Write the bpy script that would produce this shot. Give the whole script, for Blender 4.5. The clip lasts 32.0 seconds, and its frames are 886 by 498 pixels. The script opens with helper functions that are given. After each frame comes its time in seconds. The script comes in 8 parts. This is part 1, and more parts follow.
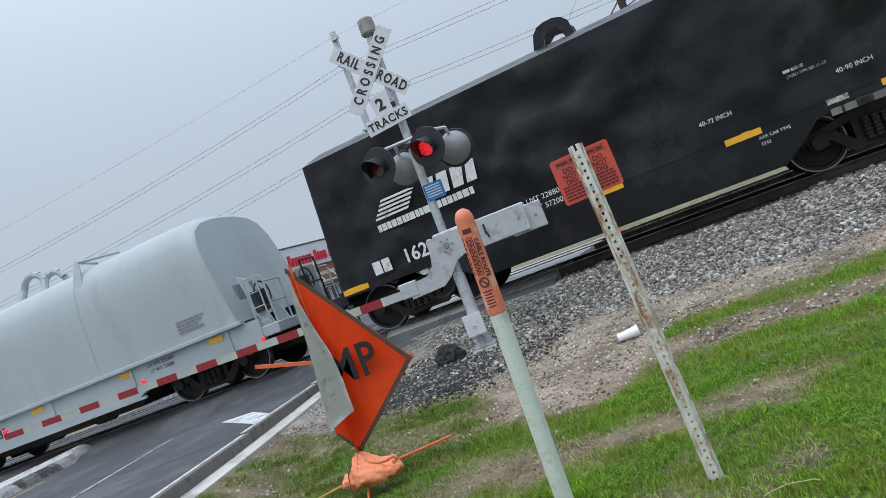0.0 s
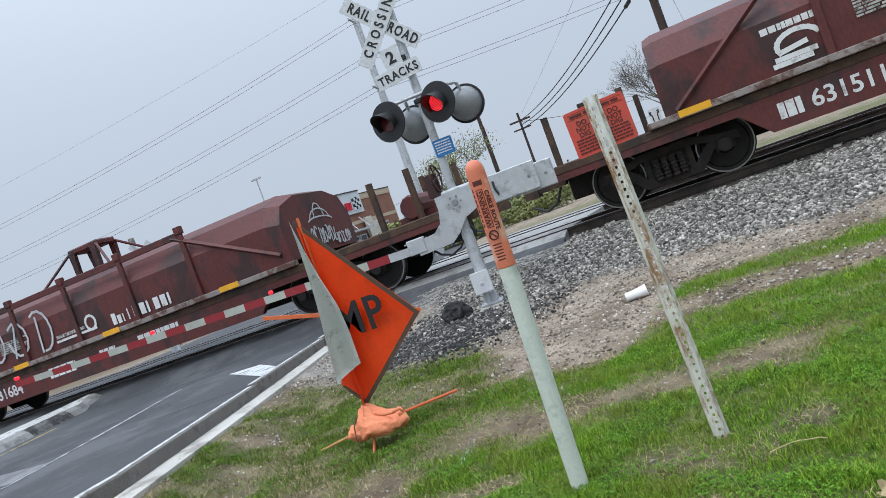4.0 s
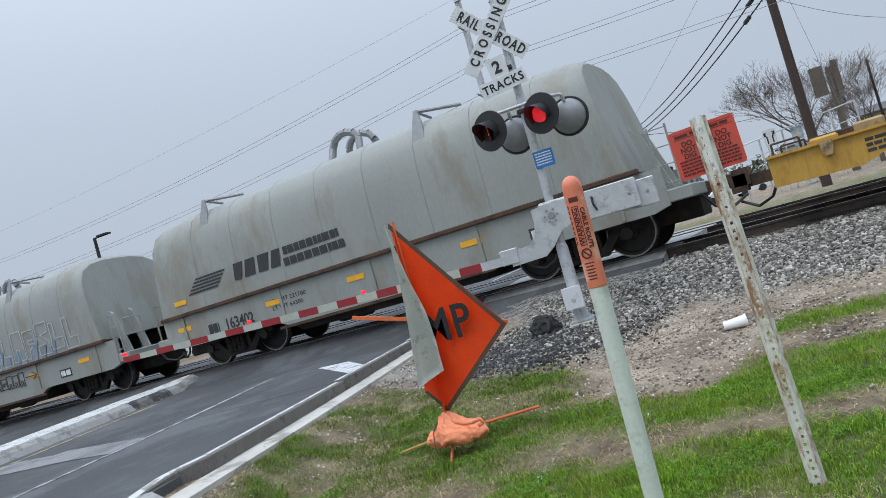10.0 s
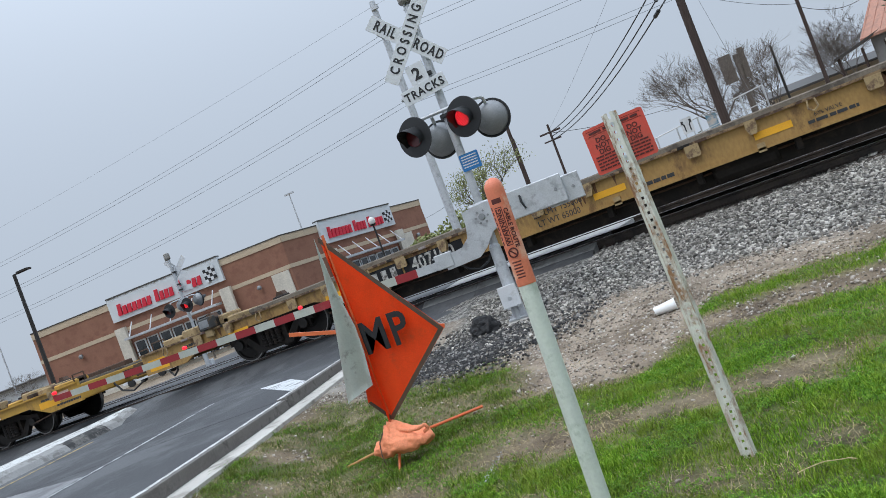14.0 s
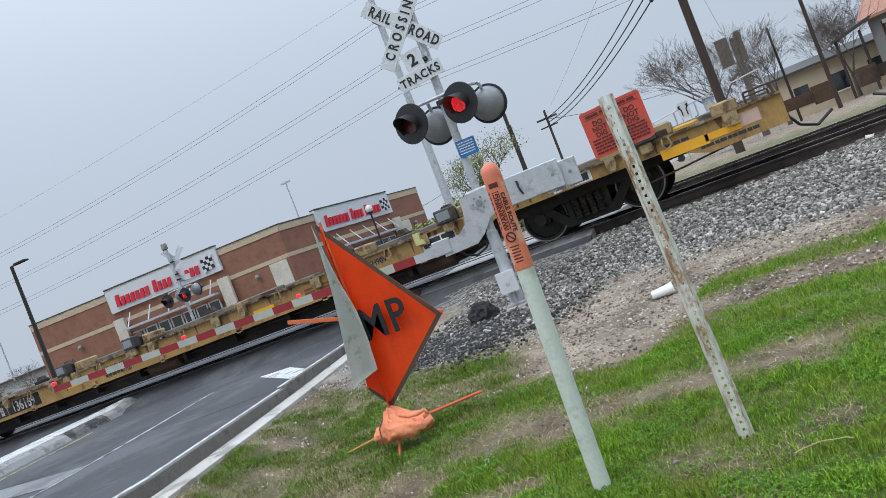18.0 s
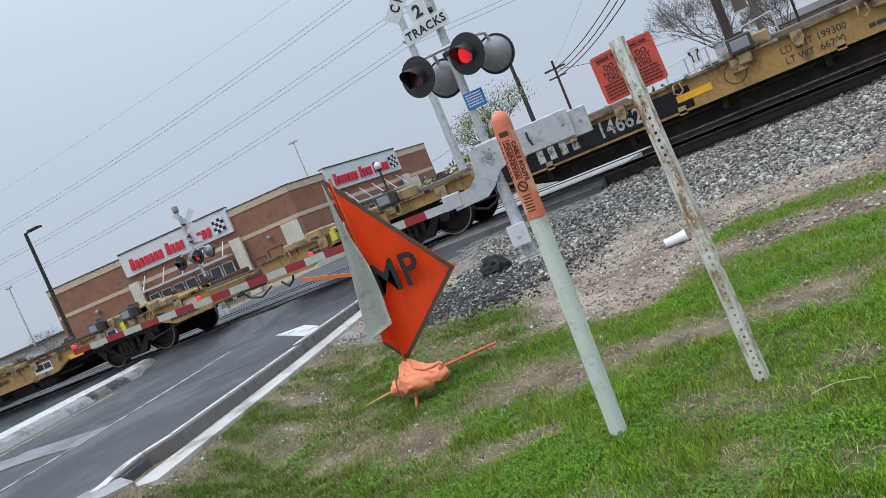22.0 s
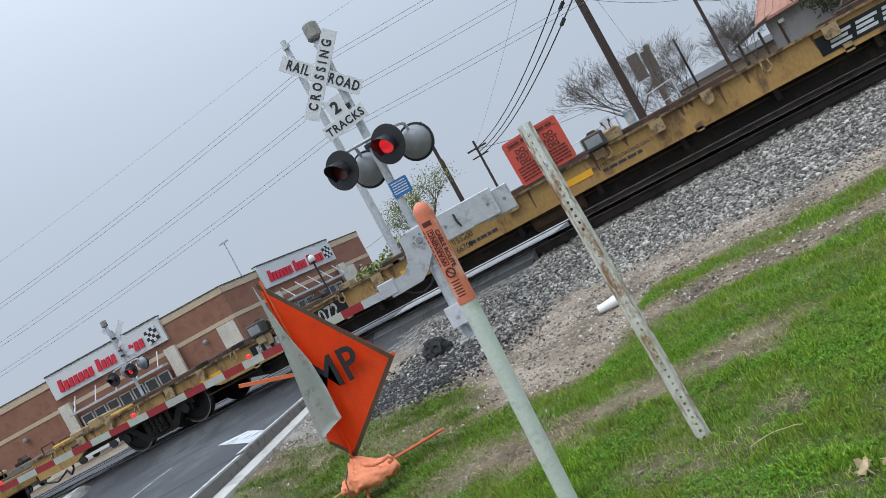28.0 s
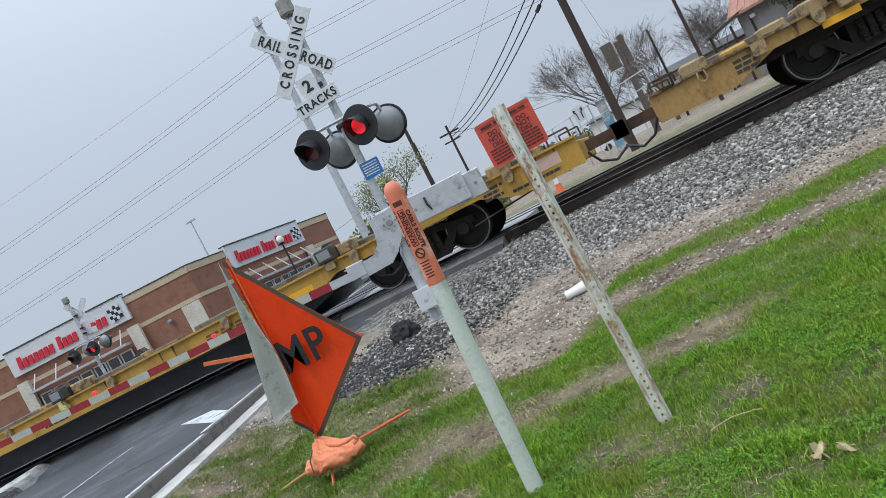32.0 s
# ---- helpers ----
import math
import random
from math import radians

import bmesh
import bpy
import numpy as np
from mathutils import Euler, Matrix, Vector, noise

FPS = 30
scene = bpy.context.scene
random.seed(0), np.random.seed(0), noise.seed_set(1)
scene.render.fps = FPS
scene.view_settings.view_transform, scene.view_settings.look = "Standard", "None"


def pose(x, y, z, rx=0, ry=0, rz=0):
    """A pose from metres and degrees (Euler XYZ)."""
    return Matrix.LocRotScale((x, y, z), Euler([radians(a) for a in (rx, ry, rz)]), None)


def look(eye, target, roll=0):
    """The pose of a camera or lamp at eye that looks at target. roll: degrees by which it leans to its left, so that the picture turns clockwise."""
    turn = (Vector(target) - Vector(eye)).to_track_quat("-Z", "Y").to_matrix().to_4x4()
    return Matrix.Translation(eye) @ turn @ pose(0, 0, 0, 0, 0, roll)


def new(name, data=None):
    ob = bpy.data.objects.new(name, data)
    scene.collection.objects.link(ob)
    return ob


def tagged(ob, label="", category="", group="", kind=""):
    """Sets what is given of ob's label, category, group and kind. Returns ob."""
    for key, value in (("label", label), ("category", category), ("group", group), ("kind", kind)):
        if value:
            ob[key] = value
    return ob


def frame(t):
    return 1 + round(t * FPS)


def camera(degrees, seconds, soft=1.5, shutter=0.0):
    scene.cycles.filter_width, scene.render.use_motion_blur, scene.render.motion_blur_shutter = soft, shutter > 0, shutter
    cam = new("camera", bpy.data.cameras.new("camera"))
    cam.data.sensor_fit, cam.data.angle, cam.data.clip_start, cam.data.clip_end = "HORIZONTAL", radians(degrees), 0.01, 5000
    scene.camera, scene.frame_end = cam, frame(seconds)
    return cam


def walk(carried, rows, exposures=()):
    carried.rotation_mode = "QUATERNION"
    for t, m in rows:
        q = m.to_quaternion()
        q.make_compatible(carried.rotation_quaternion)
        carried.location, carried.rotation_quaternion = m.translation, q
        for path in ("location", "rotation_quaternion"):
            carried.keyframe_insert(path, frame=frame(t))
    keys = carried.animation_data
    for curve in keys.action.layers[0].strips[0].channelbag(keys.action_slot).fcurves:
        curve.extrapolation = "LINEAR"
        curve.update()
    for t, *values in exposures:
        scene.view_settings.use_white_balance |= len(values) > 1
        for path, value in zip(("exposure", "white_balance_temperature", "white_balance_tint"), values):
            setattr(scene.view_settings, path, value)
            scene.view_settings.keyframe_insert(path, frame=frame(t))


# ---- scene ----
cam = camera(61.73, 32.0, soft=0.75, shutter=0.0)
# seconds, eye, yaw, pitch up, lean to the right
PATH_ROWS = [
    (0, -0.012, -0.048, 1.092, 20.51, 1.46, 21.17),
    (0.5, 0.011, -0.041, 1.102, 17.72, 1.21, 23.20),
    (1, 0.009, -0.046, 1.093, 18.02, 1.40, 23.02),
    (1.5, -0.011, -0.047, 1.094, 19.52, 1.56, 22.10),
    (2, -0.010, -0.043, 1.090, 19.71, 1.84, 21.16),
    (2.5, -0.006, -0.039, 1.085, 18.54, 1.76, 20.71),
    (4.5, -0.058, -0.013, 1.054, 25.44, -1.82, 17.80),
    (5, -0.061, -0.030, 1.064, 30.46, -0.77, 13.24),
    (5.5, -0.098, -0.040, 1.083, 35.52, 3.36, 8.52),
    (6, -0.088, -0.017, 1.108, 36.31, 7.33, 6.88),
    (6.5, -0.087, 0.005, 1.093, 35.33, 7.26, 8.03),
    (7, -0.073, 0.027, 1.059, 33.34, 4.14, 10.09),
    (7.5, -0.051, 0.053, 1.053, 29.70, 2.30, 12.80),
    (8, -0.016, 0.049, 1.066, 27.78, 1.97, 15.48),
    (8.5, -0.009, 0.053, 1.073, 25.81, 2.66, 17.16),
    (9, -0.007, 0.037, 1.082, 25.70, 4.07, 16.81),
    (9.5, -0.015, 0.008, 1.070, 28.33, 3.12, 16.43),
    (10, -0.032, 0.008, 1.070, 28.89, 1.60, 16.11),
    (10.5, -0.040, -0.026, 1.083, 18.77, 4.17, 10.92),
    (11, -0.050, -0.038, 1.067, 15.34, 3.41, 8.83),
    (11.5, -0.038, -0.009, 1.051, 14.68, -1.71, 12.77),
    (12, -0.001, 0.033, 1.045, 13.21, -5.45, 16.53),
    (12.5, 0.003, 0.018, 1.037, 17.87, -4.42, 18.29),
    (13, 0.013, 0.019, 1.045, 23.26, -2.18, 21.00),
    (13.5, 0.014, 0.011, 1.062, 24.31, -0.40, 21.19),
    (14, 0.017, 0.004, 1.064, 24.12, 0.50, 20.64),
    (14.5, 0.009, -0.011, 1.067, 23.81, 0.85, 19.98),
    (16.5, 0.007, -0.001, 1.055, 23.64, -0.30, 19.67),
    (17, 0.009, -0.001, 1.049, 23.37, -0.86, 19.48),
    (17.5, 0.005, -0.000, 1.047, 23.69, -0.85, 19.84),
    (18, 0.014, 0.001, 1.053, 24.30, -0.47, 21.24),
    (18.5, 0.008, -0.003, 1.049, 25.01, -0.51, 21.66),
    (19, 0.005, -0.005, 1.050, 25.80, -1.08, 21.85),
    (19.5, 0.008, -0.002, 1.051, 26.11, -1.44, 22.65),
    (20, 0.010, 0.004, 1.047, 26.62, -1.71, 23.70),
    (20.5, 0.000, 0.009, 1.041, 26.99, -2.13, 23.41),
    (21, 0.001, 0.015, 1.040, 26.56, -2.56, 22.90),
    (21.5, 0.004, 0.016, 1.036, 26.14, -2.96, 23.08),
    (22, -0.008, 0.012, 1.035, 26.33, -3.32, 22.85),
    (22.5, -0.003, 0.012, 1.038, 26.07, -3.31, 23.13),
    (23, 0.002, 0.000, 1.044, 25.32, -2.86, 24.64),
    (23.5, 0.027, -0.003, 1.054, 24.37, -2.18, 26.64),
    (24, 0.027, -0.002, 1.046, 23.35, -2.06, 26.87),
    (24.5, 0.020, 0.000, 1.039, 23.21, -2.45, 26.39),
    (25, 0.035, -0.017, 1.053, 22.73, -1.80, 26.83),
    (25.5, 0.043, -0.005, 1.059, 21.67, -1.11, 27.61),
    (27.5, 0.048, -0.003, 1.058, 19.65, 0.26, 27.86),
    (28, 0.057, -0.004, 1.055, 19.33, 0.35, 28.44),
    (28.5, 0.057, 0.001, 1.049, 19.30, 0.25, 28.36),
    (29, 0.053, 0.001, 1.046, 19.21, -0.14, 27.95),
    (29.5, 0.048, 0.007, 1.046, 19.07, -0.55, 28.06),
    (30, 0.048, 0.014, 1.041, 19.05, -0.99, 28.25),
    (30.5, 0.042, 0.015, 1.034, 18.77, -1.67, 27.52),
    (31, 0.047, 0.009, 1.035, 18.24, -2.01, 26.76),
    (31.5, 0.033, 0.004, 1.036, 18.57, -1.77, 26.41),
    (32, 0.044, 0.002, 1.037, 17.81, -1.78, 27.05),
]
walk(cam, [(t, pose(x, y, z, 0, 0, yaw) @ pose(0, 0, 0, 90 + pitch) @ pose(0, 0, 0, 0, 0, -lean)) for t, x, y, z, yaw, pitch, lean in PATH_ROWS], [(0, -0.08), (1, -0.03), (2.5, 0.02), (4.5, 0.05), (5, 0.05), (6, -0.26), (7, -0.22), (8, -0.08), (9, -0.14), (10, -0.08), (11, -0.18), (12, 0.12), (13, 0.0), (14, -0.06), (17, -0.01), (20, 0), (22, 0), (24, -0.05), (29, -0.06), (32, -0.03)])

# ---- light ----
world = bpy.data.worlds.new("overcast_sky")
scene.world = world
world.use_nodes = True
wn, wl = world.node_tree.nodes, world.node_tree.links
wn.clear()
sky = wn.new("ShaderNodeTexSky")
sky.sky_type, sky.sun_disc = "NISHITA", False
sky.sun_elevation, sky.sun_rotation, sky.air_density, sky.dust_density = radians(48), radians(200), 1.0, 4.0
grey = wn.new("ShaderNodeRGB")
grey.outputs[0].default_value = (5.32, 6.1, 7.2, 1)
blend = wn.new("ShaderNodeMix")
blend.data_type = "RGBA"
blend.inputs["Factor"].default_value = 0.9
back = wn.new("ShaderNodeBackground")
back.inputs["Strength"].default_value = 0.1
wout = wn.new("ShaderNodeOutputWorld")
# an overcast sky is brighter overhead than near the horizon
where = wn.new("ShaderNodeTexCoord")
split = wn.new("ShaderNodeSeparateXYZ")
wl.new(where.outputs["Generated"], split.inputs[0])
up = wn.new("ShaderNodeMath")
up.operation, up.use_clamp = "MAXIMUM", False
up.inputs[1].default_value = 0.0
wl.new(split.outputs["Z"], up.inputs[0])
cube = wn.new("ShaderNodeMath")
cube.operation = "POWER"
cube.inputs[1].default_value = 2.6
wl.new(up.outputs[0], cube.inputs[0])
gain = wn.new("ShaderNodeMath")
gain.operation = "MULTIPLY_ADD"
gain.inputs[1].default_value, gain.inputs[2].default_value = 3.5, 1.0
wl.new(cube.outputs[0], gain.inputs[0])
bright = wn.new("ShaderNodeVectorMath")
bright.operation = "SCALE"
wl.new(grey.outputs[0], bright.inputs[0])
wl.new(gain.outputs[0], bright.inputs["Scale"])
wl.new(sky.outputs[0], blend.inputs[6])
wl.new(bright.outputs[0], blend.inputs[7])
wl.new(blend.outputs[2], back.inputs["Color"])
wl.new(back.outputs[0], wout.inputs[0])
sun_data = bpy.data.lights.new("sun", "SUN")
sun_data.energy, sun_data.angle, sun_data.color = 0.9, radians(25), (1.0, 0.97, 0.93)
sun = new("sun", sun_data)
sun.matrix_basis = look((0, 0, 30), (6, 14, 0))
scene.view_settings.exposure = 0.0


# ---- materials ----
def material(name, base, rough=0.6, metal=0.0, vary=0.15, scale=6.0, bump=0.1, fine=60.0, stain=None, stain_amount=0.0, stain_scale=2.0, spec=0.5, emit=None, stretch=(1, 1, 1), random_tint=0.0):
    m = bpy.data.materials.new(name)
    m.use_nodes = True
    n, l = m.node_tree.nodes, m.node_tree.links
    b = n["Principled BSDF"]
    b.inputs["Roughness"].default_value = rough
    b.inputs["Metallic"].default_value = metal
    b.inputs["Specular IOR Level"].default_value = spec
    tc = n.new("ShaderNodeTexCoord")
    mp = n.new("ShaderNodeMapping")
    mp.inputs["Scale"].default_value = stretch
    l.new(tc.outputs["Object"], mp.inputs["Vector"])
    big = n.new("ShaderNodeTexNoise")
    big.inputs["Scale"].default_value, big.inputs["Detail"].default_value = scale, 6
    small = n.new("ShaderNodeTexNoise")
    small.inputs["Scale"].default_value, small.inputs["Detail"].default_value = fine, 4
    l.new(mp.outputs[0], big.inputs["Vector"])
    l.new(mp.outputs[0], small.inputs["Vector"])
    both = n.new("ShaderNodeMath")
    both.operation = "ADD"
    l.new(big.outputs["Fac"], both.inputs[0])
    l.new(small.outputs["Fac"], both.inputs[1])
    rng = n.new("ShaderNodeMapRange")
    rng.inputs["From Min"].default_value, rng.inputs["From Max"].default_value = 0.7, 1.3
    rng.inputs["To Min"].default_value, rng.inputs["To Max"].default_value = 1 - vary, 1 + vary
    l.new(both.outputs[0], rng.inputs["Value"])
    mul = n.new("ShaderNodeVectorMath")
    mul.operation = "SCALE"
    mul.inputs[0].default_value = base
    l.new(rng.outputs[0], mul.inputs["Scale"])
    colour = mul.outputs[0]
    if random_tint:
        info = n.new("ShaderNodeObjectInfo")
        rr = n.new("ShaderNodeMapRange")
        rr.inputs["To Min"].default_value, rr.inputs["To Max"].default_value = 1 - random_tint, 1 + random_tint
        l.new(info.outputs["Random"], rr.inputs["Value"])
        m2 = n.new("ShaderNodeVectorMath")
        m2.operation = "SCALE"
        l.new(colour, m2.inputs[0])
        l.new(rr.outputs[0], m2.inputs["Scale"])
        colour = m2.outputs[0]
    if stain is not None:
        sn = n.new("ShaderNodeTexNoise")
        sn.inputs["Scale"].default_value, sn.inputs["Detail"].default_value = stain_scale, 8
        sn.inputs["Roughness"].default_value = 0.7
        l.new(mp.outputs[0], sn.inputs["Vector"])
        sr = n.new("ShaderNodeMapRange")
        sr.inputs["From Min"].default_value, sr.inputs["From Max"].default_value = 0.6 - 0.25 * stain_amount, 0.7 - 0.25 * stain_amount
        l.new(sn.outputs["Fac"], sr.inputs["Value"])
        mx = n.new("ShaderNodeMix")
        mx.data_type = "RGBA"
        mx.inputs[7].default_value = (*stain, 1)
        l.new(sr.outputs[0], mx.inputs[0])
        l.new(colour, mx.inputs[6])
        colour = mx.outputs[2]
    l.new(colour, b.inputs["Base Color"])
    if bump:
        bp = n.new("ShaderNodeBump")
        bp.inputs["Strength"].default_value, bp.inputs["Distance"].default_value = bump, 0.02
        l.new(both.outputs[0], bp.inputs["Height"])
        l.new(bp.outputs[0], b.inputs["Normal"])
    if emit:
        b.inputs["Emission Color"].default_value = (*emit[:3], 1)
        b.inputs["Emission Strength"].default_value = emit[3]
    return m


M = {
    "galv": material("galvanised_steel", (0.52, 0.54, 0.56), 0.5, 0.35, 0.12, 8, 0.05, stain=(0.35, 0.36, 0.38), stain_amount=0.25, stain_scale=5),
    "sign_white": material("sign_white", (0.66, 0.68, 0.7), 0.45, 0, 0.06, 5, 0.02, stain=(0.55, 0.56, 0.56), stain_amount=0.15, stain_scale=6),
    "ink": material("black_ink", (0.015, 0.015, 0.018), 0.55, 0, 0.1, 10, 0.0),
    "black_metal": material("black_painted_metal", (0.018, 0.019, 0.021), 0.5, 0, 0.2, 10, 0.04),
    "bell_grey": material("weathered_bell_grey", (0.3, 0.29, 0.27), 0.6, 0.2, 0.15, 12, 0.05, stain=(0.2, 0.17, 0.14), stain_amount=0.3, stain_scale=9),
    "box_grey": material("grimy_dark_grey_steel", (0.05, 0.05, 0.048), 0.6, 0.1, 0.25, 8, 0.1, 40, stain=(0.12, 0.08, 0.05), stain_amount=0.3, stain_scale=9),
    "tag_pale": material("pale_yellow_tag", (0.62, 0.58, 0.25), 0.6, 0, 0.1, 12, 0.02, stain=(0.4, 0.33, 0.14), stain_amount=0.25, stain_scale=14),
    "grey_back": material("grey_lamp_back", (0.26, 0.27, 0.28), 0.5, 0.2, 0.15, 10, 0.05),
    "lens_dark": material("dark_red_lens", (0.1, 0.012, 0.015), 0.25, 0, 0.1, 30, 0.05),
    "led": material("glowing_red_led", (0.5, 0.01, 0.02), 0.4, 0, 0, 10, 0, emit=(1.0, 0.03, 0.045, 2.1)),
    "led_base": material("lit_red_lens", (0.2, 0.01, 0.015), 0.4, 0, 0, 10, 0, emit=(1.0, 0.012, 0.02, 0.025)),
    "arm_led": material("small_red_lamp", (0.4, 0.01, 0.015), 0.4, 0, 0, 10, 0, emit=(1.0, 0.02, 0.04, 1.2)),
    "blue": material("blue_sign", (0.025, 0.2, 0.5), 0.45, 0, 0.08, 8, 0.02),
    "reflect_red": material("red_reflective_tape", (0.3, 0.02, 0.026), 0.5, 0, 0.1, 12, 0.02, stain=(0.25, 0.05, 0.05), stain_amount=0.2),
    "reflect_white": material("white_reflective_tape", (0.45, 0.47, 0.41), 0.5, 0, 0.1, 12, 0.02, stain=(0.42, 0.42, 0.36), stain_amount=0.3),
    "marker_orange": material("faded_orange_plastic", (0.7, 0.2, 0.11), 0.55, 0, 0.1, 9, 0.03, stain=(0.75, 0.4, 0.28), stain_amount=0.3, stain_scale=6),
    "marker_white": material("weathered_white_plastic", (0.62, 0.66, 0.6), 0.55, 0, 0.08, 5, 0.04, stain=(0.45, 0.5, 0.43), stain_amount=0.25, stain_scale=7),
    "post": material("rusting_galvanised_post", (0.7, 0.69, 0.63), 0.65, 0.1, 0.15, 9, 0.08, stain=(0.32, 0.17, 0.085), stain_amount=0.5, stain_scale=11, stretch=(1, 1, 0.35)),
    "danger_red": material("faded_red_sign", (0.62, 0.075, 0.05), 0.55, 0, 0.08, 6, 0.02, stain=(0.5, 0.09, 0.06), stain_amount=0.3),
    "danger_ink": material("dark_red_brown_ink", (0.1, 0.018, 0.015), 0.6, 0, 0.1, 10, 0.0),
    "cloth": material("orange_vinyl_fabric", (0.92, 0.1, 0.01), 0.6, 0, 0.08, 7, 0.15, 90, stain=(0.7, 0.1, 0.02), stain_amount=0.15, stain_scale=3),
    "cloth_back": material("grey_fabric_back", (0.5, 0.55, 0.5), 0.7, 0, 0.08, 6, 0.1, 70, stain=(0.3, 0.31, 0.28), stain_amount=0.12, stain_scale=9),
    "cloth_hem": material("dark_fabric_border", (0.09, 0.055, 0.035), 0.7, 0, 0.2, 14, 0.1),
    "bag": material("pale_orange_sandbag", (0.9, 0.3, 0.15), 0.75, 0, 0.12, 10, 0.3, 60),
    "rib": material("orange_fibreglass", (0.72, 0.16, 0.05), 0.5, 0, 0.12, 10, 0.05),
    "straw": material("dry_stick", (0.5, 0.28, 0.1), 0.8, 0, 0.2, 20, 0.1),
    "asphalt": material("asphalt", (0.056, 0.059, 0.064), 0.85, 0, 0.25, 0.7, 0.25, 90, stain=(0.1, 0.104, 0.11), stain_amount=0.45, stain_scale=0.5),
    "paint": material("worn_white_road_paint", (0.6, 0.62, 0.63), 0.7, 0, 0.12, 5, 0.1, 60, stain=(0.2, 0.2, 0.21), stain_amount=0.35, stain_scale=7),
    "paint_lane": material("thin_worn_lane_paint", (0.4, 0.41, 0.42), 0.75, 0, 0.2, 6, 0.1, 60, stain=(0.13, 0.133, 0.14), stain_amount=0.5, stain_scale=5),
    "paint_faded": material("faded_white_road_paint", (0.215, 0.22, 0.225), 0.75, 0, 0.2, 8, 0.1, 60, stain=(0.13, 0.132, 0.137), stain_amount=0.5, stain_scale=1.2),
    "paint_yellow": material("faded_yellow_road_paint", (0.42, 0.32, 0.12), 0.75, 0, 0.2, 5, 0.1, 60, stain=(0.1, 0.1, 0.1), stain_amount=0.5, stain_scale=6),
    "concrete": material("pale_concrete", (0.5, 0.48, 0.44), 0.85, 0, 0.15, 3, 0.2, 70, stain=(0.28, 0.26, 0.23), stain_amount=0.35, stain_scale=2.5),
    "kerb_face": material("dirty_kerb_concrete", (0.15, 0.14, 0.128), 0.9, 0, 0.25, 4, 0.25, 60, stain=(0.085, 0.078, 0.07), stain_amount=0.3, stain_scale=4),
    "kerb_white": material("white_painted_kerb", (0.58, 0.59, 0.58), 0.7, 0, 0.12, 5, 0.15, 60, stain=(0.26, 0.25, 0.23), stain_amount=0.4, stain_scale=5),
    "kerb_grey": material("pale_grey_kerb", (0.33, 0.33, 0.32), 0.85, 0, 0.15, 3, 0.15, 60, stain=(0.2, 0.195, 0.185), stain_amount=0.4, stain_scale=3),
    "tar": material("fresh_tar_lump", (0.012, 0.012, 0.013), 0.7, 0, 0.3, 14, 0.6, 50),
    "rust_pale": material("pale_worn_steel_edge", (0.3, 0.26, 0.24), 0.6, 0.2, 0.2, 4, 0.1, stain=(0.12, 0.06, 0.045), stain_amount=0.45, stain_scale=3),
    "kerb_bare": material("bare_dirty_kerb", (0.16, 0.155, 0.145), 0.9, 0, 0.3, 6, 0.2, stain=(0.05, 0.05, 0.05), stain_amount=0.6, stain_scale=4),
    "rail": material("dark_rusty_rail", (0.06, 0.045, 0.036), 0.55, 0.3, 0.25, 8, 0.15, 50, stain=(0.025, 0.02, 0.017), stain_amount=0.4),
    "rail_top": material("polished_rail_head", (0.55, 0.55, 0.56), 0.3, 1.0, 0.1, 8, 0.02),
    "tie": material("creosoted_timber", (0.05, 0.038, 0.03), 0.9, 0, 0.3, 4, 0.4, 40, stain=(0.12, 0.1, 0.085), stain_amount=0.3, stretch=(1, 6, 6), random_tint=0.3),
    "cup": material("white_foam_cup", (0.85, 0.86, 0.85), 0.6, 0, 0.03, 10, 0.02),
    "leaf_dry": material("dry_leaf", (0.46, 0.36, 0.2), 0.8, 0, 0.25, 20, 0.1),
    "coal": material("car_black_paint", (0.0085, 0.0095, 0.0115), 0.33, 0, 0.25, 1.2, 0.15, 12, stain=(0.02, 0.021, 0.024), stain_amount=0.4, stain_scale=0.9, spec=0.3),
    "grey_car": material("weathered_grey_car_paint", (0.29, 0.305, 0.285), 0.55, 0, 0.08, 1.0, 0.06, 30, stain=(0.25, 0.24, 0.2), stain_amount=0.35, stain_scale=0.7, stretch=(1, 1, 0.35)),
    "silver_car": material("pale_silver_car_paint", (0.38, 0.425, 0.44), 0.5, 0.0, 0.06, 1.0, 0.06, 30, stain=(0.35, 0.38, 0.39), stain_amount=0.3, stain_scale=0.7, stretch=(1, 1, 0.35)),
    "oxide": material("faded_oxide_red_paint", (0.115, 0.024, 0.021), 0.6, 0, 0.25, 1.2, 0.2, 25, stain=(0.045, 0.02, 0.019), stain_amount=0.45, stain_scale=1.2, stretch=(1, 1, 0.5)),
    "yellow": material("grimy_yellow_car_paint", (0.36, 0.215, 0.068), 0.65, 0, 0.2, 1.0, 0.08, 14, stain=(0.16, 0.085, 0.036), stain_amount=0.26, stain_scale=1.1, stretch=(1.6, 1, 0.8)),
    "yellow_smooth": material("even_yellow_car_paint", (0.5, 0.285, 0.045), 0.55, 0, 0.1, 0.8, 0.04, 20, stain=(0.36, 0.2, 0.04), stain_amount=0.35, stain_scale=1.2, stretch=(2.2, 1, 0.7)),
    "notice_pink": material("faded_pink_notice", (0.6, 0.4, 0.33), 0.7, 0, 0.1, 8, 0.0),
    "flange": material("rust_scabbed_flange", (0.25, 0.165, 0.085), 0.75, 0, 0.25, 5, 0.2, 40, stain=(0.07, 0.04, 0.025), stain_amount=0.5, stain_scale=7),
    "yellow_tag": material("lime_yellow_tag", (0.62, 0.56, 0.06), 0.5, 0, 0.1, 12, 0.02),
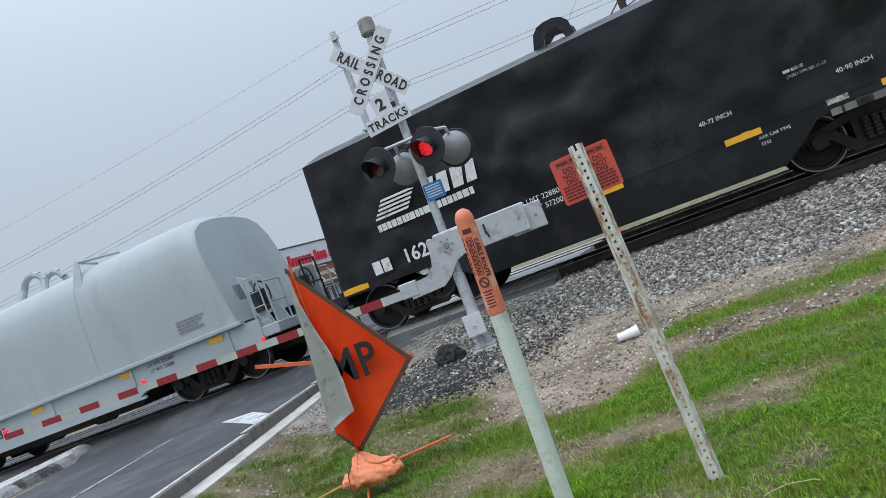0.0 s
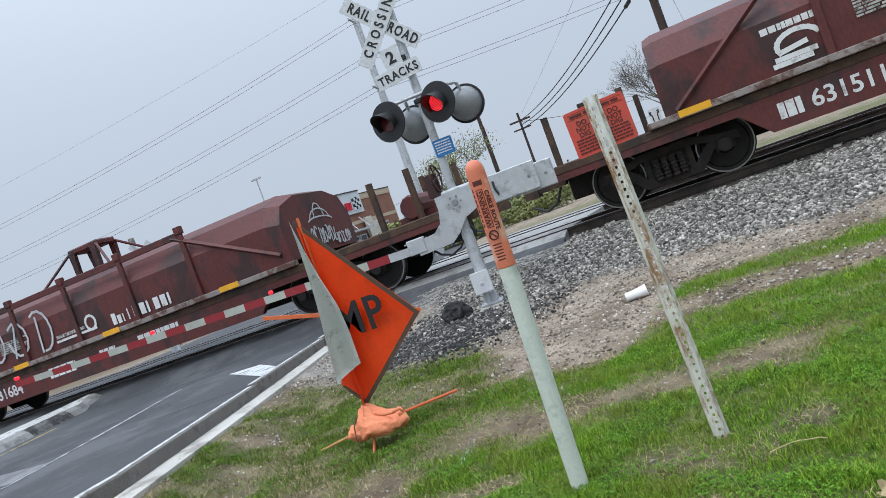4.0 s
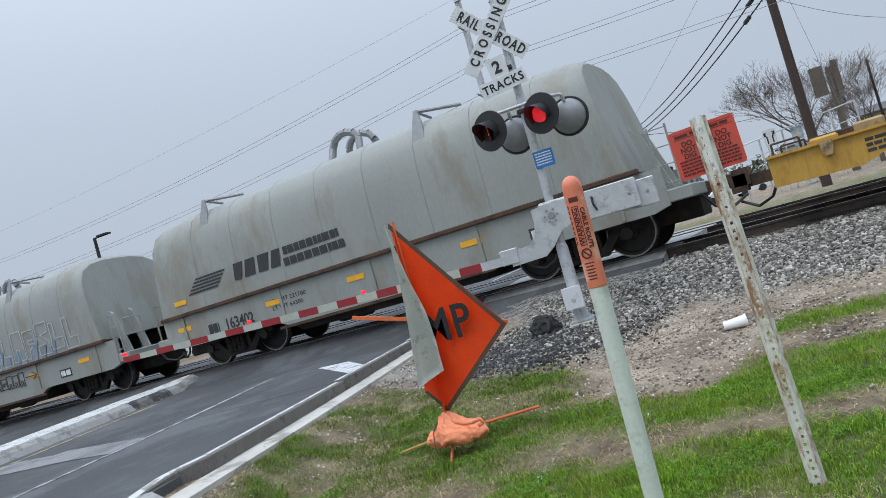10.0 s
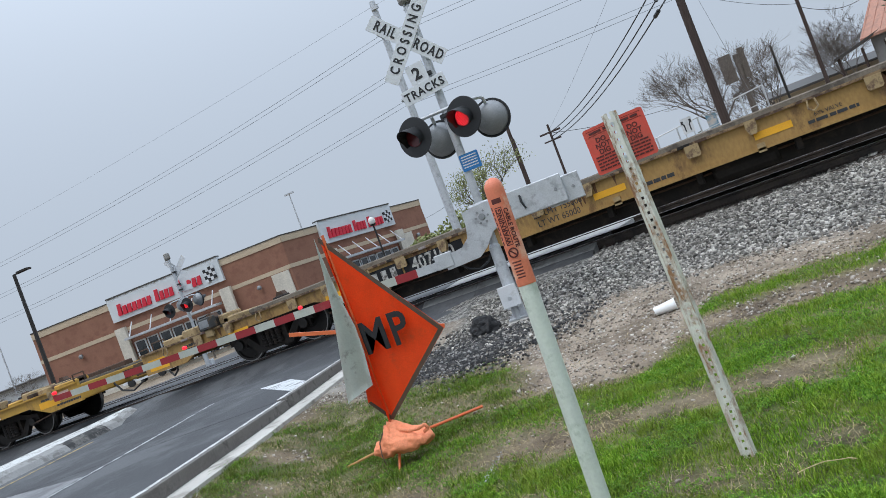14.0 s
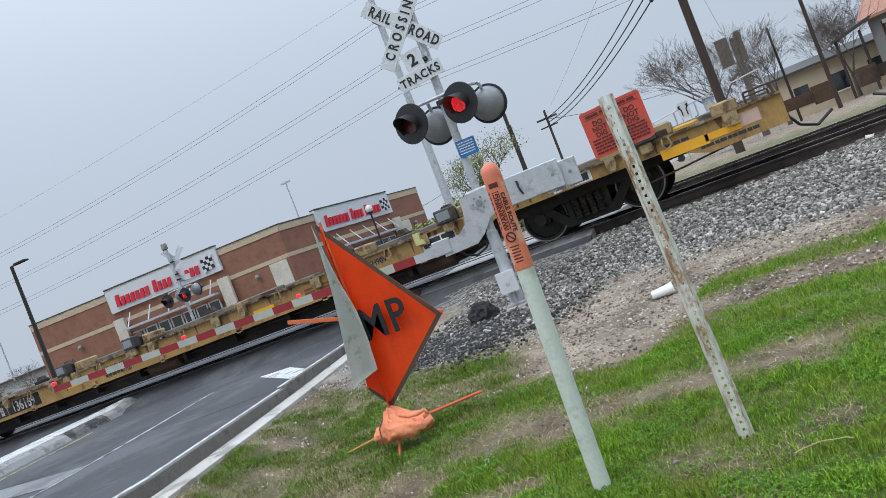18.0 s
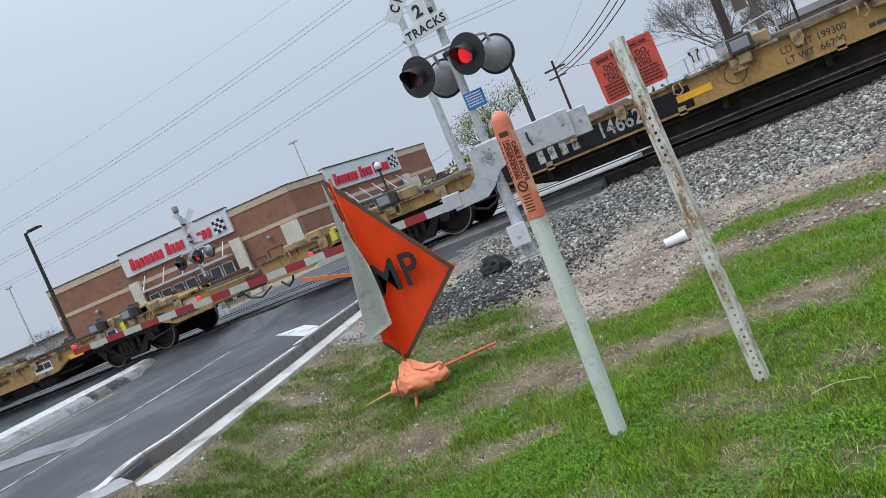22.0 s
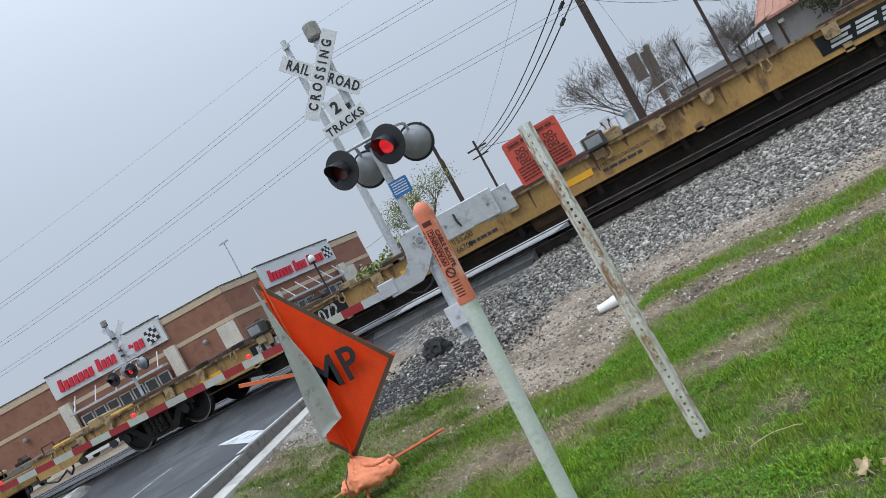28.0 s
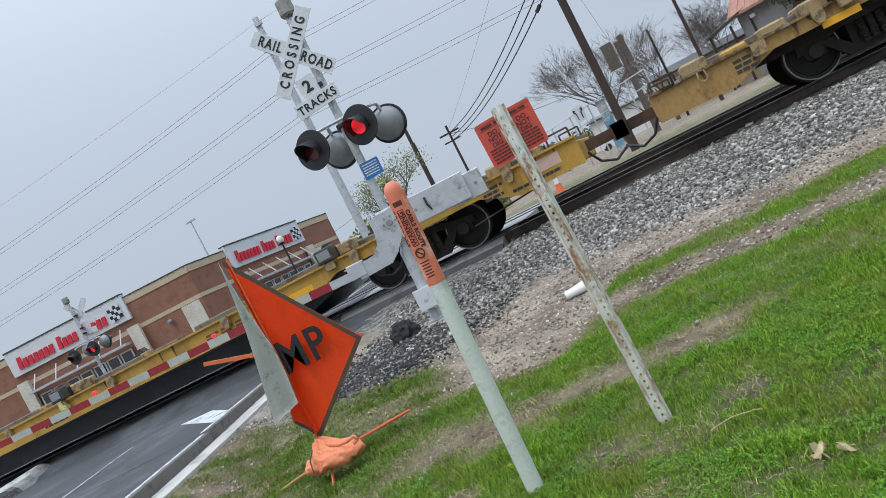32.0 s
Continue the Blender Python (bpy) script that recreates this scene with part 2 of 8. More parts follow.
    "streak": material("brown_rust_run", (0.13, 0.062, 0.028), 0.8, 0, 0.3, 9, 0.05, 40),
    "tan_paint": material("weathered_tan_steel", (0.36, 0.26, 0.13), 0.7, 0, 0.2, 4, 0.1, 30, stain=(0.14, 0.085, 0.05), stain_amount=0.4, stain_scale=5),
    "yellow_clean": material("bright_yellow_panel", (0.85, 0.42, 0.02), 0.55, 0, 0.08, 5, 0.03),
    "rust": material("brown_rusty_steel", (0.085, 0.048, 0.03), 0.8, 0.1, 0.3, 3, 0.3, 30, stain=(0.04, 0.028, 0.022), stain_amount=0.4),
    "under": material("grimy_underframe", (0.017, 0.0135, 0.011), 0.8, 0.1, 0.3, 4, 0.2, 30, stain=(0.04, 0.028, 0.02), stain_amount=0.35),
    "deck": material("worn_timber_deck", (0.19, 0.16, 0.125), 0.85, 0, 0.25, 2, 0.3, 30, stain=(0.09, 0.075, 0.06), stain_amount=0.4),
    "wheel": material("dark_wheel_steel", (0.03, 0.027, 0.025), 0.6, 0.5, 0.2, 6, 0.1),
    "wheel_rim": material("worn_wheel_tread", (0.3, 0.29, 0.28), 0.35, 0.9, 0.15, 6, 0.05),
    "letter_white": material("white_lettering", (0.72, 0.73, 0.72), 0.6, 0, 0.08, 8, 0.0, stain=(0.4, 0.38, 0.36), stain_amount=0.2, stain_scale=6),
    "letter_worn": material("worn_white_lettering", (0.5, 0.49, 0.46), 0.7, 0, 0.15, 8, 0.0, stain=(0.12, 0.11, 0.1), stain_amount=0.45, stain_scale=9),
    "letter_dark": material("dark_lettering", (0.035, 0.037, 0.04), 0.6, 0, 0.1, 8, 0.0),
    "graffiti_white": material("white_graffiti", (0.5, 0.52, 0.53), 0.6, 0, 0.2, 5, 0.0),
    "graffiti_blue": material("faded_blue_graffiti", (0.2, 0.26, 0.33), 0.6, 0, 0.15, 5, 0.0, stain=(0.33, 0.35, 0.34), stain_amount=0.3, stain_scale=3),
    "graffiti_brown": material("brown_block_paint", (0.2, 0.065, 0.03), 0.7, 0, 0.2, 8, 0.0),
    "graffiti_teal": material("teal_graffiti", (0.06, 0.27, 0.3), 0.6, 0, 0.1, 5, 0.0),
    "graffiti_pink": material("purple_graffiti", (0.35, 0.15, 0.27), 0.6, 0, 0.1, 5, 0.0),
    "brick": material("red_brown_brick", (0.27, 0.13, 0.085), 0.85, 0, 0.12, 0.8, 0.1, 12, stain=(0.23, 0.105, 0.07), stain_amount=0.4, stain_scale=1.5),
    "stone_band": material("tan_stone", (0.52, 0.42, 0.3), 0.85, 0, 0.12, 1.5, 0.1, 12),
    "stone_pale": material("pale_stone_veneer", (0.6, 0.56, 0.48), 0.85, 0, 0.15, 1.5, 0.15, 8),
    "stucco": material("pale_grey_stucco", (0.62, 0.66, 0.68), 0.8, 0, 0.05, 1.0, 0.05, 20),
    "store_red": material("red_sign_letters", (0.62, 0.02, 0.045), 0.45, 0, 0.05, 5, 0.0),
    "coping": material("dark_metal_coping", (0.08, 0.075, 0.07), 0.5, 0.4, 0.1, 5, 0.0),
    "glass": material("dark_window_glass", (0.02, 0.024, 0.028), 0.08, 0, 0.1, 2, 0.0, spec=0.8),
    "dark_pole": material("dark_bronze_pole", (0.035, 0.032, 0.03), 0.5, 0.4, 0.1, 5, 0.02),
    "wood_pole": material("dark_timber_pole", (0.055, 0.037, 0.032), 0.9, 0, 0.25, 5, 0.2, 30, stretch=(4, 4, 0.4)),
    "bark": material("grey_bark", (0.13, 0.11, 0.095), 0.9, 0, 0.25, 5, 0.3, 30),
    "wire": material("black_cable", (0.03, 0.03, 0.032), 0.6, 0, 0.1, 5, 0.0),
    "wire_pale": material("aluminium_wire", (0.2, 0.22, 0.25), 0.6, 0.1, 0.05, 5, 0.0),
    "leaves": material("spring_leaves", (0.2, 0.22, 0.075), 0.7, 0, 0.3, 2, 0.0, 8),
    "leaves_dark": material("evergreen_leaves", (0.1, 0.11, 0.055), 0.7, 0, 0.3, 2, 0.0, 8),
    "roof_tile": material("salmon_roof", (0.46, 0.235, 0.17), 0.8, 0, 0.16, 2, 0.2, 12, stain=(0.36, 0.2, 0.15), stain_amount=0.4),
    "wall_grey": material("grey_rendered_wall", (0.28, 0.28, 0.27), 0.85, 0, 0.1, 1, 0.1, 12),
    "wall_grey": material("grey_rendered_wall", (0.24, 0.24, 0.245), 0.85, 0, 0.1, 1, 0.1, 12, stain=(0.18, 0.175, 0.17), stain_amount=0.3, stain_scale=0.6),
    "wall_pale": material("pale_rendered_wall", (0.5, 0.52, 0.53), 0.85, 0, 0.08, 1, 0.1, 12),
    "wall_tan": material("tan_rendered_wall", (0.5, 0.42, 0.31), 0.85, 0, 0.1, 1, 0.1, 12),
    "wall_white": material("white_rendered_wall", (0.68, 0.68, 0.66), 0.8, 0, 0.06, 1, 0.05, 12),
    "mural": material("blue_painted_wall", (0.16, 0.33, 0.45), 0.8, 0, 0.2, 0.8, 0.05, 5, stain=(0.6, 0.55, 0.5), stain_amount=0.5, stain_scale=0.8),
    "lamp_glass": material("white_lamp_globe", (0.75, 0.74, 0.7), 0.3, 0, 0.03, 5, 0.0),
    "far_green": material("far_brush", (0.1, 0.11, 0.07), 0.9, 0, 0.4, 0.3, 0.0, 3),
    "car_white": material("white_car_paint", (0.7, 0.71, 0.72), 0.3, 0, 0.03, 5, 0.0),
    "car_dark": material("dark_car_paint", (0.05, 0.055, 0.07), 0.3, 0, 0.03, 5, 0.0),
}


# ---- helpers of this scene ----
def part(name, bm, mat, parent=None, label="", smooth=False):
    me = bpy.data.meshes.new(name)
    bm.to_mesh(me)
    bm.free()
    me.materials.append(M[mat] if isinstance(mat, str) else mat)
    if smooth:
        for p in me.polygons:
            p.use_smooth = True
    ob = new(name, me)
    ob.parent = parent
    if label:
        tagged(ob, label)
    return ob


def thing(name, m, label, category, group="", kind=""):
    ob = new(name)
    ob.empty_display_size = 0.2
    ob.matrix_basis = m
    return tagged(ob, label, category, group, kind)


def box(bm, x0, x1, y0, y1, z0, z1, m=None):
    vs = [bm.verts.new((x, y, z)) for x in (x0, x1) for y in (y0, y1) for z in (z0, z1)]
    for f in ((0, 1, 3, 2), (4, 6, 7, 5), (0, 4, 5, 1), (2, 3, 7, 6), (0, 2, 6, 4), (1, 5, 7, 3)):
        bm.faces.new([vs[i] for i in f])
    if m is not None:
        for v in vs:
            v.co = m @ v.co
    return vs


def bevel_box(x0, x1, y0, y1, z0, z1, r=0.01, seg=1):
    bm = bmesh.new()
    box(bm, x0, x1, y0, y1, z0, z1)
    bmesh.ops.bevel(bm, geom=bm.edges[:], offset=r, segments=seg, affect="EDGES", profile=0.7)
    return bm


def rod(bm, a, b, r, r2=None, n=8, caps=True):
    a, b = Vector(a), Vector(b)
    d = b - a
    q = d.to_track_quat("Z", "Y")
    r2 = r if r2 is None else r2
    lo = [bm.verts.new(a + q @ Vector((r * math.cos(k * math.tau / n), r * math.sin(k * math.tau / n), 0))) for k in range(n)]
    hi = [bm.verts.new(b + q @ Vector((r2 * math.cos(k * math.tau / n), r2 * math.sin(k * math.tau / n), 0))) for k in range(n)]
    for k in range(n):
        bm.faces.new((lo[k], lo[(k + 1) % n], hi[(k + 1) % n], hi[k]))
    if caps:
        bm.faces.new(lo[::-1])
        bm.faces.new(hi)


def bent(bm, points, r, n=8):
    for a, b in zip(points, points[1:]):
        rod(bm, a, b, r, n=n)


def lathe(bm, rings, n=24, axis="Z", at=(0, 0, 0), cap=True):
    """rings: radius and height along the axis, in order."""
    turn = {"Z": Matrix(), "Y": Matrix.Rotation(radians(-90), 4, "X"), "X": Matrix.Rotation(radians(90), 4, "Y")}[axis]
    rows = []
    for r, h in rings:
        rows.append([bm.verts.new(Vector(at) + turn @ Vector((r * math.cos(k * math.tau / n), r * math.sin(k * math.tau / n), h))) for k in range(n)])
    for lo, hi in zip(rows, rows[1:]):
        for k in range(n):
            bm.faces.new((lo[k], lo[(k + 1) % n], hi[(k + 1) % n], hi[k]))
    if cap:
        bm.faces.new(rows[0][::-1])
        bm.faces.new(rows[-1])


def prism(bm, outline, d0, d1, plane="XZ"):
    """An outline in a plane, made solid between two depths along the third axis."""
    put = {"XZ": lambda u, v, d: (u, d, v), "XY": lambda u, v, d: (u, v, d), "YZ": lambda u, v, d: (d, u, v)}[plane]
    a = [bm.verts.new(put(u, v, d0)) for u, v in outline]
    b = [bm.verts.new(put(u, v, d1)) for u, v in outline]
    n = len(a)
    for k in range(n):
        bm.faces.new((a[k], a[(k + 1) % n], b[(k + 1) % n], b[k]))
    bm.faces.new(a[::-1])
    bm.faces.new(b)
    bmesh.ops.recalc_face_normals(bm, faces=bm.faces[:])


def sphere(bm, at, r, squash=1.0, u=10, v=6):
    rings = [(max(0.001, r * math.sin(math.pi * k / v)), -r * squash * math.cos(math.pi * k / v)) for k in range(v + 1)]
    lathe(bm, rings, u, at=at)


def writing(name, words, size, mat, parent, m, label="", depth=0.002, bold=0.0, wide=1.0, slant=0.0, space=1.0):
    """Words as a flat mesh, their middle at m's origin, read along its x and up its y."""
    cu = bpy.data.curves.new(name, "FONT")
    cu.body, cu.size, cu.align_x, cu.align_y, cu.extrude, cu.offset, cu.shear = words, size, "CENTER", "CENTER", depth, bold, slant
    cu.resolution_u, cu.space_character = 3, space
    tmp = new(name, cu)
    me = bpy.data.meshes.new_from_object(tmp.evaluated_get(bpy.context.evaluated_depsgraph_get()))
    bpy.data.objects.remove(tmp)
    me.materials.clear()
    me.materials.append(M[mat])
    me.transform(m @ Matrix.Diagonal((wide, 1, 1, 1)))
    ob = new(name, me)
    ob.parent = parent
    if label:
        tagged(ob, label)
    return ob


def bars(bm, x0, x1, z, height, y, rng, words=4):
    """A line of unreadable writing as short plain bars in the XZ plane, facing -y."""
    x = x0
    while x < x1 - 0.01:
        w = min(x1 - x, (x1 - x0) / words * rng.uniform(0.5, 1.1))
        box(bm, x, x + w * 0.85, y - 0.002, y + 0.002, z - height / 2, z + height / 2)
        x += w


def strokes(bm, lines, y, w=0.03):
    """Painted strokes in the XZ plane: polylines of (x, z)."""
    for line in lines:
        for (ax, az), (bx, bz) in zip(line, line[1:]):
            y -= 0.00025
            d = Vector((bx - ax, bz - az))
            if d.length < 1e-5:
                continue
            n = Vector((-d.y, d.x)).normalized() * w / 2
            e = d.normalized() * w * 0.3
            q = [(ax - e.x + n.x, az - e.y + n.y), (ax - e.x - n.x, az - e.y - n.y), (bx + e.x - n.x, bz + e.y - n.y), (bx + e.x + n.x, bz + e.y + n.y)]
            a = [bm.verts.new((u, y - 0.003, v)) for u, v in q]
            b = [bm.verts.new((u, y + 0.003, v)) for u, v in q]
            for k in range(4):
                bm.faces.new((a[k], a[(k + 1) % 4], b[(k + 1) % 4], b[k]))
            bm.faces.new(a[::-1])
            bm.faces.new(b)


# the road runs along ALONG, its width along ACROSS; the tracks run along x
ALONG, ACROSS = Vector((-0.2345, 0.9721, 0)), Vector((0.9721, 0.2345, 0))
ROAD_TURN = 13.56
TRACK_Y, RAIL_Z, TRACK2_Y = 13.77, 0.37, 18.1


def step(a, b, v):
    k = min(1.0, max(0.0, (v - a) / (b - a)))
    return k * k * (3 - 2 * k)


def road_z(x, y):
    return (0.05 * step(6.0, 12.0, y) + 0.295 * step(11.9, 13.0, y)) * (1 - step(20.0, 26.0, y))


def ground_z(x, y):
    b = x * ACROSS.x + y * ACROSS.y
    lawn = -0.57 + 0.038 * y if y > -5 else -0.76
    lawn = min(lawn, 0.0)
    rise = step(9.7, 12.5, y) * (1 - step(20.5, 23.0, y))
    side = lawn + (0.17 - lawn) * rise
    edge = step(9.0, 11.0, y)
    k = step(-4.0 + 0.7 * edge, -3.0 + 1.3 * edge, b)
    shoulder = 0.094 * step(-4.55, -4.4, b) * (1 - step(4.7, 4.85, x * ALONG.x + y * ALONG.y))
    z = side * k + (road_z(x, y) - 0.1 + shoulder + 0.085 * edge * step(-4.2, -3.3, b)) * (1 - k)
    if y > 26:
        z = z * (1 - step(26, 30, y)) - 0.05 * step(26, 30, y)
    return z


def grass_edge(x):
    """How far from the camera the lawn reaches, by x."""
    return 7.7 - 1.8 * step(-3.4, -2.0, x) + 2.1 * step(-1.35, -0.8, x) + 0.12 * max(0.0, x)


def grass_cover(x, y):
    """How much grass grows at a place, 0 to 1."""
    b = x * ACROSS.x + y * ACROSS.y
    n = noise.noise((x * 0.8, y * 1.6, 3.1)) + 0.6 * noise.noise((x * 2.7, y * 3.5, 7.7))
    edge = grass_edge(x) + 0.35 * noise.noise((x * 1.7, y * 1.2, 0.0))
    v = 0.86 + 0.5 * n
    v -= 1.25 * math.exp(-((y - 6.8 - 0.04 * x) / 0.36) ** 2) * step(-1.5, -0.7, x)
    v -= 0.8 * math.exp(-((y - 4.74 - 0.2 * (x + 1.5) - 0.12 * n) / 0.27) ** 2) * step(-2.2, -1.7, x) * (1 - step(0.0, 0.7, x))
    for px, py, r, deep in ((-1.81, 3.86, 0.13, 1.0), (-2.09, 3.7, 0.15, 0.9), (-2.77, 4.1, 0.24, 0.8), (-2.25, 4.8, 0.3, 0.7), (-0.81, 3.75, 0.16, 0.5), (-0.5, 3.1, 0.2, 0.35), (-0.04, 3.9, 0.13, 0.6), (-3.5, 4.3, 0.3, 0.6), (-4.66, 5.05, 0.2, 0.5), (-4.3, 4.6, 0.18, 0.45), (-4.95, 5.75, 0.2, 0.8)):
        if abs(x - px) < 1.2 and abs(y - py) < 1.0:
            v -= deep * math.exp(-(((x - px) * 0.8) ** 2 + (y - py) ** 2) / r ** 2)
    v -= (0.24 + 0.35 * noise.noise((x * 1.3, y * 1.9, 31.0))) * (1 - step(-3.2, -1.6, x)) * step(3.4, 4.4, y)
    v *= 1 - step(edge - 0.45, edge + 0.15, y)
    a = x * ALONG.x + y * ALONG.y
    v *= step(-3.88, -3.4, b + 0.3 * n + 0.3 * (1 - step(6.0, 8.5, a)) * step(5.3, 6.3, a) - 0.08 * (1 - step(4.4, 5.2, a)))
    return min(1.0, max(0.0, v))


def gravel_cover(x, y):
    n = noise.noise((x * 0.9, y * 0.9, 5.0))
    v = step(8.9, 10.0, y + 0.7 * n + 0.3 * step(-2.5, -4.5, x))
    b = x * ACROSS.x + y * ACROSS.y
    v = max(v, 1.1 * math.exp(-((x + 4.0) / 1.0) ** 2 - ((y - 8.6) / 0.9) ** 2))
    return min(1.0, v * step(-2.9, -2.1, b + 0.25 * n + (0 if y < 11 else 1)))


def dark_cover(x, y):
    """Where old tar and cinders darken the gravel round the mast."""
    n = noise.noise((x * 1.4, y * 1.4, 9.0))
    return min(1.0, max(0.0, 1.2 * math.exp(-((x + 4.15) / 0.95) ** 2 - ((y - 8.7) / 0.85) ** 2) + 0.5 * n * math.exp(-((y - 9.6) / 1.2) ** 2)))


# ---- ground ----
def axis_steps(lo, hi, fine_lo, fine_hi, fine, grow=1.35):
    out = list(np.arange(fine_lo, fine_hi + 1e-6, fine))
    s, v = fine, fine_hi
    while v < hi:
        s *= grow
        v += s
        out.append(min(v, hi))
    s, v = fine, fine_lo
    while v > lo:
        s *= grow
        v -= s
        out.insert(0, max(v, lo))
    return out


def build_ground():
    xs = axis_steps(-1500, 1500, -8, 9, 0.14)
    ys = axis_steps(-1200, 2500, 1.0, 12.8, 0.11)
    verts, cover, stones, tarry, yard, sandy = [], [], [], [], [], []
    for y in ys:
        for x in xs:
            near = -9 < x < 10 and 0 < y < 13
            rough = (0.025 * noise.noise((x * 1.3, y * 1.3, 0)) + 0.012 * noise.noise((x * 5, y * 5, 2))) * (1 if y < 8.5 else 0.4) if near else 0.0
            verts.append((x, y, ground_z(x, y) + rough))
            verge = step(20.3, 21.0, y) * (1 - step(34.0, 38.0, y)) * step(-2.4, -1.6, x * ACROSS.x + y * ACROSS.y) * (0.55 + 0.4 * noise.noise((x * 0.7, y * 1.3, 6.0)))
            cover.append(grass_cover(x, y) if y < 9 else max(0.0, verge))
            stones.append(gravel_cover(x, y) * (1 - step(20.0, 20.8, y)) if y < 24 else 0.0)
            yard.append(1 - step(grass_edge(x) - 0.4, grass_edge(x) + 0.7, y) if -40 < x < 40 else 1.0)
            bb = x * ACROSS.x + y * ACROSS.y
            sandy.append(step(7.2, 8.6, y) * step(-4.4, -4.0, bb) * (1 - step(-3.2, -2.5, bb)) if y < 14 else 0.0)
            tarry.append(dark_cover(x, y) if 6 < y < 13 and -8 < x < 9 else 0.0)
    w = len(xs)
    faces = [(j * w + i, j * w + i + 1, (j + 1) * w + i + 1, (j + 1) * w + i) for j in range(len(ys) - 1) for i in range(w - 1)]
    me = bpy.data.meshes.new("ground")
    me.from_pydata(verts, [], faces)
    me.attributes.new("grass", "FLOAT", "POINT").data.foreach_set("value", cover)
    me.attributes.new("gravel", "FLOAT", "POINT").data.foreach_set("value", stones)
    me.attributes.new("yard", "FLOAT", "POINT").data.foreach_set("value", yard)
    me.attributes.new("sandy", "FLOAT", "POINT").data.foreach_set("value", sandy)
    me.attributes.new("tarry", "FLOAT", "POINT").data.foreach_set("value", tarry)
    me.polygons.foreach_set("use_smooth", [True] * len(faces))
    m = bpy.data.materials.new("soil_grass_and_gravel")
    m.use_nodes = True
    n, l = m.node_tree.nodes, m.node_tree.links
    b = n["Principled BSDF"]
    b.inputs["Roughness"].default_value = 0.95
    b.inputs["Specular IOR Level"].default_value = 0.2
    tc = n.new("ShaderNodeTexCoord")

    def tex(scale, detail=8):
        t = n.new("ShaderNodeTexNoise")
        t.inputs["Scale"].default_value, t.inputs["Detail"].default_value, t.inputs["Roughness"].default_value = scale, detail, 0.65
        l.new(tc.outputs["Object"], t.inputs["Vector"])
        return t.outputs["Fac"]

    def ramp(fac, stops):
        r = n.new("ShaderNodeValToRGB")
        while len(r.color_ramp.elements) < len(stops):
            r.color_ramp.elements.new(0.5)
        for e, (p, c) in zip(r.color_ramp.elements, stops):
            e.position, e.color = p, (*c, 1)
        l.new(fac, r.inputs[0])
        return r.outputs[0]

    def mix(fac, a, c):
        x = n.new("ShaderNodeMix")
        x.data_type = "RGBA"
        l.new(fac, x.inputs[0]), l.new(a, x.inputs[6]), l.new(c, x.inputs[7])
        return x.outputs[2]

    def attribute(name):
        a = n.new("ShaderNodeAttribute")
        a.attribute_name = name
        return a.outputs["Fac"]

    soil = ramp(tex(1.7), [(0.3, (0.13, 0.1, 0.073)), (0.5, (0.29, 0.235, 0.178)), (0.7, (0.47, 0.395, 0.31))])
    cell = n.new("ShaderNodeTexVoronoi")
    cell.inputs["Scale"].default_value = 22
    l.new(tc.outputs["Object"], cell.inputs["Vector"])
    grit = ramp(cell.outputs["Color"], [(0.15, (0.045, 0.042, 0.04)), (0.5, (0.165, 0.158, 0.145)), (0.9, (0.4, 0.385, 0.35))])
    turf = ramp(tex(2.6), [(0.32, (0.03, 0.05, 0.012)), (0.5, (0.075, 0.12, 0.02)), (0.68, (0.19, 0.19, 0.06))])
    loam = ramp(tex(3.1), [(0.3, (0.08, 0.058, 0.04)), (0.52, (0.2, 0.155, 0.108)), (0.72, (0.34, 0.275, 0.195))])
    packed = ramp(tex(2.2), [(0.3, (0.2, 0.185, 0.165)), (0.7, (0.4, 0.375, 0.34))])
    soil = mix(attribute("sandy"), mix(attribute("yard"), soil, loam), packed)
    col = mix(attribute("gravel"), mix(attribute("grass"), soil, turf), grit)
    cinders = ramp(tex(30, 4), [(0.35, (0.02, 0.02, 0.02)), (0.65, (0.085, 0.08, 0.075))])
    col = mix(attribute("tarry"), col, cinders)
    fine_n = tex(45, 5)
    mul = n.new("ShaderNodeMix")
    mul.data_type, mul.blend_type = "RGBA", "MULTIPLY"
    mul.inputs[0].default_value = 0.55
    l.new(col, mul.inputs[6])
    l.new(ramp(fine_n, [(0.3, (0.5, 0.5, 0.5)), (0.6, (1.1, 1.1, 1.1))]), mul.inputs[7])
    l.new(mul.outputs[2], b.inputs["Base Color"])
    bp = n.new("ShaderNodeBump")
    bp.inputs["Strength"].default_value, bp.inputs["Distance"].default_value = 0.5, 0.03
    l.new(fine_n, bp.inputs["Height"])
    l.new(bp.outputs[0], b.inputs["Normal"])
    me.materials.append(m)
    return tagged(new("ground", me), "patchy green lawn, pale dirt and gravel by the railway", "ground", kind="structure")


